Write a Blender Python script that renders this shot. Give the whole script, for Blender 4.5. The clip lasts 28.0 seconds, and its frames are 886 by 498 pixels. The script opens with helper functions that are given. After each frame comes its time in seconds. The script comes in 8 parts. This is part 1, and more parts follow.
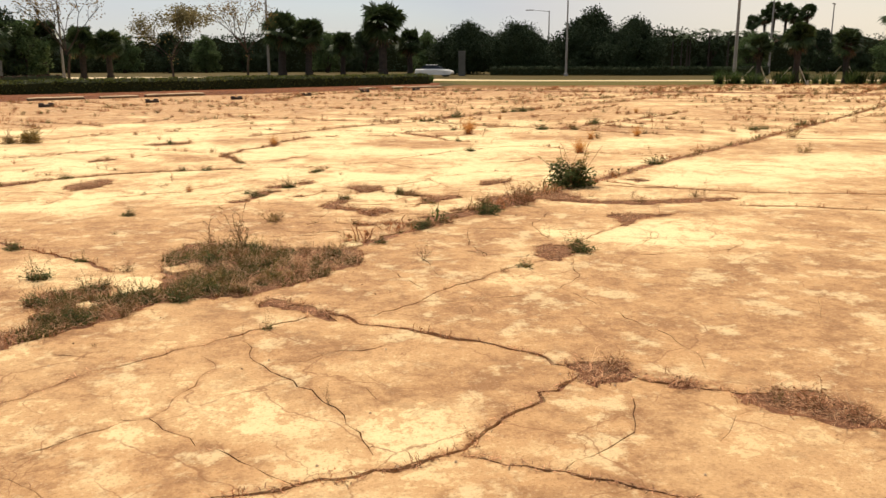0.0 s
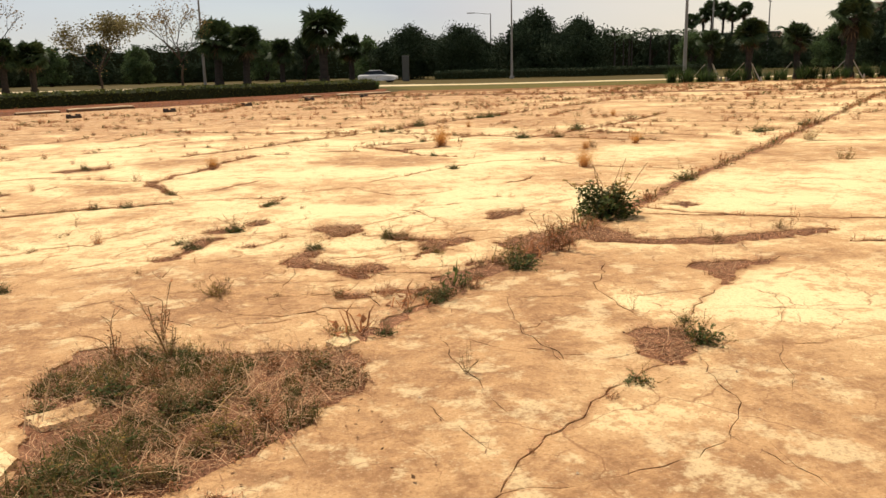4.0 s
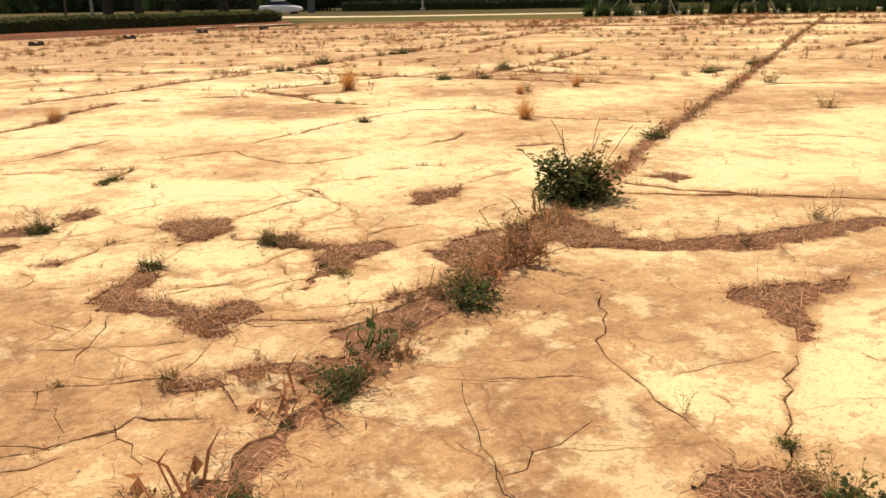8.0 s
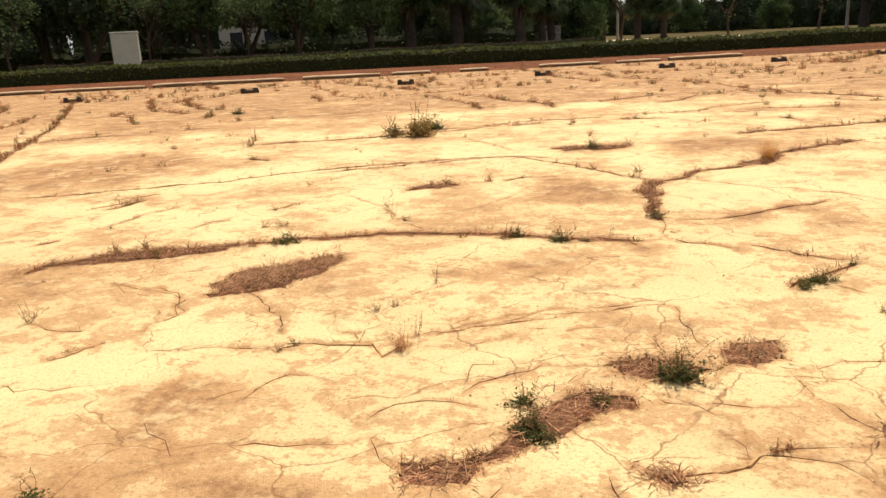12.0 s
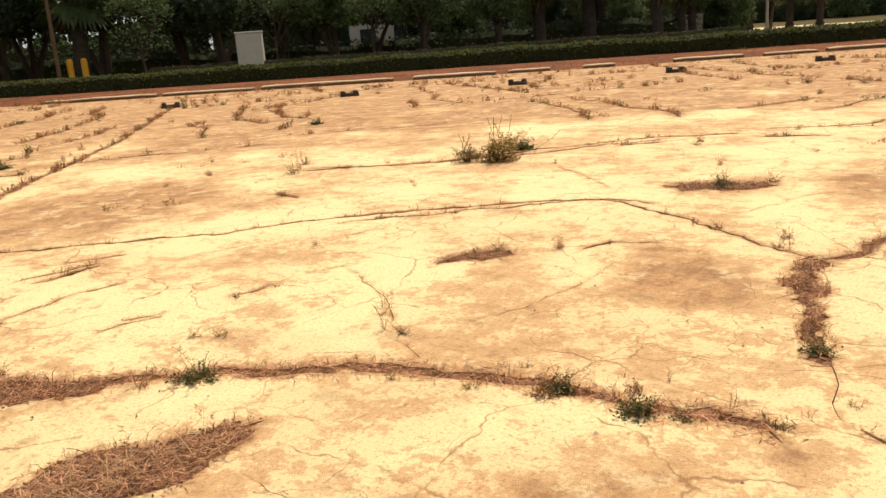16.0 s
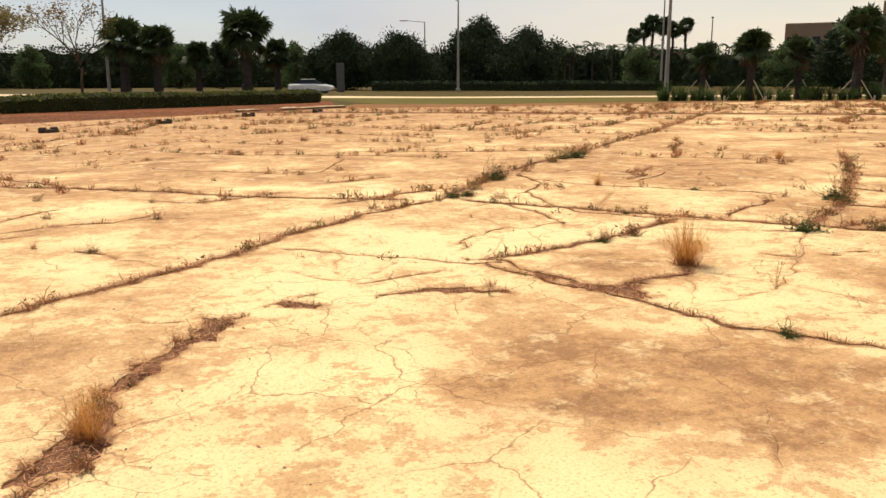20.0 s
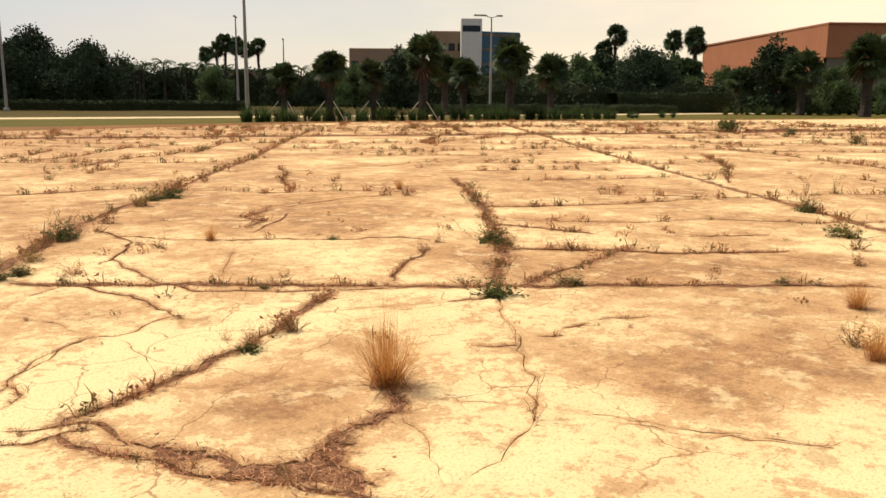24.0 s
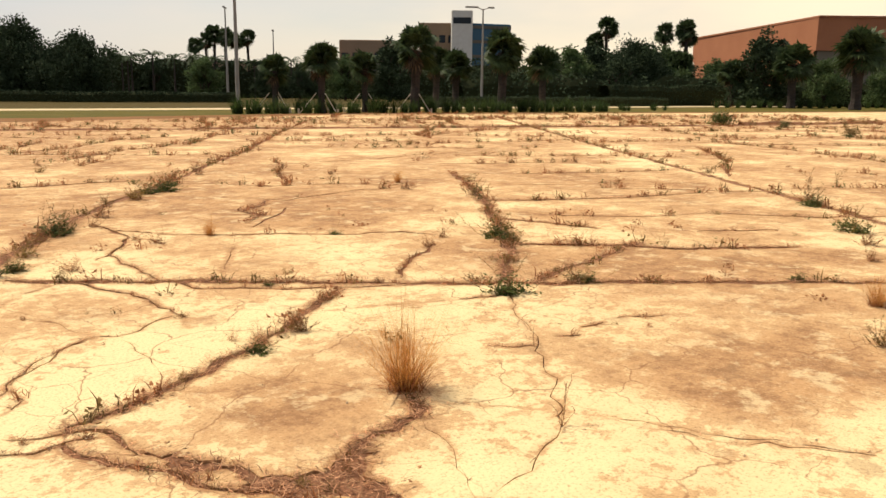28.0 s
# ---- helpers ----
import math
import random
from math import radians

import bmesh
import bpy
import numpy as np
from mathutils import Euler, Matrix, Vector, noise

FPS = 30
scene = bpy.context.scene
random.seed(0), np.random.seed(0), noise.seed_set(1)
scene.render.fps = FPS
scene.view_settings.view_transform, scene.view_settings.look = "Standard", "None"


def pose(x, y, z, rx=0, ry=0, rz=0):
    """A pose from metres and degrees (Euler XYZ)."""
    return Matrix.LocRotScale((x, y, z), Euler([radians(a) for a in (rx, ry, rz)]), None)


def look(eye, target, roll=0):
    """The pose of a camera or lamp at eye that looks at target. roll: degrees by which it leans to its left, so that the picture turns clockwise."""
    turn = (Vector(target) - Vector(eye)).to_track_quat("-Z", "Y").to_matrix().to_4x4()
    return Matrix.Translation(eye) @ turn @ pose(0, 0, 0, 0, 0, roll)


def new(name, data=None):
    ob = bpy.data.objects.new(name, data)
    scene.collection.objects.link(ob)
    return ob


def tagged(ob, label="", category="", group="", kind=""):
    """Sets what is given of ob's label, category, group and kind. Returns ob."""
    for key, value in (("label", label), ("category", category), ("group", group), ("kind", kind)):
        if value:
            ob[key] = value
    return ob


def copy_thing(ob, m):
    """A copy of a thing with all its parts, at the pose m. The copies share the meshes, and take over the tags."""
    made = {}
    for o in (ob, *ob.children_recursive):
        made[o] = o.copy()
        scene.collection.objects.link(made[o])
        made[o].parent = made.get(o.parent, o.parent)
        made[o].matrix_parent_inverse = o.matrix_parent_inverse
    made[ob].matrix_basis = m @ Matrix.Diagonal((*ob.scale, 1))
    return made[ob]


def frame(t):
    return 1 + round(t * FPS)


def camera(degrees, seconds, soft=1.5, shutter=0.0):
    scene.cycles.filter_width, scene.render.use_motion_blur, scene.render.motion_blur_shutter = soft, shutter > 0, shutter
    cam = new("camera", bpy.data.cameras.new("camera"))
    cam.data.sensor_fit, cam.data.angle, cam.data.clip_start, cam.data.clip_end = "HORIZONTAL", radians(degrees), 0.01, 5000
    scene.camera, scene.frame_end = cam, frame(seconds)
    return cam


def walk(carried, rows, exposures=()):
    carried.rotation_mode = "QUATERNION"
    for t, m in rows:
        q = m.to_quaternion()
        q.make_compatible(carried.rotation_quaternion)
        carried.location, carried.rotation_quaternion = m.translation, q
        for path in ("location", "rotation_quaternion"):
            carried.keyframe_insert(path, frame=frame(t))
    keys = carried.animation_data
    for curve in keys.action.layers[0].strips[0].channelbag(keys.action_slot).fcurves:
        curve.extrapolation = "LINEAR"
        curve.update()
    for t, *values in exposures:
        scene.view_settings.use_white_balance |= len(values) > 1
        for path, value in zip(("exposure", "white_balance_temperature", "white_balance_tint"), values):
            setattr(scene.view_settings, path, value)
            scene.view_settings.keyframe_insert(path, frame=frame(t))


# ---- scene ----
cam = camera(56.8, 28.0, soft=1.5)
PATH = [
    (0, (0.122, -0.473, 1.626), (0.568, 1.426, 1.183), -0.13),
    (0.5, (0.090, -0.268, 1.614), (0.337, 1.647, 1.092), -0.81),
    (1, (0.012, 0.027, 1.577), (0.003, 1.934, 0.976), -1.80),
    (1.5, (0.039, 0.383, 1.577), (-0.068, 2.267, 0.914), -2.23),
    (2, (0.075, 0.749, 1.579), (-0.029, 2.628, 0.901), -1.72),
    (2.5, (0.100, 1.147, 1.564), (0.096, 3.049, 0.946), -1.90),
    (3, (0.163, 1.557, 1.553), (0.298, 3.466, 0.973), -2.52),
    (3.5, (0.218, 1.930, 1.551), (0.577, 3.828, 1.029), -0.80),
    (4, (0.218, 2.303, 1.557), (0.792, 4.170, 1.124), -1.47),
    (4.5, (0.311, 2.639, 1.538), (0.990, 4.466, 1.091), -1.56),
    (6.5, (0.661, 3.731, 1.551), (1.856, 5.269, 1.097), 0.08),
    (7, (0.761, 3.975, 1.519), (1.831, 5.594, 1.036), 0.01),
    (7.5, (0.851, 4.318, 1.506), (1.805, 5.998, 0.993), -0.33),
    (8, (0.990, 4.654, 1.478), (1.746, 6.410, 0.891), -0.89),
    (8.5, (1.116, 4.941, 1.474), (1.614, 6.785, 0.882), -0.43),
    (9, (1.154, 5.302, 1.475), (1.468, 7.202, 0.935), -0.71),
    (9.5, (1.191, 5.630, 1.461), (1.391, 7.549, 0.936), -1.77),
    (10, (1.242, 5.964, 1.469), (1.342, 7.907, 1.007), -1.00),
    (10.5, (1.202, 6.328, 1.460), (1.167, 8.282, 1.035), -2.07),
    (11, (1.143, 6.660, 1.432), (0.888, 8.582, 0.942), -3.28),
    (11.5, (1.147, 7.018, 1.437), (0.581, 8.874, 0.954), -2.29),
    (12, (1.073, 7.352, 1.432), (0.255, 9.107, 0.930), -2.88),
    (12.5, (1.002, 7.675, 1.418), (-0.010, 9.331, 0.933), -5.10),
    (14.5, (0.885, 8.881, 1.475), (-0.418, 10.314, 0.978), -3.31),
    (15, (0.802, 9.212, 1.474), (-0.447, 10.670, 0.914), -1.54),
    (15.5, (0.628, 9.548, 1.485), (-0.574, 11.069, 0.995), -2.75),
    (16, (0.539, 9.961, 1.473), (-0.560, 11.556, 0.974), -4.17),
    (16.5, (0.469, 10.367, 1.482), (-0.408, 12.097, 0.997), -3.58),
    (17, (0.343, 10.769, 1.468), (-0.205, 12.631, 0.985), -3.78),
    (17.5, (0.344, 11.137, 1.461), (0.043, 13.045, 0.943), -2.74),
    (18, (0.452, 11.474, 1.452), (0.422, 13.420, 0.995), -1.86),
    (18.5, (0.493, 11.866, 1.469), (0.807, 13.800, 1.070), -1.05),
    (19, (0.517, 12.230, 1.498), (1.034, 14.123, 1.111), -1.24),
    (19.5, (0.632, 12.601, 1.507), (1.276, 14.453, 1.112), -0.54),
    (20, (0.716, 12.993, 1.509), (1.486, 14.793, 1.100), -0.14),
    (20.5, (0.820, 13.336, 1.498), (1.765, 15.055, 1.107), -0.50),
    (21, (0.989, 13.658, 1.524), (2.066, 15.307, 1.177), -0.24),
    (21.5, (1.079, 14.035, 1.523), (2.304, 15.574, 1.163), 0.08),
    (22, (1.148, 14.309, 1.529), (2.514, 15.723, 1.163), -0.23),
    (22.5, (1.350, 14.585, 1.545), (2.782, 15.938, 1.197), 0.08),
    (24.5, (2.016, 15.542, 1.545), (3.579, 16.733, 1.174), 0.27),
    (25, (2.008, 15.602, 1.538), (3.574, 16.789, 1.165), 0.16),
    (25.5, (2.017, 15.608, 1.536), (3.583, 16.793, 1.160), 0.86),
    (26, (2.019, 15.613, 1.536), (3.578, 16.804, 1.147), 0.90),
    (26.5, (2.018, 15.613, 1.541), (3.575, 16.806, 1.148), 0.86),
    (27, (2.009, 15.620, 1.543), (3.566, 16.813, 1.154), 0.74),
    (27.5, (2.017, 15.626, 1.536), (3.575, 16.819, 1.152), 0.68),
    (28, (2.005, 15.625, 1.538), (3.566, 16.817, 1.159), 0.60),
]
EXPOSURE = 0.38
walk(cam, [(t, look(eye, target, roll)) for t, eye, target, roll in PATH], [(0.0, EXPOSURE), (28.0, EXPOSURE)])

# ---- sky and sun ----
SUN_TOWARDS, SUN_HEIGHT = (-0.22, 1.0), 56.0
world = bpy.data.worlds.new("sky")
scene.world = world
world.use_nodes = True
sky = world.node_tree.nodes.new("ShaderNodeTexSky")
sky.sky_type, sky.sun_disc = "NISHITA", False
sky.sun_elevation = radians(SUN_HEIGHT)
sky.sun_rotation = math.atan2(SUN_TOWARDS[0], SUN_TOWARDS[1])
sky.air_density, sky.dust_density, sky.ozone_density = 1.0, 1.0, 1.2
back = world.node_tree.nodes["Background"]
back.inputs[1].default_value = 0.085
haze = world.node_tree.nodes.new("ShaderNodeMix")
haze.data_type = "RGBA"
cloud = world.node_tree.nodes.new("ShaderNodeTexNoise")
cloud.inputs["Scale"].default_value, cloud.inputs["Detail"].default_value = 2.2, 5.0
spread = world.node_tree.nodes.new("ShaderNodeMapping")
spread.inputs["Scale"].default_value = (1, 1, 4)
where = world.node_tree.nodes.new("ShaderNodeTexCoord")
thin = world.node_tree.nodes.new("ShaderNodeMapRange")
thin.inputs[1].default_value, thin.inputs[2].default_value, thin.inputs[3].default_value, thin.inputs[4].default_value = 0.35, 0.7, 0.5, 0.95
world.node_tree.links.new(where.outputs["Generated"], spread.inputs[0])
world.node_tree.links.new(spread.outputs[0], cloud.inputs["Vector"])
world.node_tree.links.new(cloud.outputs["Fac"], thin.inputs[0])
world.node_tree.links.new(thin.outputs[0], haze.inputs[0])
world.node_tree.links.new(sky.outputs[0], haze.inputs[6])
part_sky, across, veil = (world.node_tree.nodes.new(kind) for kind in ("ShaderNodeSeparateXYZ", "ShaderNodeMapRange", "ShaderNodeMix"))
veil.data_type = "RGBA"
across.inputs[1].default_value, across.inputs[2].default_value = 0.25, 0.88
world.node_tree.links.new(where.outputs["Generated"], part_sky.inputs[0])
world.node_tree.links.new(part_sky.outputs[0], across.inputs[0])
world.node_tree.links.new(across.outputs[0], veil.inputs[0])
veil.inputs[6].default_value, veil.inputs[7].default_value = (5.2, 5.3, 5.75, 1), (11.2, 9.0, 6.3, 1)
world.node_tree.links.new(veil.outputs[2], haze.inputs[7])
world.node_tree.links.new(haze.outputs[2], back.inputs[0])
sun = new("sun", bpy.data.lights.new("sun", "SUN"))
sun.data.energy, sun.data.angle, sun.data.color = 4.2, radians(0.6), (1.0, 0.875, 0.70)
flat = Vector(SUN_TOWARDS).normalized() * math.cos(radians(SUN_HEIGHT))
sun.matrix_world = look((0, 0, 30), Vector((0, 0, 30)) - Vector((flat.x, flat.y, math.sin(radians(SUN_HEIGHT)))))

# ---- materials ----


def material(name, rough=0.9):
    m = bpy.data.materials.new(name)
    m.use_nodes = True
    tree = m.node_tree
    shader = tree.nodes["Principled BSDF"]
    shader.inputs["Roughness"].default_value = rough
    shader.inputs["Specular IOR Level"].default_value = 0.12
    return m, tree, shader


def add(tree, kind, **settings):
    node = tree.nodes.new(kind)
    for key, value in settings.items():
        node.inputs[key.replace("_", " ")].default_value = value
    return node


def noise_at(tree, scale, detail=4.0, rough=0.6, offset=(0, 0, 0), stretch=(1, 1, 1)):
    where = tree.nodes.new("ShaderNodeTexCoord")
    shift = tree.nodes.new("ShaderNodeMapping")
    shift.inputs["Location"].default_value, shift.inputs["Scale"].default_value = offset, stretch
    grain = add(tree, "ShaderNodeTexNoise", Scale=scale, Detail=detail, Roughness=rough)
    tree.links.new(where.outputs["Object"], shift.inputs[0])
    tree.links.new(shift.outputs[0], grain.inputs["Vector"])
    return grain.outputs["Fac"]


def ramp(tree, source, low, high, a=0.0, b=1.0):
    node = add(tree, "ShaderNodeMapRange")
    node.inputs[1].default_value, node.inputs[2].default_value = low, high
    node.inputs[3].default_value, node.inputs[4].default_value = a, b
    tree.links.new(source, node.inputs[0])
    return node.outputs[0]


def maths(tree, kind, a, b):
    node = tree.nodes.new("ShaderNodeMath")
    node.operation = kind
    node.use_clamp = kind != "MULTIPLY_ADD"
    for n, value in enumerate((a, b)):
        if isinstance(value, float):
            node.inputs[n].default_value = value
        else:
            tree.links.new(value, node.inputs[n])
    return node.outputs[0]


def blend(tree, amount, first, second, kind="MIX"):
    node = tree.nodes.new("ShaderNodeMix")
    node.data_type, node.blend_type = "RGBA", kind
    if isinstance(amount, float):
        node.inputs[0].default_value = amount
    else:
        tree.links.new(amount, node.inputs[0])
    for n, value in ((6, first), (7, second)):
        if isinstance(value, tuple):
            node.inputs[n].default_value = (*value, 1)
        else:
            tree.links.new(value, node.inputs[n])
    return node.outputs[2]


def bump(tree, shader, height, strength, distance):
    node = add(tree, "ShaderNodeBump", Strength=strength, Distance=distance)
    tree.links.new(height, node.inputs["Height"])
    tree.links.new(node.outputs[0], shader.inputs["Normal"])


def paint(name, base, other, scale=3.0, fine=25.0, rough=0.85, relief=0.3, depth=0.01, island=0.0, stretch=(1, 1, 1), thin=0.0):
    """A surface of two colours mixed at two scales, with fine relief."""
    m, tree, shader = material(name, rough)
    big, small = noise_at(tree, scale, 3.0, 0.6, stretch=stretch), noise_at(tree, fine, 4.0, 0.7, (7, 3, 1), stretch)
    mix = maths(tree, "ADD", maths(tree, "MULTIPLY", ramp(tree, big, 0.35, 0.65), 0.6), maths(tree, "MULTIPLY", ramp(tree, small, 0.3, 0.7), 0.4))
    colour = blend(tree, mix, base, other)
    if island:
        info = tree.nodes.new("ShaderNodeNewGeometry")
        shade = ramp(tree, info.outputs["Random Per Island"], 0.0, 1.0, 1.0 - island, 1.0 + island)
        tint = tree.nodes.new("ShaderNodeVectorMath")
        tint.operation = "SCALE"
        tree.links.new(colour, tint.inputs[0])
        tree.links.new(shade, tint.inputs["Scale"])
        colour = tint.outputs[0]
    tree.links.new(colour, shader.inputs["Base Color"])
    if relief:
        bump(tree, shader, small, relief, depth)
    if thin:
        through_leaf, both = tree.nodes.new("ShaderNodeBsdfTranslucent"), tree.nodes.new("ShaderNodeMixShader")
        tree.links.new(colour, through_leaf.inputs["Color"])
        both.inputs[0].default_value = thin
        tree.links.new(shader.outputs[0], both.inputs[1])
        tree.links.new(through_leaf.outputs[0], both.inputs[2])
        tree.links.new(both.outputs[0], tree.nodes["Material Output"].inputs["Surface"])
    return m


def concrete_material():
    """Sun-bleached slab: a pale crust that has worn off in patches with edges of their own, with grit and specks."""
    m, tree, shader = material("weathered_concrete", 0.88)
    pale, tan, brown = (0.78, 0.605, 0.325), (0.45, 0.245, 0.107), (0.215, 0.103, 0.048)
    broad = noise_at(tree, 0.33, 4.0, 0.6)
    patch = noise_at(tree, 1.5, 8.0, 0.68, (4, 9, 2))
    worn = noise_at(tree, 5.0, 9.0, 0.74, (1, 2, 5))
    fine = noise_at(tree, 19.0, 6.0, 0.7, (6, 2, 8))
    speck = noise_at(tree, 60.0, 3.0, 0.75)
    grit = noise_at(tree, 230.0, 2.0, 0.6, (3, 3, 3))
    stain = tree.nodes.new("ShaderNodeAttribute")
    stain.attribute_name = "stain"
    dirty = stain.outputs["Fac"]
    crust = maths(tree, "ADD", maths(tree, "MULTIPLY", patch, 0.36), maths(tree, "ADD", maths(tree, "MULTIPLY", worn, 0.40), maths(tree, "MULTIPLY", fine, 0.24)))
    # a soft film of dust first, then the worn patches, crisper and darker in two steps
    zone = noise_at(tree, 0.62, 5.0, 0.62, (2, 7, 3))
    wear = maths(tree, "ADD", ramp(tree, zone, 0.38, 0.62, 0.0, 0.60), maths(tree, "MULTIPLY", dirty, 0.85))
    film = maths(tree, "ADD", maths(tree, "MULTIPLY", maths(tree, "ADD", broad, patch), 0.25), maths(tree, "MULTIPLY", wear, 0.34))
    colour = blend(tree, ramp(tree, film, 0.27, 0.62, 0.0, 0.78), pale, tan)
    worn_off = maths(tree, "ADD", ramp(tree, crust, 0.36, 0.64, 0.0, 0.8), maths(tree, "MULTIPLY", wear, 0.42))
    colour = blend(tree, ramp(tree, worn_off, 0.545, 0.60, 0.0, 0.64), colour, tan)
    colour = blend(tree, ramp(tree, worn_off, 0.70, 0.98, 0.0, 0.72), colour, brown)
    # lichen-grey blotches and chalky remains of the crust
    blot = noise_at(tree, 3.2, 7.0, 0.72, (9, 4, 1))
    colour = blend(tree, maths(tree, "MULTIPLY", ramp(tree, blot, 0.57, 0.64), ramp(tree, broad, 0.42, 0.6, 0.1, 0.5)), colour, (0.26, 0.155, 0.078))
    chalk = noise_at(tree, 3.4, 10.0, 0.72, (8, 1, 4))
    colour = blend(tree, maths(tree, "MULTIPLY", ramp(tree, chalk, 0.53, 0.61), ramp(tree, worn_off, 0.56, 0.7, 0.0, 0.6)), colour, (0.74, 0.575, 0.32))
    colour = blend(tree, ramp(tree, speck, 0.54, 0.68, 0.0, 0.58), colour, (0.20, 0.105, 0.045))
    colour = blend(tree, ramp(tree, speck, 0.28, 0.42, 0.35, 0.0), colour, (0.80, 0.66, 0.42))
    # crazing: fine soil-filled lines round palm-sized to plate-sized cells
    place_on = add(tree, "ShaderNodeTexCoord")
    drift = add(tree, "ShaderNodeTexNoise")
    drift.inputs["Scale"].default_value, drift.inputs["Detail"].default_value = 3.5, 6.0
    bent = add(tree, "ShaderNodeVectorMath")
    bent.operation = "MULTIPLY_ADD"
    tree.links.new(place_on.outputs["Object"], drift.inputs["Vector"])
    tree.links.new(drift.outputs["Color"], bent.inputs[0])
    bent.inputs[1].default_value = (0.30, 0.30, 0.0)
    tree.links.new(place_on.outputs["Object"], bent.inputs[2])
    for size, width, low in ((1.25, 0.010, 0.45), (2.6, 0.011, 0.51)):
        cells = add(tree, "ShaderNodeTexVoronoi")
        cells.feature, cells.voronoi_dimensions = "DISTANCE_TO_EDGE", "2D"
        cells.inputs["Scale"].default_value = size
        tree.links.new(bent.outputs[0], cells.inputs["Vector"])
        line = ramp(tree, cells.outputs["Distance"], width * 0.2, width, 0.75, 0.0)
        where_crazed = ramp(tree, noise_at(tree, 0.8, 4.0, 0.7, (size, 5, 2)), low, low + 0.07)
        colour = blend(tree, maths(tree, "MULTIPLY", line, where_crazed), colour, (0.24, 0.115, 0.052))
    info = tree.nodes.new("ShaderNodeObjectInfo")
    shade = tree.nodes.new("ShaderNodeVectorMath")
    shade.operation = "SCALE"
    tree.links.new(colour, shade.inputs[0])
    tree.links.new(ramp(tree, info.outputs["Random"], 0.0, 1.0, 0.92, 1.04), shade.inputs["Scale"])
    tree.links.new(shade.outputs[0], shader.inputs["Base Color"])
    both = maths(tree, "ADD", maths(tree, "MULTIPLY", grit, 0.3), maths(tree, "MULTIPLY", worn, 0.55))
    bump(tree, shader, both, 0.75, 0.02)
    return m


CONCRETE = concrete_material()
SOIL = paint("dry_soil", (0.31, 0.15, 0.08), (0.16, 0.075, 0.042), 2.5, 40.0, 0.95, 0.8, 0.02)

# ---- the broken pavement ----
HEDGE_ALONG, HEDGE_IN = Vector((0.80, 0.60)), Vector((0.60, -0.80))
EDGE = [(-44, -14), (95, -14), (112, 20), (66, 41), (51, 48), (41, 53), (32, 53), (21, 52.5), (12, 54), (4, 48.5), (-7, 41.5), (-21, 33.8), (-33, 28), (-44, 22)]
pieces, gaps_at, joints_at, cracks_at, shoulders, filled = [], [], [], [], [], []
dice = random.Random(4)


def inside(ring, x, y):
    hit = False
    for a, b in zip(ring, ring[1:] + ring[:1]):
        if (a[1] > y) != (b[1] > y) and x < a[0] + (y - a[1]) / (b[1] - a[1]) * (b[0] - a[0]):
            hit = not hit
    return hit


def smooth_line(points, step):
    """A course through the points, walked at even steps, with a slight wander."""
    line = [Vector(p) for p in points]
    out = [line[0]]
    for a, b in zip(line, line[1:]):
        n = max(1, round((b - a).length / step))
        side = Vector((a.y - b.y, b.x - a.x)).normalized()
        for k in range(1, n + 1):
            p = a.lerp(b, k / n)
            wander = noise.noise((p.x * 3.1, p.y * 3.1, 0.5)) * 0.05 + noise.noise((p.x * 11, p.y * 11, 2.5)) * 0.04 + dice.uniform(-0.014, 0.014)
            out.append(p + side * (wander if k < n else wander * 0.4))
    return out


def crack(width, *points, taper=True):
    """A break in the slab of that mean width, along a course."""
    width = width * (0.75 if width < 0.0125 else 1.05 if width < 0.03 else 1.1)
    middle = Vector(points[len(points) // 2])
    step = 0.09 if (middle - Vector((2, 10))).length < 14 else 0.35
    line = smooth_line(points, step)
    left, right = [], []
    for k, p in enumerate(line):
        ahead = (line[min(k + 1, len(line) - 1)] - line[max(k - 1, 0)]).normalized()
        side = Vector((-ahead.y, ahead.x))
        end = min(k, len(line) - 1 - k)
        full = min(1.0, 0.35 + 0.3 * end) if taper else 1.0
        ragged = 0.55 + 1.0 * abs(noise.noise((p.x * 2.3, p.y * 2.3, 7.0)))
        half = 0.5 * width * full * ragged
        left.append(p + side * half * dice.uniform(0.5, 1.5))
        right.append(p - side * half * dice.uniform(0.5, 1.5))
        if step < 0.2:
            reach = half * 1.5 + dice.uniform(0.03, 0.06)
            shoulders.extend((p + side * reach, p - side * reach))
    for k in range(len(line) - 1):
        pieces.append((left[k], right[k], right[k + 1], left[k + 1]))
        if width > 0.045:
            filled.append(pieces[-1])
    cracks_at.append((width, line))
    return line


def weedy_joint(width, *points):
    joints_at.append((width, crack(width, *points)))


def long_joint(*points):
    joints_at.append((0.18, crack(0.15, *points, taper=False)))


def gap(*points):
    """A hole in the slab, filled with soil and litter, with a ragged rim."""
    ring = []
    corners = [Vector(p) for p in points]
    for a, b in zip(corners, corners[1:] + corners[:1]):
        n = max(1, round((b - a).length / 0.04))
        for k in range(n):
            p = a.lerp(b, k / n)
            ring.append(p + 0.085 * Vector((noise.noise((p.x * 6, p.y * 6, 0)), noise.noise((p.x * 6, p.y * 6, 9)))) + 0.05 * Vector((noise.noise((p.x * 23, p.y * 23, 0)), noise.noise((p.x * 23, p.y * 23, 9)))))
    pieces.append(tuple(ring))
    filled.append(pieces[-1])
    gaps_at.append(ring)


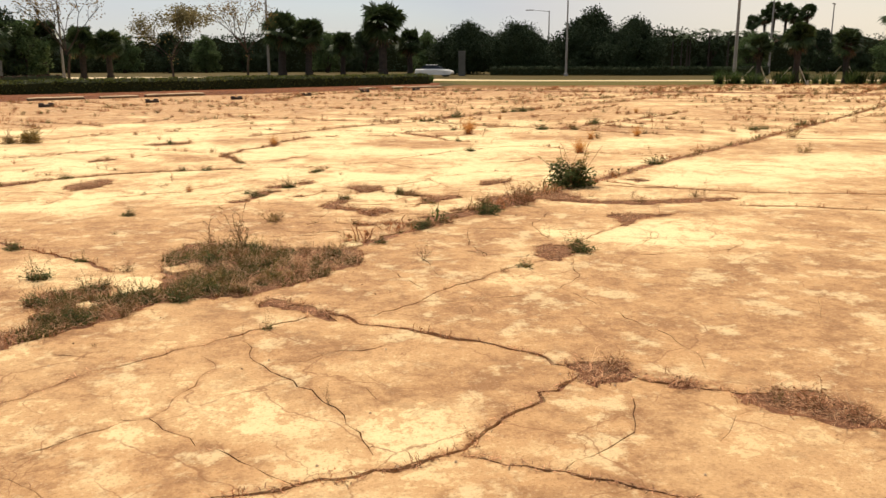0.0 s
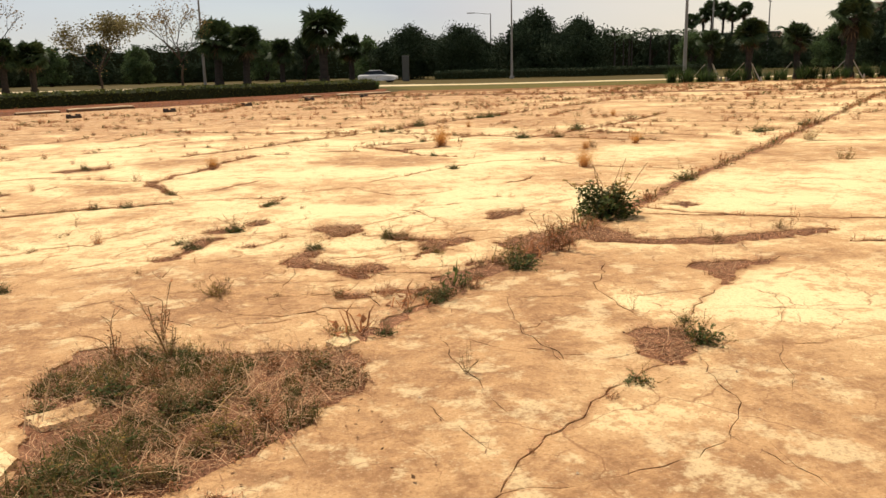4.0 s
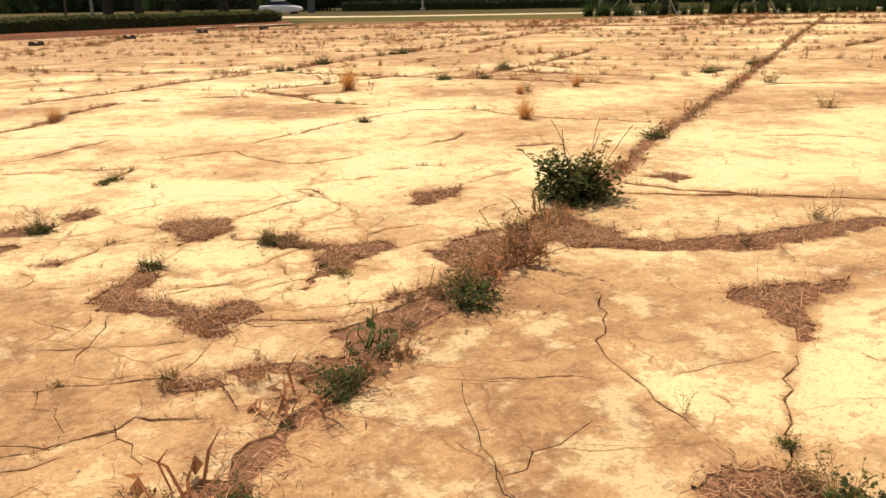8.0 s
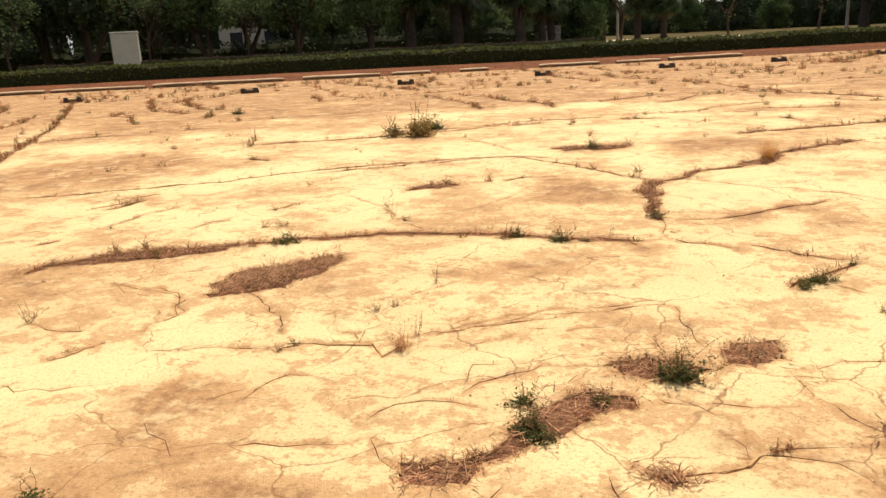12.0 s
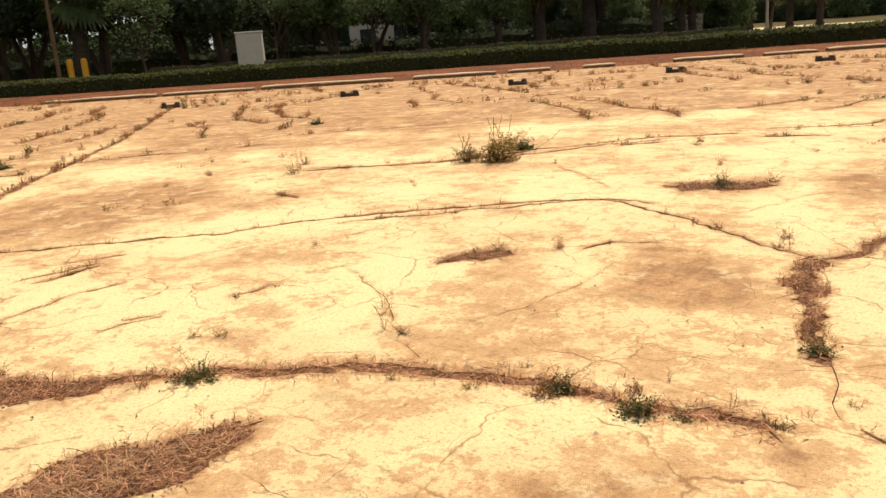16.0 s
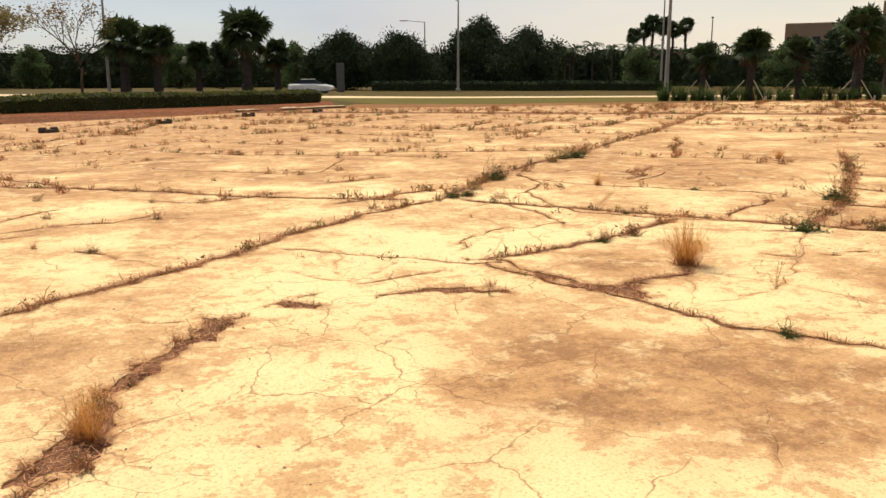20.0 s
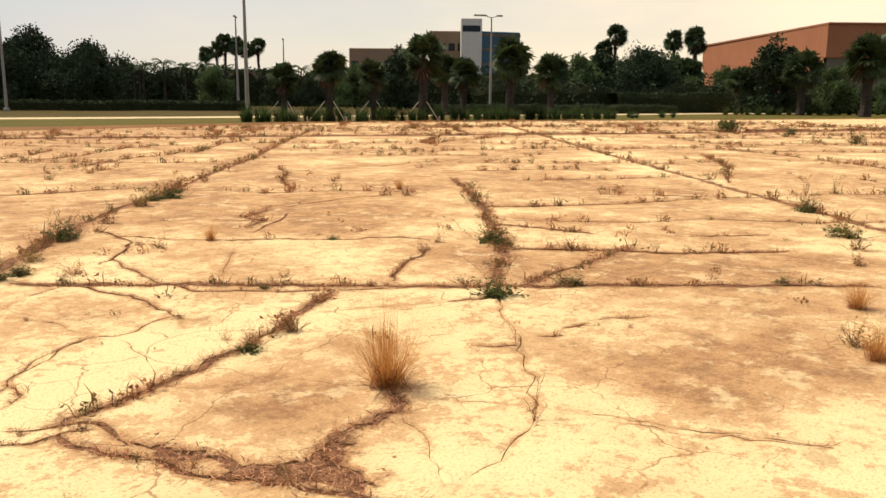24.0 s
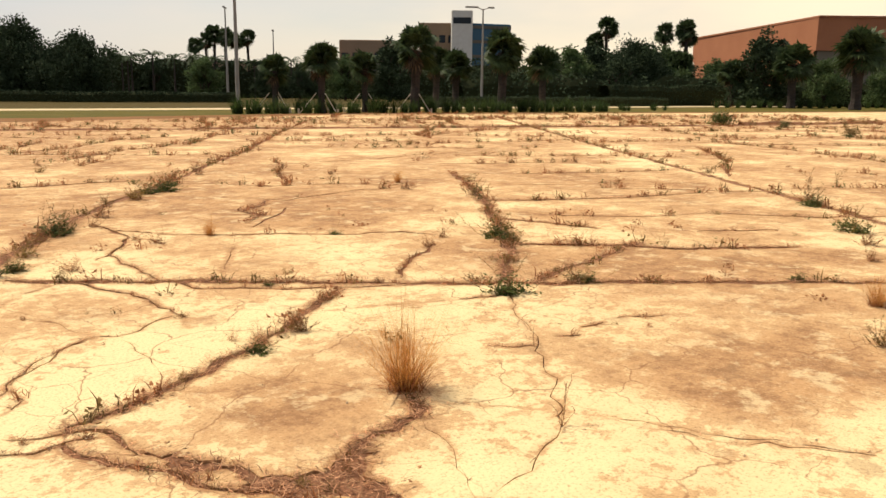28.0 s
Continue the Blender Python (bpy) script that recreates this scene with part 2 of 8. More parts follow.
long_joint((1.06, 6.92), (1.2, 7.03), (1.32, 7.1), (1.54, 7.34), (1.79, 7.59), (2.07, 7.88), (2.37, 8.15), (2.68, 8.37), (3.12, 8.68), (3.46, 8.99), (4.02, 9.53), (4.64, 10.06), (5.42, 10.74), (6.56, 11.8), (8.09, 13.04), (10.94, 15.41), (15.74, 19.54), (25.84, 28.27), (45.32, 44.76))
gap((1.78, 3.56), (1.98, 3.59), (2.13, 3.48), (2.1, 3.27), (1.92, 3.23), (1.79, 3.23), (1.72, 3.36))
gap((2.46, 2.99), (2.76, 2.96), (2.94, 2.76), (2.95, 2.52), (2.82, 2.37), (2.67, 2.5), (2.52, 2.63), (2.44, 2.81))
gap((2.21, 3.25), (2.33, 3.16), (2.3, 3.04), (2.17, 3.1))
gap((.14, 5.29), (.4, 5.08), (.61, 4.8), (.57, 4.61), (.35, 4.91), (.15, 5.07))
gap((-1.47, 4.73), (-1.29, 4.63), (-1.04, 4.84), (-.77, 5.01), (-.59, 5.3), (-.33, 5.39), (.01, 5.33), (.19, 5.64), (.56, 5.78), (.85, 6.01), (1.08, 6.53), (.97, 6.75), (.45, 6.88), (.03, 7.12), (-.5, 7.32), (-.61, 6.86), (-.29, 6.54), (-.34, 6.27), (-.65, 6.31), (-.59, 5.93), (-.59, 5.67), (-.77, 5.55), (-.88, 5.61), (-.97, 5.87), (-1.08, 5.89), (-1.33, 5.82), (-1.47, 5.53), (-1.29, 5.17), (-1.31, 4.94), (-1.5, 4.81))
gap((-2.31, 3.89), (-2.2, 3.99), (-2.04, 4.08), (-1.89, 4.3), (-1.86, 4.59), (-2.1, 4.62), (-2.29, 4.59), (-2.42, 4.4), (-2.5, 4.21))
gap((2.58, 6.36), (2.73, 6.42), (2.91, 6.35), (2.97, 6.19), (2.77, 6.01), (2.61, 5.89), (2.5, 5.86), (2.47, 6), (2.53, 6.19))
gap((5.29, 10.26), (5.59, 10.29), (5.6, 10.02), (5.39, 9.93))
gap((1.39, 10.39), (1.58, 10.41), (1.75, 10.29), (1.75, 10.06), (1.58, 9.92), (1.45, 9.98))
gap((3.23, 10.48), (3.42, 10.54), (3.71, 10.57), (3.53, 10.33), (3.34, 10.22), (3.17, 10.21))
gap((.97, 8.85), (1.07, 8.98), (1.16, 8.9), (1.28, 8.83), (1.34, 8.71), (1.5, 8.68), (1.66, 8.65), (1.59, 8.51), (1.5, 8.46), (1.44, 8.29), (1.36, 8.3), (1.3, 8.42), (1.27, 8.64), (1.16, 8.79))
gap((2.25, 9.43), (2.5, 9.45), (2.66, 9.27), (2.56, 9.21), (2.38, 9.17), (2.25, 9.04), (2.12, 8.94), (2.1, 9.08))
gap((3.28, 10.55), (3.48, 10.57), (3.75, 10.65), (3.59, 10.48), (3.34, 10.27), (3.17, 10.24))
gap((-2.19, 11.08), (-2.21, 11.46), (-2.12, 11.72), (-1.95, 12.02), (-1.82, 11.89), (-1.8, 11.59), (-1.91, 11.29), (-2.03, 11.08))
gap((-.19, 9.62), (-.04, 9.69), (.05, 9.78), (.09, 9.99), (.15, 10.19), (.25, 10.39), (.44, 10.41), (.51, 10.34), (.38, 10.25), (.28, 10.08), (.2, 9.9), (.12, 9.73), (.02, 9.57), (-.13, 9.52))
gap((.3, 10.71), (.44, 10.81), (.59, 10.81), (.72, 10.8), (.61, 10.63), (.47, 10.6), (.38, 10.64))
gap((.73, 11.09), (.92, 11.19), (1, 10.98), (.93, 10.86), (.77, 10.89))
gap((1.32, 10.45), (1.49, 10.5), (1.65, 10.45), (1.82, 10.39), (1.87, 10.25), (1.73, 10.15), (1.68, 10), (1.51, 9.94), (1.43, 9.86), (1.42, 10.1), (1.37, 10.3))
gap((1.92, 9.75), (2.1, 9.85), (2.12, 9.7), (2.19, 9.6), (2.31, 9.49), (2.29, 9.4), (2.15, 9.46), (2, 9.51), (1.97, 9.62))
gap((.84, 9.02), (.95, 9.15), (1.06, 9.33), (1.14, 9.47), (1.26, 9.48), (1.18, 9.33), (1.08, 9.17), (1.06, 9.07), (1.04, 9.03))
gap((.64, 9.8), (.72, 9.89), (.77, 9.86), (.71, 9.78))
gap((-.35, 14.71), (-.25, 15.01), (-.15, 14.38), (.02, 13.57), (-.08, 13.58), (-.21, 14.24))
gap((-2.16, 10.98), (-2.31, 11.27), (-2.39, 11.45), (-2.27, 11.58), (-2.1, 11.76), (-1.96, 11.96), (-1.89, 12.07), (-1.86, 11.85), (-1.92, 11.57), (-1.92, 11.34), (-2.06, 11.17))
gap((-.4, 15.07), (-.35, 15.28), (-.26, 15.18), (-.24, 14.89), (-.18, 14.64), (-.15, 14.35), (-.14, 14.15), (-.1, 13.97), (-.15, 14.03), (-.18, 14.27), (-.28, 14.48), (-.37, 14.66))
gap((-2.55, 14.32), (-2.52, 14.5), (-2.41, 14.66), (-2.19, 14.79), (-2.14, 14.71), (-2.33, 14.55), (-2.45, 14.4))
gap((-2, 17.29), (-1.76, 17.52), (-1.27, 17.62), (-1, 17.5), (-1.24, 17.29), (-1.74, 17.14))
gap((.29, 16.27), (.4, 16.48), (.54, 16.71), (.67, 17.16), (.81, 17.45), (.99, 17.62), (1.14, 17.83), (1.4, 18.08), (1.53, 18.23), (1.34, 17.86), (1.12, 17.67), (.94, 17.3), (.74, 17.13), (.7, 16.52), (.55, 16.31), (.41, 16.25))
gap((2.46, 18.32), (2.71, 18.37), (2.94, 18.41), (3.1, 18.34), (3.26, 18.2), (3.44, 18.1), (3.42, 18.02), (3.21, 18.11), (3.04, 18.22), (2.88, 18.29), (2.67, 18.27))
gap((3.84, 18.65), (3.95, 18.44), (4.03, 18.2), (4.09, 18), (4.18, 17.9), (4.33, 17.91), (4.44, 17.95), (4.46, 17.91), (4.29, 17.78), (4.24, 17.67), (4.24, 17.52), (4.1, 17.69), (3.98, 17.88), (3.95, 18.11), (3.86, 18.44))
gap((-2.51, 4.67), (-2.37, 4.77), (-2.06, 4.69), (-1.82, 4.72), (-1.56, 4.68), (-1.33, 4.82), (-1.25, 4.96), (-1.36, 5.24), (-1.27, 5.58), (-1.01, 5.74), (-.83, 5.54), (-.49, 5.6), (-.65, 5.22), (-.86, 4.95), (-1.07, 4.76), (-1.27, 4.62), (-1.5, 4.43), (-1.74, 4.32), (-1.96, 4.19), (-2.15, 4.04))
gap((-.64, 6.65), (-.45, 7.01), (-.23, 7.1), (.25, 6.89), (.68, 6.86), (1.07, 6.64), (.94, 6.16), (.57, 5.67), (.21, 5.49), (.04, 5.36), (-.19, 5.34), (-.41, 5.54), (-.56, 5.9), (-.3, 6.02), (-.54, 6.14))
gap((.89, 8.92), (.97, 9.02), (1.05, 9.14), (1.15, 9.28), (1.25, 9.39), (1.31, 9.36), (1.2, 9.2), (1.1, 9.03), (1.07, 8.94), (1.19, 8.89), (1.27, 8.82), (1.4, 8.68), (1.61, 8.7), (1.69, 8.62), (1.65, 8.5), (1.54, 8.48), (1.27, 8.5), (1.24, 8.65), (1.11, 8.78), (1, 8.82))
gap((1.96, 9.65), (2.09, 9.76), (2.16, 9.56), (2.3, 9.5), (2.41, 9.34), (2.65, 9.28), (2.65, 9.22), (2.46, 9.12), (2.31, 9.03), (2.12, 8.88), (1.92, 8.77), (1.86, 8.78), (2.05, 8.9), (2.14, 9.01), (2.26, 9.14), (2.27, 9.3), (2.17, 9.41), (2.04, 9.49))
gap((2.88, 9.18), (3.14, 9.23), (3.45, 9.38), (3.05, 8.71), (2.84, 8.68), (2.76, 8.73), (2.81, 8.91), (2.81, 9.07), (2.97, 9.1))
gap((2.25, 8.48), (2.47, 8.48), (2.68, 8.5), (2.74, 8.41), (2.71, 8.37), (2.24, 8.41))
gap((3.56, 9.09), (3.83, 9.1), (4.03, 8.81), (4.3, 8.6), (4.8, 8.49), (5.3, 8.55), (5.72, 8.5), (5.96, 8.45), (5.72, 8.25), (5.35, 8.28), (4.87, 8.23), (4.48, 8.29), (4.12, 8.47), (3.84, 8.66), (3.56, 8.88))
gap((3.99, 7.8), (4.18, 7.76), (4.46, 7.67), (4.7, 7.63), (4.52, 7.55), (4.3, 7.51), (4.03, 7.3), (3.84, 7.09), (3.76, 7.12), (3.82, 7.3), (3.91, 7.48), (3.9, 7.66))
gap((1.85, 7.6), (2.09, 7.83), (2.26, 7.95), (2.44, 8.05), (2.81, 8.3), (3.17, 8.62), (3.59, 8.99), (3.88, 9.35), (3.92, 9.56), (3.62, 9.4), (3.27, 9.1), (2.95, 8.89), (2.8, 8.7), (2.65, 8.46), (2.5, 8.39), (2.21, 8.26), (1.97, 8.14), (1.85, 8.06), (1.95, 7.96), (1.87, 7.89), (1.75, 7.87))
gap((3.79, 9.33), (3.99, 9.43), (4.04, 9.13), (4.09, 8.89), (3.95, 8.71), (3.72, 8.77), (3.58, 8.97))
gap((1.39, 7.9), (1.58, 7.9), (1.71, 7.85), (1.69, 7.64), (1.66, 7.67), (1.59, 7.81), (1.43, 7.79))
gap((1.12, 7.91), (1.28, 7.92), (1.37, 7.8), (1.27, 7.75), (1.18, 7.83))
gap((1.7, 18.37), (1.86, 18.45), (2.07, 18.28), (2.04, 18.23), (1.84, 18.3))
gap((1.23, 17.81), (1.27, 18.24), (1.42, 18.2), (1.53, 18.19), (1.39, 17.98), (1.28, 17.8))
weedy_joint(.1, (-3.82, 11.05), (-3.85, 11.25), (-3.68, 11.47), (-3.34, 11.74), (-3.02, 11.94), (-2.74, 12.15), (-2.45, 12.35), (-2.13, 12.52), (-1.84, 12.69), (-1.55, 12.79), (-1.3, 12.86), (-1.04, 12.9), (-.81, 12.88), (-.55, 12.83), (-.3, 12.89), (-.01, 12.91))
weedy_joint(.09, (-5.46, 11.02), (-5.57, 11.22), (-6, 11.68), (-6.54, 12.23), (-7.2, 12.91), (-8.6, 14.19), (-9.61, 15.32), (-11.22, 17.13), (-13.63, 19.83), (-20.12, 26.17))
weedy_joint(.08, (-.28, 15.23), (-.12, 15.35), (-.07, 15.57), (.07, 15.89), (.28, 16.06), (.49, 16.26))
weedy_joint(.08, (.08, 18.84), (.34, 19.11), (.62, 19.23), (.95, 19.56), (1.31, 19.82), (1.71, 20.11), (2.08, 20.49), (2.63, 21.03), (2.98, 21.23), (3.48, 21.81), (3.97, 22.05), (4.73, 22.47))
weedy_joint(.16, (4.73, 22.47), (5.93, 23.82), (7, 24.97), (8.11, 25.98), (10.12, 27.63), (12.72, 29.93), (15.5, 32.23), (22.1, 38.46), (32.4, 47.64))
weedy_joint(.05, (3.67, 19), (3.69, 18.64), (3.81, 18.31), (3.98, 17.94), (4.05, 17.62), (4.17, 17.26), (4.26, 16.98), (4.27, 16.74), (4.44, 16.55), (4.57, 16.37), (4.76, 16.07))
weedy_joint(.1, (-.53, 26.17), (.22, 25.72), (.94, 25.22), (1.64, 24.62), (2.29, 23.94), (2.94, 23.5), (3.71, 23.01), (4.34, 22.64))
weedy_joint(.1, (4.98, 22.34), (5.53, 21.61), (6.12, 20.94), (6.69, 20.21), (7.25, 19.48), (7.86, 18.77), (8.49, 18.06), (9.11, 17.32), (9.61, 16.69))
weedy_joint(.06, (4.38, 17.96), (4.55, 17.99), (4.7, 17.95), (5, 18.02), (5.09, 18.21))
weedy_joint(.07, (3.74, 19.07), (3.88, 19.13), (4.04, 19.15), (4.23, 19.2), (4.44, 19.27), (4.66, 19.27), (5, 19.4), (5.33, 19.54), (5.59, 19.61), (6.04, 19.87), (6.55, 20.08))
weedy_joint(.08, (9, 20.13), (9.25, 19.81), (9.69, 19.25), (9.97, 18.64), (10.38, 18.2), (10.84, 17.77))
weedy_joint(.14, (14.61, 25.07), (13.22, 23.67), (11.6, 22.2), (10.18, 21.06), (9.28, 20.31), (7.96, 19.45), (7.51, 19.16))
crack(.035, (.06, 5.23), (.28, 5.07), (.5, 4.85), (.7, 4.61), (.96, 4.4), (1.08, 4.29), (1.23, 4.14), (1.4, 4.01), (1.54, 3.84), (1.69, 3.66), (1.78, 3.52), (1.97, 3.35), (2.18, 3.17), (2.43, 3))
crack(.02, (.94, 2.63), (1.09, 2.5), (1.3, 2.39), (1.47, 2.28), (1.61, 2.16), (1.73, 2.07))
crack(.035, (-.1, 2.52), (.17, 2.51), (.4, 2.53), (.63, 2.56), (.87, 2.66), (.95, 2.68), (1.1, 2.84), (1.21, 2.94), (1.39, 3.06), (1.59, 3.2), (1.71, 3.31), (1.79, 3.43))
crack(.008, (1.94, 3.11), (1.79, 2.77), (1.66, 2.62), (1.47, 2.5), (1.31, 2.41))
crack(.012, (0, 4.38), (.07, 3.98), (.23, 3.72), (.38, 3.41), (.47, 3.25), (.54, 2.95), (.56, 2.72))
crack(.008, (-.41, 3.34), (-.28, 3.14), (-.1, 2.93), (.07, 2.73), (.18, 2.59), (.25, 2.5))
crack(.007, (-.52, 3.34), (-.41, 3.34), (-.33, 3.55), (-.21, 3.79), (-.13, 4.02))
crack(.006, (-.98, 3.06), (-.82, 3.13), (-.67, 3.24), (-.52, 3.34))
crack(.009, (2.42, 4.89), (2.39, 4.53), (2.51, 4.18), (2.59, 3.87), (2.56, 3.56), (2.48, 3.31))
crack(.006, (1.63, 6.73), (1.78, 6.46), (2.04, 6.28))
crack(.013, (-1.29, 3.38), (-1.15, 3.7), (-.93, 3.87), (-.69, 4.06), (-.43, 4.23), (-.2, 4.34), (-.06, 4.45), (.15, 4.57), (.35, 4.69), (.51, 4.77))
crack(.012, (-1.29, 3.38), (-1.29, 3.19), (-1.29, 3.02), (-1.34, 2.89), (-1.37, 2.77), (-1.39, 2.63), (-1.39, 2.54))
crack(.012, (-1.2, 3.19), (-1.28, 3.17), (-1.36, 3.13), (-1.44, 3.11))
crack(.01, (-2.02, 4.15), (-1.8, 3.78), (-1.68, 3.6), (-1.61, 3.39), (-1.49, 3.15), (-1.54, 3.03), (-1.64, 3.05), (-1.8, 3.16), (-1.95, 3.25))
crack(.006, (-1.76, 2.91), (-1.68, 3.01), (-1.64, 3.05))
crack(.006, (-1.7, 3.63), (-1.57, 3.64), (-1.4, 3.59))
crack(.008, (-1.5, 2.95), (-1.36, 2.83), (-1.33, 2.87))
crack(.01, (-1.1, 3.04), (-1.03, 2.92), (-.9, 2.87), (-.77, 2.74), (-.7, 2.64), (-.62, 2.54))
crack(.007, (-1.13, 3.12), (-1, 3.04), (-.85, 3.06), (-.75, 3.18), (-.6, 3.27))
crack(.05, (-7.54, 13.56), (-6.29, 12.37), (-5.01, 10.88), (-4.24, 10.12), (-3.51, 9.28), (-2.73, 8.41), (-2.13, 7.69), (-1.58, 7.09), (-1.21, 6.67), (-.98, 6.3))
crack(.007, (-3.11, 8.19), (-2.72, 7.42), (-2.42, 6.98), (-2.11, 6.76))
crack(.007, (-3.23, 5.5), (-2.96, 5.42), (-2.75, 5.47), (-2.15, 5.31))
crack(.006, (-5.67, 11.97), (-4.68, 10))
crack(.006, (-2.28, 5.96), (-1.93, 5.66), (-1.79, 5.71))
crack(.007, (-1.17, 4.52), (-1.01, 4.37), (-.89, 4.31), (-.68, 4.22), (-.56, 4.16))
crack(.01, (.87, 4.67), (1.07, 4.83), (1.22, 4.9), (1.44, 4.86), (1.7, 4.87), (1.99, 4.91), (2.21, 4.97), (2.33, 5.06))
crack(.014, (1.22, 4.91), (1.46, 5.18), (1.72, 5.38), (2.02, 5.59), (2.35, 5.81), (2.54, 5.85))
crack(.006, (2.02, 7.01), (2.05, 6.63), (2.04, 6.13))
crack(.006, (-2.14, 6.34), (-2.15, 6.77), (-2.02, 7.11), (-1.86, 7.35))
crack(.006, (-2.06, 6.64), (-1.76, 6.47))
crack(.008, (-.67, 8.24), (-.4, 8.37), (-.15, 7.82), (.24, 7.46), (.66, 7.43), (.97, 7.53))
crack(.006, (-.14, 9.23), (.03, 8.25), (.2, 7.81))
crack(.012, (2.74, 5.84), (2.66, 5.61), (2.58, 5.3), (2.38, 5.1), (2.31, 5.03))
crack(.01, (2.31, 5.03), (2.34, 4.89), (2.37, 4.74), (2.39, 4.66))
crack(.007, (1.57, 6.8), (1.53, 6.53), (1.51, 6.28), (1.53, 5.93), (1.53, 5.65), (1.54, 5.44))
crack(.006, (1.21, 5.76), (1.26, 5.54), (1.32, 5.2))
crack(.006, (3.29, 5.9), (3.06, 5.58), (2.9, 5.36))
crack(.007, (-.3, 8.68), (-.12, 7.92), (-.06, 7.26))
crack(.008, (.07, 8.29), (.34, 7.77), (.72, 7.53), (.91, 7.68), (1.01, 7.28))
crack(.006, (.42, 7.44), (.5, 7.25), (.69, 7.32))
crack(.01, (2.24, 7.38), (2.12, 7), (2.04, 6.71), (2.07, 6.45), (2.08, 6.25), (2.05, 6.11))
crack(.008, (2.04, 6.71), (2.16, 6.71), (2.43, 6.84), (2.63, 6.86), (2.84, 6.87))
crack(.007, (2.08, 6.19), (2.23, 6.13), (2.34, 6.05), (2.46, 6.07))
crack(.015, (3.63, 7), (3.37, 6.75), (3.21, 6.63), (3.03, 6.46), (2.89, 6.33))
crack(.008, (3, 7.04), (3.24, 7.07), (3.56, 7.06))
crack(.007, (3.83, 6.97), (3.98, 6.76), (3.81, 6.52), (3.5, 6.18))
crack(.006, (3.32, 5.88), (3.67, 5.84), (4.07, 5.83), (4.48, 6))
crack(.05, (4.95, 10.16), (5.18, 9.74), (5.51, 9.4), (5.89, 9.11), (6.26, 8.82), (6.7, 8.65), (7.2, 8.44), (7.81, 8.22), (8.42, 7.98), (9.03, 7.71), (9.51, 7.54))
crack(.06, (5.64, 7.91), (6.04, 7.8), (6.32, 7.68), (6.62, 7.46), (6.98, 7.26), (7.07, 7.06))
crack(.02, (8.66, 12.94), (9.67, 12.78), (10.4, 12.51))
crack(.02, (7.7, 11.4), (8.23, 11.12), (8.51, 10.79))
crack(.06, (11.34, 15.38), (12.62, 15.12), (13.35, 14.3), (14.44, 13.78), (15.35, 13.1), (16.6, 12.61), (17.93, 11.33))
crack(.06, (9.57, 10.11), (9.26, 9.47), (8.82, 8.81), (8.48, 8.33))
crack(.03, (5.5, 10.36), (5.66, 10.09))
crack(.015, (.56, 7.54), (.67, 7.53), (.8, 7.57), (.93, 7.57), (1.01, 7.65), (1.12, 7.57), (1.3, 7.5))
crack(.007, (.74, 7.87), (.77, 7.64))
crack(.014, (.65, 8.04), (.84, 8.01), (.99, 7.97), (1.16, 7.92), (1.31, 7.85), (1.35, 7.71), (1.37, 7.55))
crack(.01, (1.16, 7.92), (1.24, 8), (1.33, 8.14), (1.39, 8.25))
crack(.009, (.5, 8.5), (.69, 8.48), (.82, 8.44), (1.04, 8.35), (1.28, 8.31))
crack(.01, (.8, 8.27), (.85, 8.44), (.9, 8.56), (.96, 8.81))
crack(.009, (1.61, 8.58), (1.82, 8.75), (1.82, 8.48), (1.83, 8.43))
crack(.01, (1.48, 8.44), (1.67, 8.31), (1.87, 8.25), (2.05, 8.28), (2.29, 8.3))
crack(.01, (1.66, 8.83), (1.85, 8.88), (2.05, 8.89))
crack(.01, (1.78, 10.28), (1.97, 10.44), (2.12, 10.55))
crack(.01, (1.04, 10.81), (1.24, 10.46), (1.38, 10.36))
crack(.008, (2.71, 10.64), (2.6, 9.95), (2.6, 9.64), (2.44, 9.29))
crack(.03, (2.46, 11.09), (2.54, 10.83), (2.63, 10.68))
crack(.007, (2.56, 9.65), (2.92, 9.96), (3.26, 10.16))
crack(.01, (3.69, 10.58), (4.09, 10.87), (4.52, 11.05))
crack(.04, (3.73, 11.61), (3.94, 11.5))
crack(.03, (4.15, 12.57), (4.66, 12.82), (4.99, 13.18))
crack(.035, (2.64, 13.57), (3.16, 13.93), (3.51, 14.22), (3.99, 14.64), (4.29, 14.88))
crack(.02, (2.85, 12.22), (3.32, 12.29))
crack(.01, (1.65, 13.06), (2.15, 13.14))
crack(.03, (.71, 12.96), (1.17, 12.73), (1.37, 12.77))
crack(.03, (.22, 12.99), (.6, 12.85))
crack(.04, (4.29, 14.88), (5.25, 15.29), (5.87, 14.95), (6.08, 14.19), (6.53, 13.52), (6.94, 13.13), (7.22, 12.71))
crack(.012, (3.35, 8.06), (3.2, 7.86), (3.04, 7.54), (2.89, 7.34), (2.87, 7.11), (2.83, 6.92), (2.84, 6.77), (2.82, 6.56))
crack(.007, (2.05, 7.52), (2.25, 7.4), (2.49, 7.28), (2.74, 7.16))
crack(.01, (4.81, 8.26), (4.62, 7.98))
crack(.008, (2.73, 8.09), (2.73, 7.92))
crack(.05, (4.75, 9.82), (5.04, 9.63), (5.46, 9.36), (5.76, 9.1))
crack(.025, (1.49, 8.37), (1.62, 8.41), (1.74, 8.35), (1.89, 8.28), (1.96, 8.22))
crack(.01, (.62, 8.89), (.72, 8.76), (.82, 8.64))
crack(.014, (-.15, 8.46), (-.03, 8.45), (.15, 8.39), (.24, 8.41))
crack(.01, (1.11, 9.03), (1.32, 9.06), (1.57, 9.01), (1.73, 9.05))
crack(.008, (1.61, 8.97), (1.64, 8.79), (1.61, 8.69))
crack(.01, (1.67, 8.57), (1.8, 8.45), (2.02, 8.42), (2.26, 8.39))
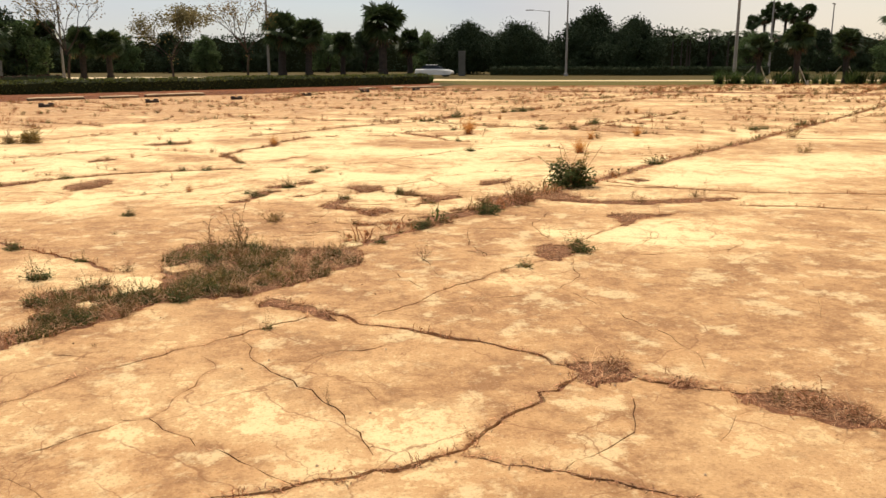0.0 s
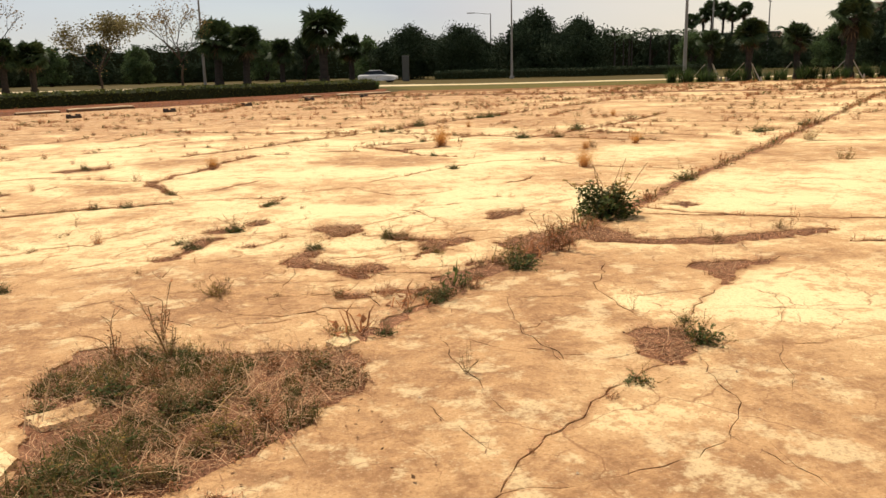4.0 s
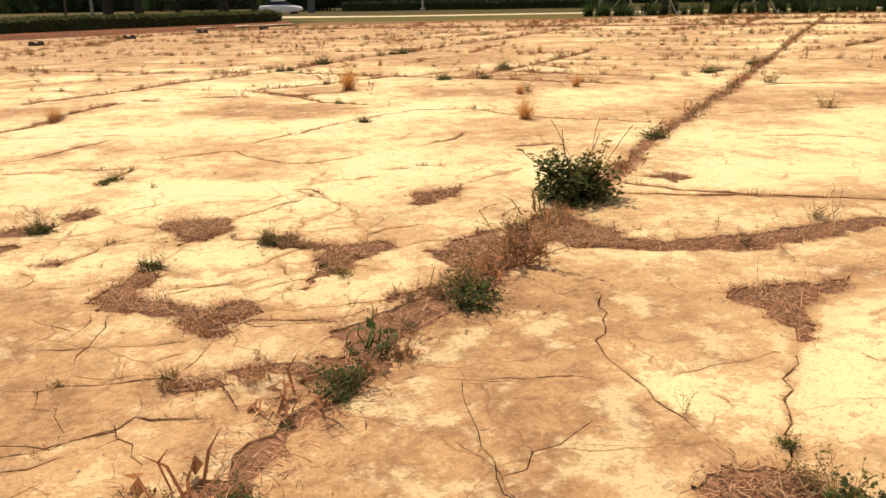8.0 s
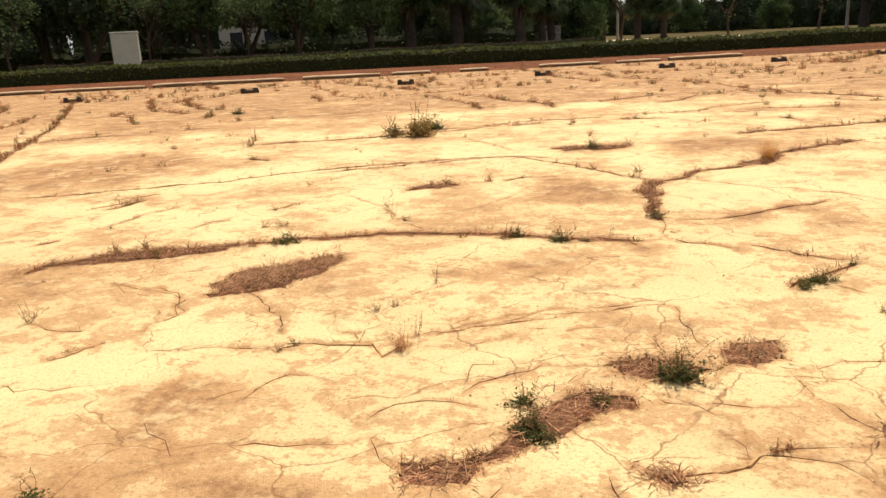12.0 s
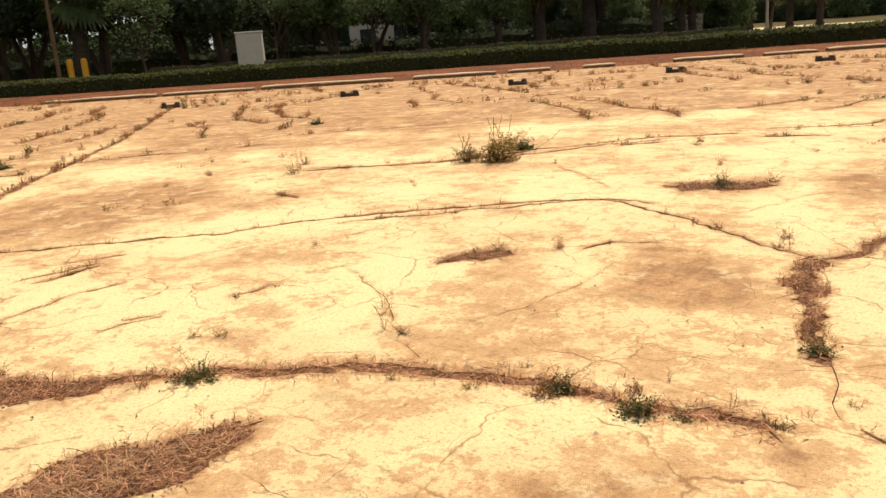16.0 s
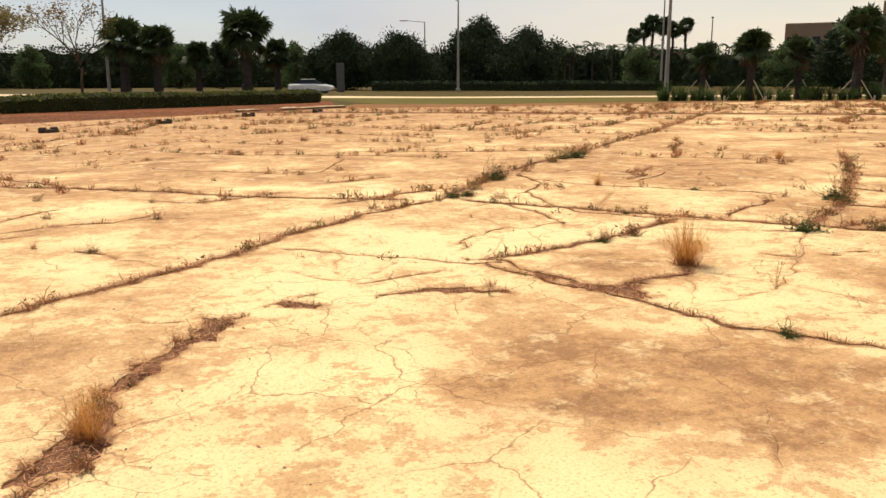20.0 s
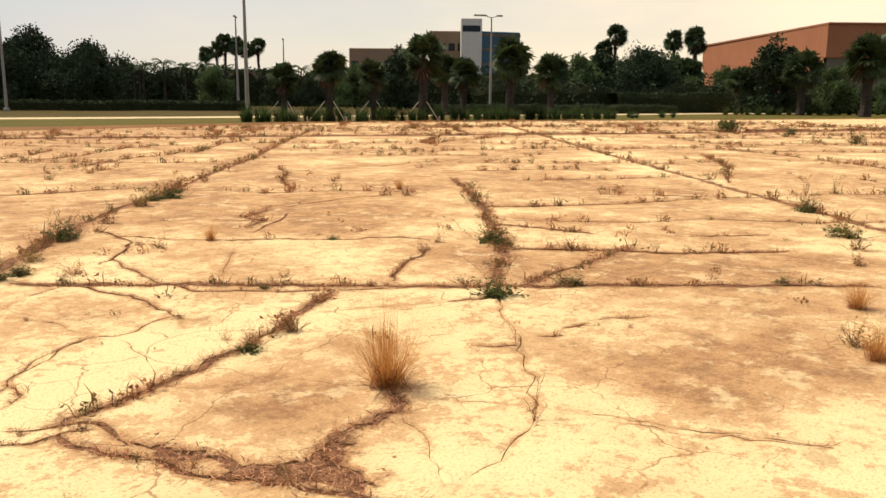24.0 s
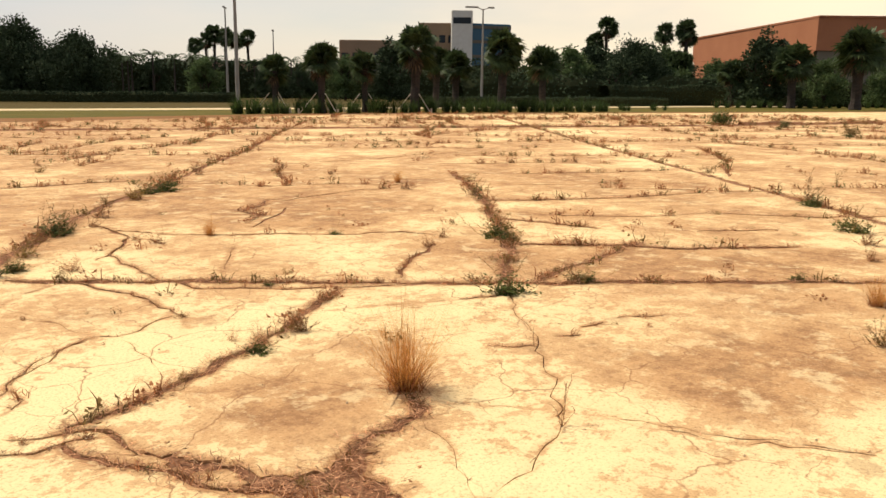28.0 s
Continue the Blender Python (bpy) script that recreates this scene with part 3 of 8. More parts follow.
crack(.012, (2.18, 9.85), (2.43, 9.84), (2.6, 9.76), (2.88, 9.65), (3.05, 9.62), (3.11, 9.47))
crack(.008, (2.57, 9.58), (2.72, 9.64), (2.88, 9.65))
crack(.007, (-.5, 10.67), (-.36, 10.76), (-.14, 11.03))
crack(.008, (-.23, 10.29), (-.28, 10.51), (-.11, 10.59))
crack(.008, (2.19, 10.86), (2.46, 11.03))
crack(.015, (1.65, 13.02), (1.93, 13.19), (2.27, 13.19), (2.48, 12.73), (2.68, 12.28), (2.9, 12.18))
crack(.05, (.98, 12.06), (1.11, 12.28), (1.33, 12.68))
crack(.006, (1.11, 12.2), (1.34, 12.07))
crack(.008, (-.19, 9.57), (-.39, 9.76), (-.46, 9.67), (-.66, 9.58), (-.86, 9.49))
crack(.012, (-.47, 9.87), (-.42, 10.03), (-.31, 10.09), (-.1, 10.11))
crack(.007, (-1.05, 9.82), (-1.06, 10.07), (-.94, 10.17))
crack(.008, (-.69, 10.77), (-.56, 10.86), (-.38, 11), (-.23, 11.2), (-.04, 11.3), (.14, 11.4), (.37, 11.57))
crack(.012, (-1.36, 10.33), (-1.16, 10.52), (-.87, 10.58), (-.67, 10.63))
crack(.008, (.44, 11.56), (.58, 11.26), (.67, 11.04))
crack(.008, (1, 10.88), (1.23, 11.02), (1.52, 11.15))
crack(.014, (1.79, 10.4), (1.96, 10.43), (2.08, 10.5), (2.29, 10.69), (2.43, 10.82))
crack(.03, (2.46, 11.12), (2.6, 11.09), (2.61, 10.85), (2.65, 10.74))
crack(.02, (2.43, 10.82), (2.59, 10.9))
crack(.01, (2.62, 11.24), (2.91, 11.75))
crack(.006, (2.66, 11.29), (3.02, 11.29))
crack(.025, (1.75, 9.87), (1.87, 9.8), (1.94, 9.75))
crack(.01, (1.3, 9.6), (1.4, 9.75), (1.43, 9.86))
crack(.009, (.61, 9.81), (.72, 9.86), (.86, 9.92), (.93, 10.04), (1.08, 10.17), (1.29, 10.23))
crack(.006, (.82, 10.21), (.9, 10.11), (.93, 10.04))
crack(.006, (.73, 9.35), (.94, 9.34), (1.1, 9.34))
crack(.006, (1.59, 10.95), (1.84, 10.98), (2.08, 10.88))
crack(.007, (-.37, 14.87), (.07, 13.45), (.17, 13.01))
crack(.05, (-5, 11.08), (-5, 11.31), (-4.94, 11.57))
crack(.04, (-5.22, 12.93), (-5.11, 13.19), (-5.06, 13.45))
crack(.02, (-4.39, 12.31), (-4.47, 12.92), (-4.35, 13.17))
crack(.02, (-3.62, 12.64), (-3.49, 12.86))
crack(.04, (-6.54, 17.37), (-5.95, 17.71), (-5.4, 18.1), (-4.85, 18.5), (-4.15, 19), (-3.84, 19.59), (-3.43, 19.98), (-3.04, 20.45))
crack(.008, (-1.93, 10.19), (-1.57, 10.34), (-1.39, 10.37), (-1.2, 10.51), (-.75, 10.68))
crack(.008, (-2.58, 11.05), (-2.28, 10.92), (-2.14, 10.68), (-2.17, 10.54))
crack(.01, (.59, 10.39), (.71, 10.39), (.93, 10.45))
crack(.007, (-1.31, 9.56), (-1.12, 9.48), (-1.01, 9.39))
crack(.009, (-3.06, 11.02), (-2.77, 11.01), (-2.52, 10.99), (-2.29, 10.88), (-2.14, 10.76), (-2.12, 10.59), (-2.12, 10.4))
crack(.008, (-2.8, 10.31), (-2.58, 10.28), (-2.46, 10.29))
crack(.02, (-2.27, 9.93), (-2.24, 10), (-2.18, 10.2))
crack(.01, (-2.06, 11.21), (-1.84, 11.04), (-1.67, 10.87), (-1.46, 10.71), (-1.38, 10.6))
crack(.008, (-1.52, 11.71), (-1.38, 11.7), (-1.15, 11.65))
crack(.008, (-1.02, 11.35), (-.94, 11.57))
crack(.012, (-.42, 10.91), (-.27, 11.09), (-.07, 11.26), (-.02, 11.36), (.14, 11.47), (.31, 11.62))
crack(.03, (-3.58, 12.45), (-3.46, 12.79))
crack(.02, (-3.37, 13.22), (-3.28, 13.58))
crack(.05, (-6.53, 13.23), (-6.01, 13.55), (-5.65, 13.91), (-5.19, 14.25), (-4.82, 14.52), (-4.53, 15.04), (-4.09, 15.41), (-3.66, 15.78), (-3.19, 16.08), (-2.75, 16.41), (-2.26, 16.62), (-1.79, 16.52))
crack(.012, (-2.96, 13.97), (-2.45, 13.63), (-2.01, 13.19))
crack(.01, (-3.24, 13.82), (-3.12, 14.12))
crack(.02, (-5.33, 13.38), (-5.07, 13.71))
crack(.03, (-4.09, 15.08), (-3.96, 15.24), (-3.76, 15.46), (-3.48, 15.6), (-3.29, 15.86), (-2.93, 16.07), (-2.62, 16.39), (-2.32, 16.58), (-1.98, 16.44), (-1.68, 16.25), (-1.42, 16.1), (-1.1, 15.83), (-.86, 15.65), (-.55, 15.37), (-.34, 15.28))
crack(.01, (-.06, 15.35), (.2, 15.22), (.47, 15.14), (.82, 15.01), (1.07, 14.94))
crack(.05, (-1.76, 15), (-1.66, 15.23), (-1.39, 15.31))
crack(.007, (-1.85, 13.03), (-1.68, 12.93))
crack(.02, (.41, 13.64), (.56, 13.81), (.74, 14.04), (.95, 14.29), (1.16, 14.51))
crack(.01, (-3.53, 18.22), (-2.9, 17.66), (-2.43, 17.07))
crack(.06, (-6.48, 17.59), (-5.93, 17.77), (-5.39, 17.99), (-4.94, 18.34), (-4.58, 18.91), (-4.28, 19.43), (-3.86, 19.79), (-3.43, 20.38), (-3.01, 20.69), (-2.24, 20.92))
crack(.01, (-1.17, 16.27), (-.98, 16.52), (-.7, 17.18))
crack(.05, (-2.05, 21.39), (-1.55, 21.57), (-.83, 21.88), (-.59, 22.54), (-.07, 23.07), (.33, 23.52))
crack(.01, (.83, 20.46), (1.29, 19.8))
crack(.03, (-11.66, 23.02), (-10.19, 22.77), (-9.28, 23.11), (-8.71, 23.99), (-7.63, 24.57), (-6.66, 25.21))
crack(.012, (-3.71, 14.77), (-3.58, 15.02))
crack(.03, (-.11, 12.98), (.01, 12.79))
crack(.009, (1.06, 14.93), (1.28, 14.86), (1.43, 14.72), (1.61, 14.6), (1.79, 14.49), (1.91, 14.41))
crack(.03, (-1.16, 21.6), (-.54, 21.72), (.18, 21.86))
crack(.04, (3.5, 25.93), (4.18, 26.21), (5.2, 28.31))
crack(.03, (1.94, 18.51), (2.16, 18.59))
crack(.02, (.92, 18.32), (1.15, 18.22))
crack(.025, (2.23, 20.23), (2.65, 19.85), (3.05, 19.5), (3.21, 19.36), (3.49, 19.06), (3.79, 18.93))
crack(.02, (3.76, 19.78), (4.2, 20.21), (4.6, 20.37))
crack(.008, (2.64, 20.11), (2.64, 19.73), (2.44, 19.13))
crack(.03, (5.06, 22.34), (5.31, 21.73), (5.37, 21.02), (5.23, 20.29))
crack(.03, (6.11, 22.75), (5.81, 21.51), (5.79, 20.97), (6.13, 20.57), (6.55, 20.11), (6.94, 19.76))
crack(.04, (-.19, 22.12), (.1, 22.27), (.47, 22.36), (.86, 22.31), (1.35, 22.7))
crack(.03, (1.18, 23.96), (1.8, 23.44), (2.54, 23.66))
crack(.012, (5.45, 17.17), (5.54, 16.78), (5.66, 16.47), (5.82, 16.14))
crack(.02, (2.44, 18.72), (2.65, 18.75), (2.9, 18.83), (3.22, 18.88))
crack(.03, (3.54, 19.23), (3.65, 19.14), (3.74, 19.07), (3.87, 18.97), (3.84, 18.65))
crack(.015, (3.88, 19.91), (4.11, 20.06), (4.33, 20.27), (4.56, 20.33), (4.78, 20.25), (5.08, 20.39), (5.26, 20.39))
crack(.03, (3.72, 19.56), (3.85, 19.83))
crack(.008, (4.68, 20.08), (4.55, 19.65), (4.53, 19.51))
crack(.008, (4.48, 21.27), (4.6, 20.89), (4.59, 20.39))
crack(.012, (7.51, 19.16), (6.8, 18.64), (6.45, 18.29), (6, 17.93), (5.63, 17.65), (5.29, 17.4), (4.92, 17.32), (4.56, 17.26), (4.45, 17.24))
crack(.03, (6.81, 19.15), (7.04, 19), (7.4, 18.98))
crack(.03, (6.02, 18.35), (6.24, 18.12))
crack(.03, (6.48, 18.1), (6.6, 18))
crack(.03, (6.77, 18.09), (6.96, 18.02))
crack(.03, (7.1, 18), (7.38, 17.77))
crack(.011, (5.49, 17.19), (5.58, 16.83), (5.66, 16.6), (5.74, 16.38), (5.8, 16.14))
crack(.007, (4.86, 17.91), (4.77, 17.7), (4.57, 17.5), (4.42, 17.3))
crack(.007, (5.04, 18.02), (5.23, 17.8), (5.37, 17.56))
crack(.04, (6.8, 24.05), (7.09, 23.11), (7.46, 22.64), (7.95, 22.3), (8.33, 21.81), (8.85, 21.45), (8.93, 21.04))
crack(.06, (7.13, 19.98), (7.71, 20.38), (8.54, 20.73))
crack(.04, (6.93, 24.51), (6.7, 23.33), (6.18, 22.78), (5.87, 22.54))
crack(.03, (6.74, 23.39), (6.73, 22.78))
weedy_joint(.3, (6.2, 51.4), (10.82, 48.7), (16.23, 45.6), (19.3, 43.7), (22.6, 41.8), (26.95, 39.0), (30.83, 36.6), (35.12, 33.8), (39.77, 30.9), (44.5, 28.3), (54, 24.2), (64, 18.5))
crack(.06, (13.01, 28.96), (15.17, 28.49), (18.82, 28.07), (19.37, 27.39), (21.86, 27.75))
crack(.04, (9.55, 25.3), (9.77, 24.32), (11.06, 24.48), (13.09, 24.55))
crack(.08, (7.96, 22.88), (9.27, 23.77))
crack(.03, (13.7, 23.07), (14.94, 21.8), (16, 20.91))
crack(.008, (.89, 8.91), (.88, 8.77), (.84, 8.66))
crack(.01, (.83, 8.65), (.78, 8.57), (.75, 8.55))
crack(.008, (1.94, 9.29), (1.91, 9.06), (1.88, 8.82))
crack(.012, (1.6, 9.2), (1.76, 9.25), (1.9, 9.35), (2.08, 9.47))
crack(.01, (-.2, 10.25), (-.08, 10.47), (.01, 10.61), (.2, 10.64), (.46, 10.67))
crack(.008, (.56, 10.45), (.76, 10.33), (.89, 10.22), (.96, 10.12))
crack(.008, (.57, 9.87), (.74, 9.86), (.85, 9.92), (.96, 10.08), (1.2, 10.1), (1.34, 9.95))
crack(.007, (.49, 9.43), (.6, 9.55), (.51, 9.77))
crack(.006, (.19, 9.34), (.35, 9.38), (.49, 9.43))
crack(.007, (.2, 9.31), (.19, 9.52), (.21, 9.65))
crack(.008, (2.7, 10.52), (2.51, 10.23), (2.26, 9.98), (2.15, 9.75))
crack(.008, (2.65, 9.22), (2.91, 9.29), (3.02, 9.21))
crack(.006, (2.26, 9.03), (2.37, 8.99), (2.44, 8.86))
crack(.006, (-1.17, 10.79), (-.72, 10.49), (-.58, 10.84), (-.39, 11.12), (-.16, 11.35))
crack(.01, (2.19, 10.53), (2.46, 10.79), (2.6, 10.77), (2.67, 10.47))
crack(.006, (.13, 8.84), (.2, 8.71), (.2, 8.6))
crack(.006, (.41, 8.58), (.41, 8.69), (.42, 8.86))
crack(.008, (.13, 8.41), (.24, 8.7), (.39, 8.91), (.46, 9.1))
crack(.008, (-.19, 8.79), (-.06, 8.94), (.05, 9.33))
crack(.01, (.14, 8.36), (.25, 8.34), (.38, 8.23), (.5, 8.25))
crack(.01, (.45, 8.26), (.67, 8.05), (.67, 7.89), (.75, 7.81))
crack(.008, (.79, 8.15), (.94, 8.03), (1.12, 7.96))
crack(.008, (1.25, 8.98), (1.36, 9), (1.58, 9.03), (1.65, 8.94), (1.89, 9))
crack(.008, (3.07, 8.21), (3.14, 8.08), (3.28, 8.05))

crack(.008, (0.29, 8.09), (0.46, 8.12))
crack(.006, (0.39, 7.82), (0.38, 7.97))
crack(.007, (1.04, 7.84), (1.04, 7.72))
crack(.007, (1.09, 8.12), (1.18, 8.16), (1.21, 8.17))
crack(.006, (-0.0, 11.05), (0.21, 11.2))
crack(.006, (-1.33, 9.67), (-1.2, 9.83), (-1.17, 9.88))
crack(.012, (-2.46, 9.66), (-2.11, 9.61), (-1.82, 9.77), (-1.76, 9.83))
crack(.006, (0.27, 3.92), (0.59, 4.06), (0.97, 4.13))
crack(.007, (-2.65, 7.09), (-2.46, 6.83), (-2.31, 6.67))
crack(.007, (-3.37, 6.12), (-3.06, 6.15), (-2.76, 6.05), (-2.41, 6.07), (-2.29, 6.1))
crack(.007, (-2.99, 5.08), (-2.7, 4.81), (-2.51, 4.71))
crack(.006, (1.47, 4.53), (1.6, 4.75))
crack(.008, (4.62, 6.02), (4.93, 6.15))
crack(.005, (-1.44, 14.52), (-1.47, 14.16), (-1.55, 13.84), (-1.68, 13.52))
crack(.008, (-0.98, 7.68), (-0.83, 7.99), (-0.76, 8.07))
crack(.008, (0.93, 7.16), (0.95, 6.92))
crack(.007, (0.24, 7.36), (0.46, 7.13), (0.68, 6.91), (0.82, 6.76))
crack(.007, (-0.89, 7.54), (-0.54, 7.61), (-0.2, 7.41))
crack(.007, (-0.46, 7.06), (-0.36, 7.3))
crack(.008, (4.63, 21.63), (4.91, 21.81), (5.11, 21.88))
crack(.007, (6.0, 19.64), (6.31, 19.49), (6.49, 19.36))
crack(.01, (6.32, 21.3), (6.53, 21.53), (6.75, 21.75), (6.96, 21.98), (7.03, 22.05))
weedy_joint(.05, (-5.05, 12.92), (-4.98, 13.17), (-5, 13.42))
weedy_joint(.07, (-2.55, 14.35), (-2.47, 14.58), (-2.29, 14.78))
weedy_joint(.06, (-5.71, 16.03), (-5.34, 15.93))
weedy_joint(.05, (-4.47, 11.72), (-4.41, 11.85))
weedy_joint(.07, (-1.95, 17.43), (-1.49, 17.35), (-1.08, 17.67))
weedy_joint(.05, (-13.15, 14.98), (-12.27, 15.21))
weedy_joint(.06, (-1.92, 20.7), (-1.11, 20.77))
weedy_joint(.06, (-3.37, 19.76), (-2.98, 20.08))
weedy_joint(.05, (3.43, 11.58), (3.61, 11.54))
weedy_joint(.04, (3.05, 11.29), (3.24, 11.31))
weedy_joint(.06, (5.02, 12.06), (5.46, 12.05))
weedy_joint(.08, (1.95, 23.42), (3.11, 23.99))
weedy_joint(.08, (3.45, 22.67), (5.06, 23.38))
weedy_joint(.10, (10.36, 21.27), (10.51, 19.88))
weedy_joint(.08, (7.71, 19.03), (8.8, 19.07), (9.94, 19.14))
weedy_joint(.06, (3.93, 24.7), (4.98, 25.03))
weedy_joint(.06, (3.75, 25.94), (4.49, 26.25))
weedy_joint(.05, (0.49, 20.9), (0.77, 20.65))
weedy_joint(.06, (5.98, 28.68), (7.36, 29.98))
weedy_joint(.06, (10.59, 31.27), (11.85, 32.39))
weedy_joint(.06, (11.43, 24.32), (12.45, 24.24))
weedy_joint(.06, (14.96, 22.07), (15.69, 21.78))
weedy_joint(.05, (11.09, 18.92), (11.78, 18.22))
gap((-3.72, 11.29), (-3.66, 11.58), (-3.40, 11.84), (-2.96, 12.00), (-2.77, 12.06), (-2.92, 11.85), (-3.13, 11.58), (-3.47, 11.44), (-3.61, 11.27))


def far_cracks():
    """Shorter breaks with weeds across the part of the slab that stays far off."""
    rng = random.Random(77)
    taken = [Vector(ring[0]) for ring in pieces[::4]]
    made = 0
    while made < 210:
        p = Vector((rng.uniform(-34, 62), rng.uniform(6, 52)))
        if not inside(EDGE, p.x, p.y) or (p - Vector((2, 12))).length < 12.5:
            continue
        far = (p - Vector((2, 10))).length
        if any((p - q).length < 0.5 + 0.03 * far for q in taken):
            continue
        along_joint = Vector((0.74, 0.67)) if rng.random() < 0.35 else Vector((-0.70, 0.71))
        way = (along_joint + Vector((rng.gauss(0, 0.22), rng.gauss(0, 0.22)))).normalized()
        long = rng.uniform(0.6, 2.2) * (0.6 + far / 18)
        ends = [p + way * long * k + Vector((rng.gauss(0, 0.06), rng.gauss(0, 0.06))) * long for k in (-1, -0.5, 0, 0.5, 1)]
        if all(inside(EDGE, q.x, q.y) for q in ends):
            width = rng.uniform(0.02, 0.06) * (0.6 + far / 14)
            joints_at.append((width, crack(width, *[tuple(q) for q in ends])))
            taken.extend(ends)
            made += 1


def hairlines():
    """Fine cracks that part the slab into plates, most of them where it has crazed."""
    from mathutils.geometry import delaunay_2d_cdt
    rng = random.Random(91)
    seeds = [Vector((-4.5 + 0.78 * i + rng.uniform(-0.36, 0.36), 1.5 + 0.78 * j + rng.uniform(-0.36, 0.36))) for i in range(15) for j in range(26)]
    verts, _, tris, _, _, _ = delaunay_2d_cdt(seeds, [], [], 0, 1e-4)

    def centre(t):
        a, b, c = (verts[v] for v in t)
        d = 2 * (a.x * (b.y - c.y) + b.x * (c.y - a.y) + c.x * (a.y - b.y))
        if abs(d) < 1e-3:
            return (a + b + c) / 3
        return Vector(((a.dot(a) * (b.y - c.y) + b.dot(b) * (c.y - a.y) + c.dot(c) * (a.y - b.y)) / d, (a.dot(a) * (c.x - b.x) + b.dot(b) * (a.x - c.x) + c.dot(c) * (b.x - a.x)) / d))

    meets = {}
    for t in tris:
        for a, b in zip(t, t[1:] + t[:1]):
            meets.setdefault((min(a, b), max(a, b)), []).append(t)
    for pair in meets.values():
        if len(pair) == 2:
            p, q = centre(pair[0]), centre(pair[1])
            mid = (p + q) / 2
            often = 0.035 if mid.y < 11.0 else 0.02
            if 0.12 < (p - q).length < 1.3 and rng.random() < often * (1.0 + 0.9 * noise.noise((mid.x * 0.5, mid.y * 0.5, 1.0))):
                bend = mid + Vector((q.y - p.y, p.x - q.x)) * rng.uniform(-0.07, 0.07)
                crack(rng.choice((0.003, 0.0035, 0.004, 0.005)), tuple(p), tuple(bend), tuple(q), taper=False)


far_cracks()
hairlines()
STAINS = [(2.17, 7.62, 0.8), (1.74, 7.1, 0.8), (2.36, 6.99, 0.7), (2.59, 7.8, 0.7), (4.04, 5.36, 0.9), (3.55, 5.6, 0.7), (1.58, 4, 0.7), (2.79, 4.17, 1), (3.39, 3.57, 0.9), (4.24, 4.37, 1), (1.39, 5.38, 0.7), (2.23, 3.46, 0.6), (1.72, 7.3, 0.6), (2.28, 7.58, 0.5), (3.12, 5.32, 0.7), (1.22, 6.18, 0.6), (7.83, 17.18, 0.9), (6.66, 17.07, 0.7), (7.07, 16.54, 0.7), (4.48, 18.51, 0.45), (4.66, 18.39, 0.4), (9.31, 18.12, 1), (3.2, 8.1, 0.7), (3.4, 7.6, 0.7), (2.9, 8.3, 0.6), (3.9, 8.0, 0.9)]
STAINS += [(10.4, 17.15, 1.2), (8.26, 19.9, 0.9), (3.13, 16.56, 0.6), (4.12, 16.14, 0.7), (3.15, 15.88, 0.6), (1.27, 16.4, 0.5), (3.83, 15.52, 0.6), (0.95, 18.85, 0.5), (-0.82, 14.57, 0.35), (-0.68, 14.28, 0.35), (1.04, 16.21, 0.6), (-0.12, 17.83, 0.9), (-8.18, 14.83, 1.6), (-8.42, 13.42, 1.2), (-18.6, 20.2, 2.5), (-7.6, 20.1, 1.6), (-0.97, 11.85, 0.3), (-0.72, 11.94, 0.3)]
STAINS += [(-0.84, 14.35, 0.6), (-4.27, 8.34, 1.8), (-2.87, 7.03, 1.4), (-3.6, 6.55, 1.5), (-2.43, 5.45, 1.3), (-1.77, 5.17, 1), (5.6, 12.6, 0.9), (7.2, 13.4, 1.2), (9, 14, 1.6), (11, 20, 2), (14, 24, 3), (8.7, 22, 1.4), (-14, 27, 4), (-4, 34, 5), (4, 40, 5)]
STAINS += [(-0.1, 25.6, 1.7), (0.6, 29, 1.9), (1.4, 24.7, 1.3), (2.5, 27.8, 1.4), (1.5, 22.2, 1.1), (0.4, 22.1, 1.3), (2.8, 7.2, 0.8), (2.6, 6.6, 0.8), (8, 17, 1.2), (9.2, 17.2, 1.2), (-7.7, 14.3, 1.0), (-7.2, 14.7, 1.0), (-6.7, 15.1, 0.9), (-3.5, 21.9, 1.2), (-7.8, 22.4, 1.3), (-11.5, 21.7, 1.2), (-0.1, 9.0, 0.6), (0.4, 8.6, 0.6), (0.2, 8.3, 0.6), (0.9, 8.0, 0.6), (0.3, 7.9, 0.6), (1.2, 7.8, 0.5), (0.6, 8.9, 0.4), (0.5, 8.0, 0.5)]
STAINS += [(-1.0, 11.9, 0.3), (-0.7, 11.9, 0.28), (-0.8, 12.2, 0.25), (-0.7, 14.5, 0.35), (-1.0, 14.8, 0.3), (2.6, 16.6, 0.6), (3.6, 16.5, 0.7), (4.3, 16.5, 0.5), (4.2, 15.6, 0.6), (6.4, 17.0, 0.7), (2.5, 7.7, 0.5), (2.8, 7.6, 0.45), (2.5, 8.0, 0.4), (3.3, 8.3, 0.5), (2.7, 7.8, 0.4)]


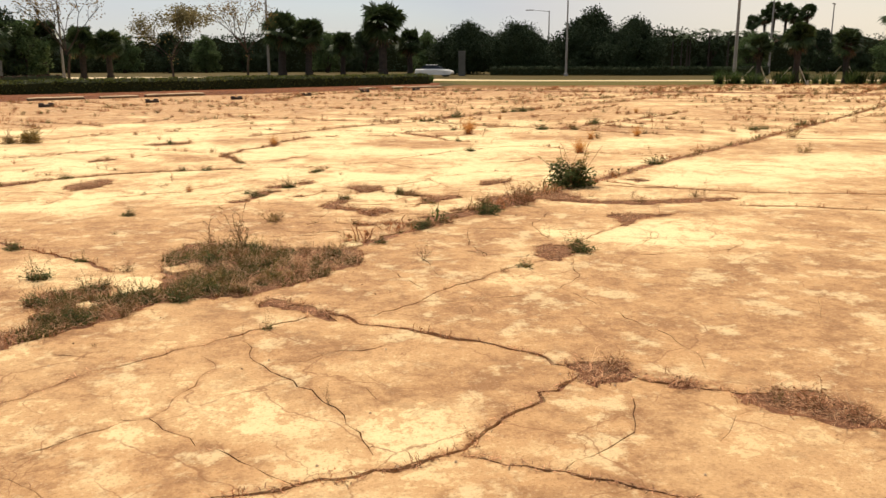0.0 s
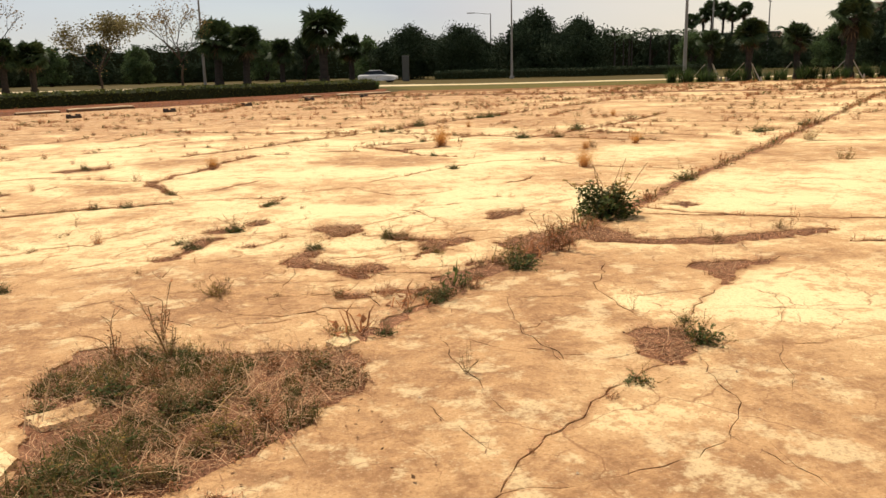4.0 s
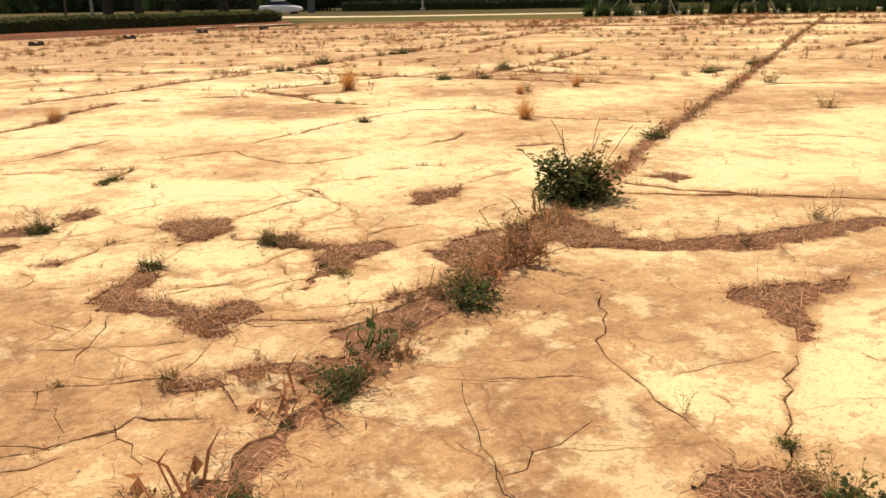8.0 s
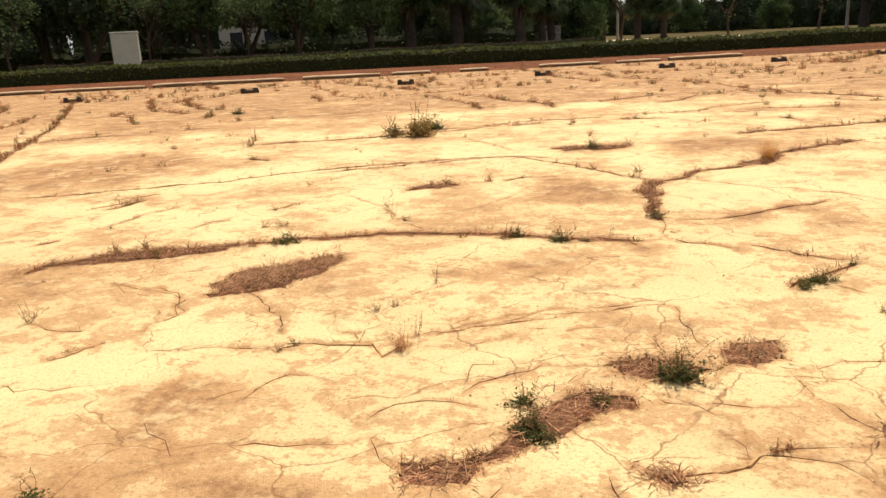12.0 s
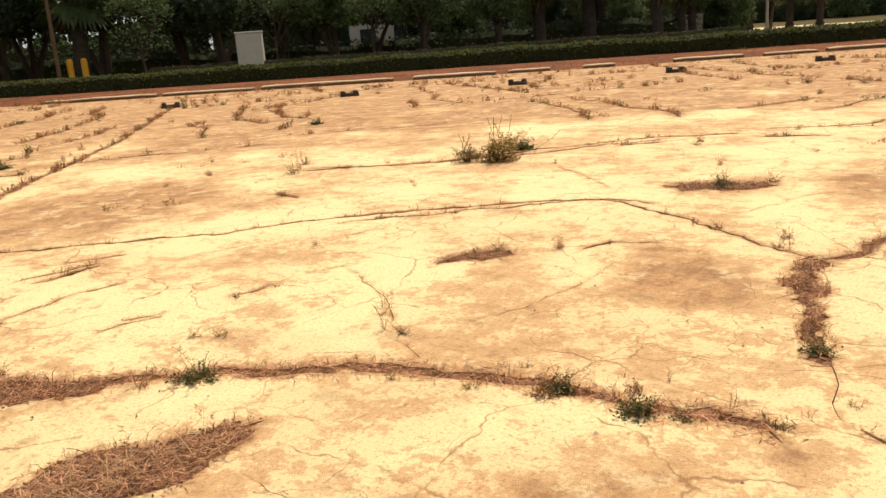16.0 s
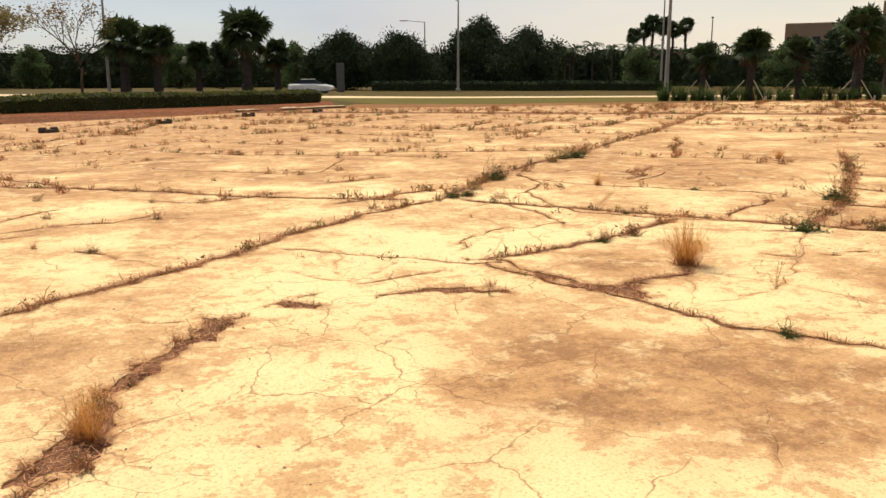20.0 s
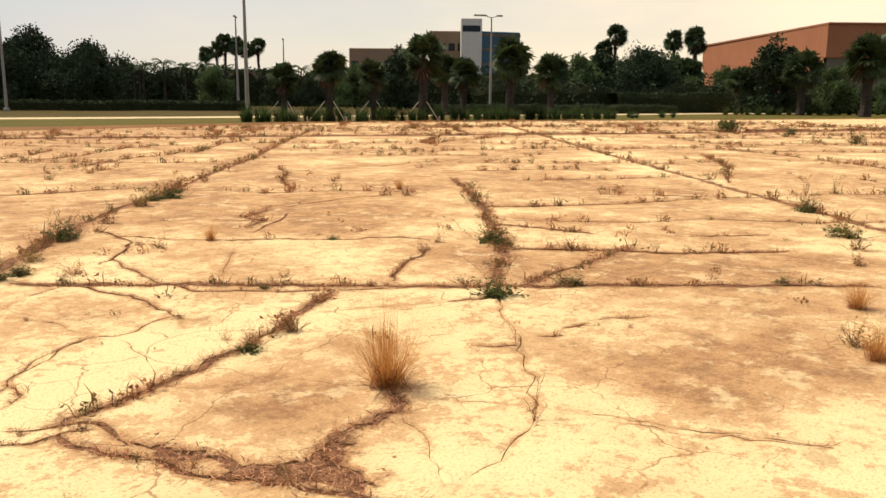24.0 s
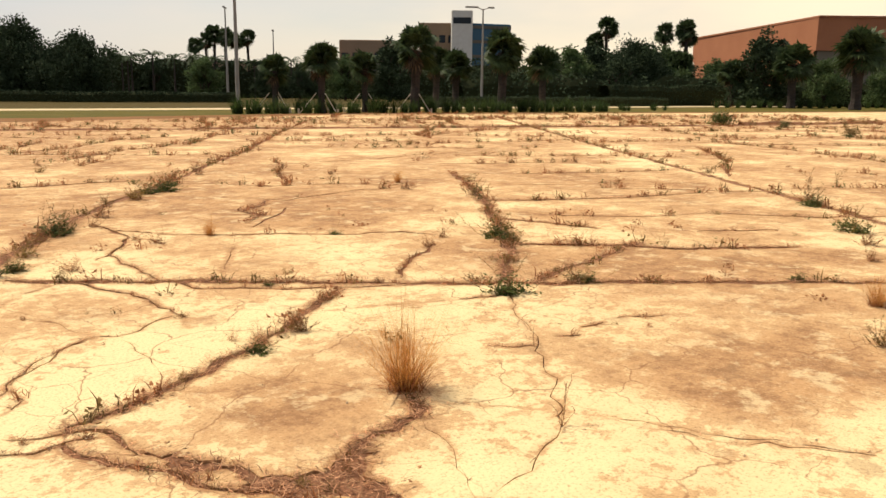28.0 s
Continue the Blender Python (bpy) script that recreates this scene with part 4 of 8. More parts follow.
# worn brown patches, and places where the pale crust has held
WORN = [(-3.9, 7.1, 0.5), (-3.8, 8.0, 0.5), (1.6, 4.4, 0.3), (1.7, 4.0, 0.2), (2.0, 4.9, 0.2), (-2.5, 6.6, 0.4), (-0.9, 4.7, 0.2), (-0.2, 2.7, 0.2), (0.1, 2.9, 0.1), (1.7, 7.1, 0.3), (2.3, 7.6, 0.3), (2.9, 7.9, 0.3), (1.0, 5.8, 0.2), (0.7, 5.5, 0.2), (3.0, 5.2, 0.3), (1.5, 5.2, 0.1), (1.6, 6.2, 0.2), (2.5, 7.8, 0.3), (1.9, 7.2, 0.2), (1.6, 6.8, 0.2), (3.0, 8.1, 0.3), (10.3, 13.9, 0.8), (12.2, 13.1, 0.9), (13.9, 12.1, 0.9), (2.3, 7.2, 0.2), (2.7, 8.1, 0.3), (2.3, 7.8, 0.2), (3.2, 8.4, 0.2), (0.2, 9.2, 0.3), (0.0, 8.7, 0.2)]
WORN += [(2.7, 7.7, 0.2), (-3.7, 10.6, 0.4), (-1.4, 9.7, 0.2), (-7.0, 14.5, 1.0), (-0.8, 14.4, 0.2), (-1.4, 9.9, 0.1), (-7.3, 14.4, 0.7), (-0.8, 14.4, 0.2), (-1.1, 14.9, 0.2), (-0.4, 12.3, 0.2), (-7.2, 15.4, 0.6), (-0.8, 14.5, 0.1), (-1.3, 15.0, 0.1), (-0.3, 17.8, 0.3), (-1.3, 17.4, 0.3), (0.9, 14.2, 0.1), (0.6, 13.8, 0.1), (-2.0, 14.4, 0.2), (1.2, 13.7, 0.1), (3.1, 16.8, 0.3), (3.0, 16.2, 0.3), (3.6, 15.7, 0.3), (2.4, 16.4, 0.2), (1.4, 16.6, 0.1), (4.1, 16.4, 0.2), (3.9, 15.4, 0.2), (6.2, 17.0, 0.3), (6.9, 16.9, 0.3), (3.2, 16.7, 0.2), (4.3, 16.5, 0.2)]
WORN += [(4.4, 15.9, 0.1), (5.1, 18.8, 0.3), (8.5, 20.3, 0.4), (8.4, 19.1, 0.4), (9.3, 18.6, 0.4), (8.7, 25.3, 0.5), (8.6, 23.0, 0.4), (6.9, 16.8, 0.4), (6.6, 17.1, 0.2), (4.6, 18.7, 0.3), (8.4, 23.9, 0.6), (9.9, 24.3, 0.6), (9.1, 18.3, 0.5), (9.1, 19.2, 0.4), (11.6, 18.5, 0.5), (10.5, 17.3, 0.3)]
CRUST = [(-0.2, 3.6, 0.3), (-1.3, 2.9, 0.2), (0.8, 2.9, 0.2), (-0.5, 3.2, 0.1), (0.0, 3.3, 0.2), (2.7, 6.8, 0.3), (4.2, 8.1, 0.3), (4.3, 6.6, 0.4), (2.0, 5.4, 0.2), (6.2, 8.0, 0.4), (4.8, 6.7, 0.5), (5.0, 8.0, 0.2), (3.0, 7.2, 0.2), (3.1, 6.8, 0.2), (2.4, 6.4, 0.2), (3.8, 6.5, 0.3), (3.6, 5.6, 0.2), (3.3, 6.4, 0.2), (2.5, 7.5, 0.1), (3.0, 7.9, 0.1), (3.0, 7.5, 0.1), (-1.9, 9.6, 0.3), (-1.6, 9.3, 0.2), (-1.4, 11.6, 0.3), (-0.9, 13.9, 0.1), (-0.5, 13.7, 0.2), (0.6, 14.8, 0.2), (-0.3, 14.1, 0.1), (1.7, 16.6, 0.3), (2.9, 15.5, 0.2)]
CRUST += [(1.1, 16.2, 0.2), (4.4, 19.9, 0.3), (5.5, 17.9, 0.2), (4.3, 17.0, 0.3), (12.3, 20.6, 0.7), (11.2, 17.7, 0.3), (7.4, 20.0, 0.1), (5.7, 19.4, 0.2)]


def stain_at(x, y):
    amount = 0.0
    for a, b, r in STAINS:
        if abs(x - a) < r:
            amount += 0.5 * max(0.0, 1.0 - math.hypot(x - a, y - b) / r)
    for spots, sign in ((WORN, 0.55), (CRUST, -0.5)):
        for a, b, r in spots:
            if abs(x - a) < 1.7 * r:
                amount += sign * min(1.0, max(0.0, 2.4 * (1.0 - math.hypot(x - a, (y - b) * 0.8) / (1.7 * r))))
    start = min(0.55, 0.55 * max(0.0, (9.5 - y + 0.5 * abs(x - 2)) / 3.0)) if y < 9.5 else 0.0
    rim = 0.95 * min(1.0, max(0.0, (0.8 * y - 0.6 * x - 21.0) / 7.0))
    return min(1.0, max(-0.2, amount + start + rim + (0.06 if 0.8 * y - 0.6 * x < 21.0 and y + 0.9 * x > 24 else 0.0)))


def lift(x, y):
    return 0.012 * noise.noise((x * 0.45, y * 0.45, 3.0)) + 0.004 * noise.noise((x * 2.0, y * 2.0, 5.0))


def build_pavement():
    from mathutils.geometry import delaunay_2d_cdt
    points, edges, cells = [Vector(p) for p in EDGE], [], {}
    edges += [(k, (k + 1) % len(EDGE)) for k in range(len(EDGE))]
    for ring in pieces:
        start, n = len(points), len(ring)
        points += [Vector(p) for p in ring]
        edges += [(start + k, start + (k + 1) % n) for k in range(n)]
        xs, ys = [p[0] for p in ring], [p[1] for p in ring]
        for i in range(math.floor(min(xs)), math.floor(max(xs)) + 1):
            for j in range(math.floor(min(ys)), math.floor(max(ys)) + 1):
                cells.setdefault((i, j), []).append(ring)

    def broken(x, y):
        return any(inside(ring, x, y) for ring in cells.get((math.floor(x), math.floor(y)), ()))

    y = -13.5
    while y < 60:
        x = -43.5
        while x < 110:
            near = math.hypot(x - 1.5, (y - 10) * 0.8)
            if inside(EDGE, x, y) and (near < 12 or (round(x * 2) % 6 == 0 and round(y * 2) % 6 == 0)):
                points.append(Vector((x + dice.uniform(-0.1, 0.1), y + dice.uniform(-0.1, 0.1))))
            x += 0.5
        y += 0.5
    points += [p for p in shoulders if not broken(p.x, p.y)]
    for ring in gaps_at:
        for k, p in enumerate(ring):
            out = Vector((ring[k - 1][1] - ring[(k + 1) % len(ring)][1], ring[(k + 1) % len(ring)][0] - ring[k - 1][0]))
            for s in (-1, 1):
                q = Vector(p) + out.normalized() * s * 0.05 if out.length > 1e-5 else Vector(p)
                if k % 2 == 0 and not broken(q.x, q.y):
                    points.append(q)
    fill_cells = {}
    for ring in filled:
        xs, ys = [p[0] for p in ring], [p[1] for p in ring]
        for i in range(math.floor(min(xs)), math.floor(max(xs)) + 1):
            for j in range(math.floor(min(ys)), math.floor(max(ys)) + 1):
                fill_cells.setdefault((i, j), []).append(ring)
    for i in range(44):
        for j in range(72):
            x, y = -4.0 + 0.25 * i + dice.uniform(-0.06, 0.06), 1.6 + 0.25 * j + dice.uniform(-0.06, 0.06)
            if math.hypot(x - 1.2, (y - 10) * 0.6) < 6.5 and not broken(x, y):
                points.append(Vector((x, y)))
    verts, _, tris, _, _, _ = delaunay_2d_cdt(points, edges, [], 0, 1e-4)
    slab, bed = [], []
    for n, t in enumerate(tris):
        x, y = (sum(verts[v][axis] for v in t) / 3 for axis in (0, 1))
        if not inside(EDGE, x, y):
            continue
        if not broken(x, y):
            slab.append(n)
        elif any(inside(ring, x, y) for ring in fill_cells.get((math.floor(x), math.floor(y)), ())):
            bed.append(n)
    dirty_rim = {v for n in bed for v in tris[n]}
    # soil lies near the top in the holes and wide joints; narrow cracks stay open below
    order = {v: k for k, v in enumerate(sorted(dirty_rim))}
    mesh = bpy.data.meshes.new("joint_soil")
    mesh.from_pydata([(*verts[v], lift(*verts[v]) - 0.014 + 0.008 * noise.noise((verts[v][0] * 5, verts[v][1] * 5, 1.0))) for v in order], [], [[order[v] for v in tris[n]] for n in bed])
    mesh.materials.append(SOIL)
    tagged(new("joint_soil", mesh), "dry red-brown soil filling the holes and joints", "soil", kind="structure")
    # plates: pieces of slab that hang together
    edge_of, parent = {}, {n: n for n in slab}

    def root(n):
        while parent[n] != n:
            parent[n] = parent[parent[n]]
            n = parent[n]
        return n

    for n in slab:
        t = tris[n]
        for a, b in zip(t, t[1:] + t[:1]):
            key = (min(a, b), max(a, b))
            if key in edge_of:
                parent[root(n)] = root(edge_of[key][0])
                edge_of[key] = None
            else:
                edge_of[key] = (n, a, b)
    plates = {}
    for n in slab:
        plates.setdefault(root(n), []).append(n)
    rims = {}
    for value in edge_of.values():
        if value:
            rims.setdefault(root(value[0]), []).append(value[1:])
    plates = sorted(plates.items(), key=lambda item: -len(item[1]))
    pavement = tagged(new("pavement"), "cracked sun-bleached concrete slab with weeds in its joints", "pavement", kind="structure")
    crumbs = ([], [], [])
    for rank, (key, members) in enumerate(plates):
        used = sorted({v for n in members for v in tris[n]})
        single = rank < 290
        coords, polys, stains = ([], [], []) if single else crumbs
        base = len(coords)
        tip = dice.uniform(-0.001, 0.006) if rank else 0.0
        at, rim = {}, {v for pair in rims.get(key, ()) for v in pair}
        for v in used:
            x, y = verts[v]
            at[v] = len(coords)
            coords.append((x, y, lift(x, y) + tip - (dice.uniform(0.001, 0.006) if v in rim else 0.0)))
            near = abs(x - 2) + abs(y - 10) < 14
            stains.append(min(1.0, stain_at(x, y) + (0.0 if v not in rim else dice.uniform(0.2, 0.9) if v in dirty_rim and near else dice.uniform(0.1, 0.7) if near else 0.6)))
        polys += [[at[v] for v in tris[n]] for n in members]
        low = {}
        for a, b in rims.get(key, ()):
            for v in (a, b):
                if v not in low:
                    low[v] = len(coords)
                    x, y = verts[v]
                    coords.append((x, y, -0.07))
                    stains.append(1.0)
            polys.append([at[b], at[a], low[a], low[b]])
        if single:
            finish_plate("concrete_slab", coords, polys, stains, pavement)
    if crumbs[0]:
        tagged(finish_plate("concrete_crumbs", *crumbs, pavement), kind="stuff")


def finish_plate(name, coords, polys, stains, parent):
    mesh = bpy.data.meshes.new(name)
    mesh.from_pydata(coords, [], polys)
    layer = mesh.attributes.new("stain", "FLOAT", "POINT")
    layer.data.foreach_set("value", stains)
    mesh.materials.append(CONCRETE)
    ob = new(name, mesh)
    ob.parent = parent
    return ob


build_pavement()


def sheet(name, x0, x1, y0, y1, step, height, mat, keep=None):
    nx, ny = max(1, round((x1 - x0) / step)), max(1, round((y1 - y0) / step))
    coords = [(x0 + (x1 - x0) * i / nx, y0 + (y1 - y0) * j / ny, height(x0 + (x1 - x0) * i / nx, y0 + (y1 - y0) * j / ny)) for j in range(ny + 1) for i in range(nx + 1)]
    polys = [(j * (nx + 1) + i, j * (nx + 1) + i + 1, (j + 1) * (nx + 1) + i + 1, (j + 1) * (nx + 1) + i) for j in range(ny) for i in range(nx)]
    if keep:
        polys = [p for p in polys if all(keep(*coords[v][:2]) for v in p)]
    mesh = bpy.data.meshes.new(name)
    mesh.from_pydata(coords, [], polys)
    mesh.materials.append(mat)
    return new(name, mesh)


tagged(sheet("soil", -46, 114, -16, 62, 0.6, lambda x, y: lift(x, y) - 0.024, SOIL, lambda x, y: inside(EDGE, x, y)), "dry brown soil under and between the slabs", "soil", kind="structure")
GRASS = paint("dry_lawn", (0.05, 0.042, 0.008), (0.085, 0.056, 0.013), 0.3, 8.0, 0.95, 0.5, 0.05)
tagged(sheet("ground", -2000, 2000, -2000, 2000, 500.0, lambda x, y: -0.06, GRASS), "patchy dry lawn reaching to the horizon", "lawn", kind="structure")

# ---- small builders ----
UP = Vector((0, 0, 1))


FINE = {"stalk", "foliage", "dry_sprig", "dead_grass", "young_leaves", "grass_head", "dead_base"}


def part(name, shape, mat, parent=None, label=""):
    """Links one mesh, given as (corners, faces), under a thing or a part; leaves and blades past counting are stuff."""
    mesh = bpy.data.meshes.new(name)
    mesh.from_pydata([tuple(v) for v in shape[0]], [], shape[1])
    mesh.materials.append(mat)
    ob = new(name, mesh)
    ob.parent = parent
    return tagged(ob, label, kind="stuff" if name in FINE else "")


def thing(name, label, category, group="", kind=""):
    return tagged(new(name), label, category, group, kind)


def quad(shape, a, b, c, d):
    n = len(shape[0])
    shape[0].extend((a, b, c, d))
    shape[1].append((n, n + 1, n + 2, n + 3))


def tri(shape, a, b, c):
    n = len(shape[0])
    shape[0].extend((a, b, c))
    shape[1].append((n, n + 1, n + 2))


def box(shape, lo, hi, bevel=0.0, turn=None):
    """A box with its upright and top edges eased."""
    b = bevel
    rings = [(lo[2], 0), (hi[2] - b, 0), (hi[2], b)] if b else [(lo[2], 0), (hi[2], 0)]
    n = len(shape[0])
    for z, inset in rings:
        x0, x1, y0, y1, c = lo[0] + inset, hi[0] - inset, lo[1] + inset, hi[1] - inset, max(b, 1e-4)
        ring = [(x0 + c, y0), (x1 - c, y0), (x1, y0 + c), (x1, y1 - c), (x1 - c, y1), (x0 + c, y1), (x0, y1 - c), (x0, y0 + c)] if b else [(x0, y0), (x1, y0), (x1, y1), (x0, y1)]
        for x, y in ring:
            p = Vector((x, y, z))
            shape[0].append(turn @ p if turn else p)
    k = 8 if b else 4
    for level in range(len(rings) - 1):
        for i in range(k):
            j = (i + 1) % k
            shape[1].append((n + level * k + i, n + level * k + j, n + (level + 1) * k + j, n + (level + 1) * k + i))
    shape[1].append(tuple(n + (len(rings) - 1) * k + i for i in range(k)))
    shape[1].append(tuple(n + i for i in reversed(range(k))))
    return shape


def tube(shape, a, b, ra, rb, sides=5):
    a, b = Vector(a), Vector(b)
    way = (b - a).normalized()
    u = way.cross(Vector((1, 0, 0)) if abs(way.x) < 0.8 else Vector((0, 1, 0))).normalized()
    v, n = way.cross(u), len(shape[0])
    for p, r in ((a, ra), (b, rb)):
        for k in range(sides):
            angle = 2 * math.pi * k / sides
            shape[0].append(p + r * (u * math.cos(angle) + v * math.sin(angle)))
    for k in range(sides):
        j = (k + 1) % sides
        shape[1].append((n + k, n + j, n + sides + j, n + sides + k))
    shape[1].append(tuple(n + sides + k for k in range(sides)))


def heading(rng, lift=0.0):
    a = rng.uniform(0, 2 * math.pi)
    return Vector((math.cos(a), math.sin(a), lift))


def leaf(shape, at, way, length, width, rng, wild=False):
    """A folded leaf: two faces that meet along the midrib."""
    way = way.normalized()
    side = way.cross(Vector((rng.gauss(0, 1), rng.gauss(0, 1), rng.gauss(0, 1))) if wild else UP + heading(rng) * 0.4)
    side = side.normalized() if side.length > 1e-4 else Vector((1, 0, 0))
    mid, droop = at + way * length * 0.5, way.cross(side) * width * 0.25
    n = len(shape[0])
    shape[0].extend((at, mid + side * width * 0.5 + droop, at + way * length, mid - side * width * 0.5 + droop))
    shape[1].extend(((n, n + 1, n + 2), (n, n + 2, n + 3)))


def blade(shape, at, way, length, width, bend, rng):
    """A grass blade of three lengths that bows over."""
    side = Vector((-way.y, way.x, 0))
    side = (side.normalized() if side.length > 1e-4 else Vector((1, 0, 0))) * width * 0.5
    p, d, n = Vector(at), way.normalized(), len(shape[0])
    for k in range(4):
        w = (1.0, 0.9, 0.6, 0.08)[k]
        shape[0].extend((p - side * w, p + side * w))
        p = p + d * length / 3
        d = (d - UP * bend * 0.33).normalized()
    for k in range(3):
        shape[1].append((n + 2 * k, n + 2 * k + 1, n + 2 * k + 3, n + 2 * k + 2))


# ---- plant materials ----
GREEN = paint("weed_leaf", (0.045, 0.072, 0.018), (0.115, 0.125, 0.034), 9.0, 40.0, 0.6, 0, island=0.35, thin=0.45)
OLIVE = paint("dusty_leaf", (0.12, 0.10, 0.034), (0.25, 0.145, 0.055), 9.0, 40.0, 0.75, 0, island=0.35, thin=0.45)
RUST = paint("dead_leaf", (0.43, 0.195, 0.085), (0.24, 0.11, 0.053), 12.0, 50.0, 0.85, 0, island=0.4, thin=0.45)
DEAD_LEAF = paint("curled_leaf", (0.20, 0.10, 0.05), (0.46, 0.27, 0.135), 30.0, 60.0, 0.85, 0, island=0.8, thin=0.3)
YELLOW_LEAF = paint("yellowing_leaf", (0.20, 0.145, 0.035), (0.34, 0.22, 0.06), 9.0, 40.0, 0.7, 0, island=0.35, thin=0.45)
STALK = paint("dry_stalk", (0.17, 0.10, 0.045), (0.27, 0.17, 0.075), 12.0, 60.0, 0.85, 0, island=0.3)
GOLD = paint("golden_grass", (0.50, 0.225, 0.058), (0.58, 0.31, 0.092), 8.0, 40.0, 0.7, 0, island=0.3, thin=0.45)
STRAW = paint("straw", (0.60, 0.355, 0.20), (0.28, 0.14, 0.077), 10.0, 60.0, 0.85, 0, island=0.75, thin=0.45)
PALE_STRAW = paint("pale_straw", (0.66, 0.46, 0.27), (0.40, 0.24, 0.125), 10.0, 60.0, 0.85, 0, island=0.35, thin=0.45)
TURF = paint("short_grass", (0.045, 0.066, 0.016), (0.16, 0.12, 0.04), 5.0, 40.0, 0.75, 0, island=0.4, thin=0.45)
BARK = paint("bark", (0.075, 0.055, 0.04), (0.04, 0.03, 0.024), 3.0, 20.0, 0.95, 0.8, 0.05, stretch=(1, 1, 0.25))
PALM_BARK = paint("palm_bark", (0.065, 0.052, 0.042), (0.03, 0.025, 0.022), 2.0, 12.0, 0.95, 0.9, 0.06, stretch=(1, 1, 2.5))
CROWN = paint("oak_leaf", (0.024, 0.040, 0.020), (0.050, 0.070, 0.032), 0.6, 4.0, 0.85, 0, island=0.25)
CROWN_LIGHT = paint("light_leaf", (0.055, 0.098, 0.038), (0.12, 0.155, 0.06), 0.6, 4.0, 0.8, 0, island=0.35, thin=0.25)
FROND = paint("palm_frond", (0.026, 0.047, 0.02), (0.07, 0.095, 0.036), 0.8, 5.0, 0.5, 0, island=0.4, thin=0.25)
DEAD_FROND = paint("dead_frond", (0.15, 0.10, 0.055), (0.08, 0.055, 0.032), 0.8, 5.0, 0.9, 0, island=0.3)
AUTUMN = paint("thin_leaf", (0.13, 0.12, 0.05), (0.21, 0.16, 0.075), 1.0, 6.0, 0.7, 0, island=0.4, thin=0.45)
HEDGE = paint("hedge_leaf", (0.045, 0.062, 0.018), (0.11, 0.11, 0.03), 0.5, 4.0, 0.7, 0, island=0.4, thin=0.45)
# near-black green: the shade deep between leaves, put into the colour
SHADE_CORE = paint("foliage_shade_core", (0.018, 0.024, 0.009), (0.03, 0.034, 0.012), 3.0, 15.0, 0.95, 0.5, 0.05)
PLUM = paint("plum_leaf", (0.075, 0.025, 0.018), (0.04, 0.028, 0.014), 0.8, 5.0, 0.7, 0, island=0.4)
LIRIOPE = paint("strap_leaf", (0.03, 0.055, 0.016), (0.065, 0.09, 0.025), 2.0, 10.0, 0.6, 0, island=0.35, thin=0.45)
WHITE_PAINT = paint("pale_paint", (0.62, 0.60, 0.55), (0.54, 0.51, 0.45), 1.0, 12.0, 0.6, 0.1, 0.005)
DARK_RUBBER = paint("dark_block", (0.035, 0.028, 0.024), (0.075, 0.055, 0.042), 4.0, 30.0, 0.8, 0.5, 0.01)
KERB = paint("broken_kerb", (0.60, 0.46, 0.30), (0.38, 0.25, 0.14), 2.0, 20.0, 0.92, 0.6, 0.02)
# kerb sides: backlit shade painted in as a darker colour, along with dirt
KERB_SHADE_SIDE = paint("shaded_dirty_kerb_side", (0.18, 0.105, 0.06), (0.075, 0.048, 0.03), 3.0, 20.0, 0.95, 0.6, 0.02)
MULCH = paint("red_mulch", (0.27, 0.09, 0.033), (0.065, 0.03, 0.016), 0.45, 3.5, 0.97, 1.0, 0.2)
STEEL = paint("galvanised_steel", (0.30, 0.28, 0.25), (0.22, 0.20, 0.18), 1.0, 15.0, 0.5, 0.1, 0.005)

# ---- weeds: one of each make, copied into the joints ----


def sprig(twig, foliage, rng, foot, way, length, leaves, size, thick=0.005):
    """One wiry stem that wanders and forks, set with small leaves."""
    p = foot
    for n in range(leaves):
        q = p + way * length / leaves
        tube(twig, p, q, thick, thick * 0.8, 3)
        if n > 0:
            leaf(foliage, q, heading(rng, rng.uniform(-0.2, 0.8)), size * rng.uniform(0.6, 1.3), size * rng.uniform(0.45, 0.8), rng)
        if n > leaves // 3 and rng.random() < 0.45:
            tip = q + (heading(rng) + UP * rng.uniform(0.2, 1.0)).normalized() * length * rng.uniform(0.1, 0.24)
            tube(twig, q, tip, thick * 0.7, thick * 0.5, 3)
            for m in range(2):
                leaf(foliage, q.lerp(tip, 0.5 + 0.5 * m), heading(rng, rng.uniform(-0.3, 0.6)), size * rng.uniform(0.5, 1.1), size * rng.uniform(0.4, 0.7), rng)
        way = (way + heading(rng) * 0.2).normalized()
        p = q


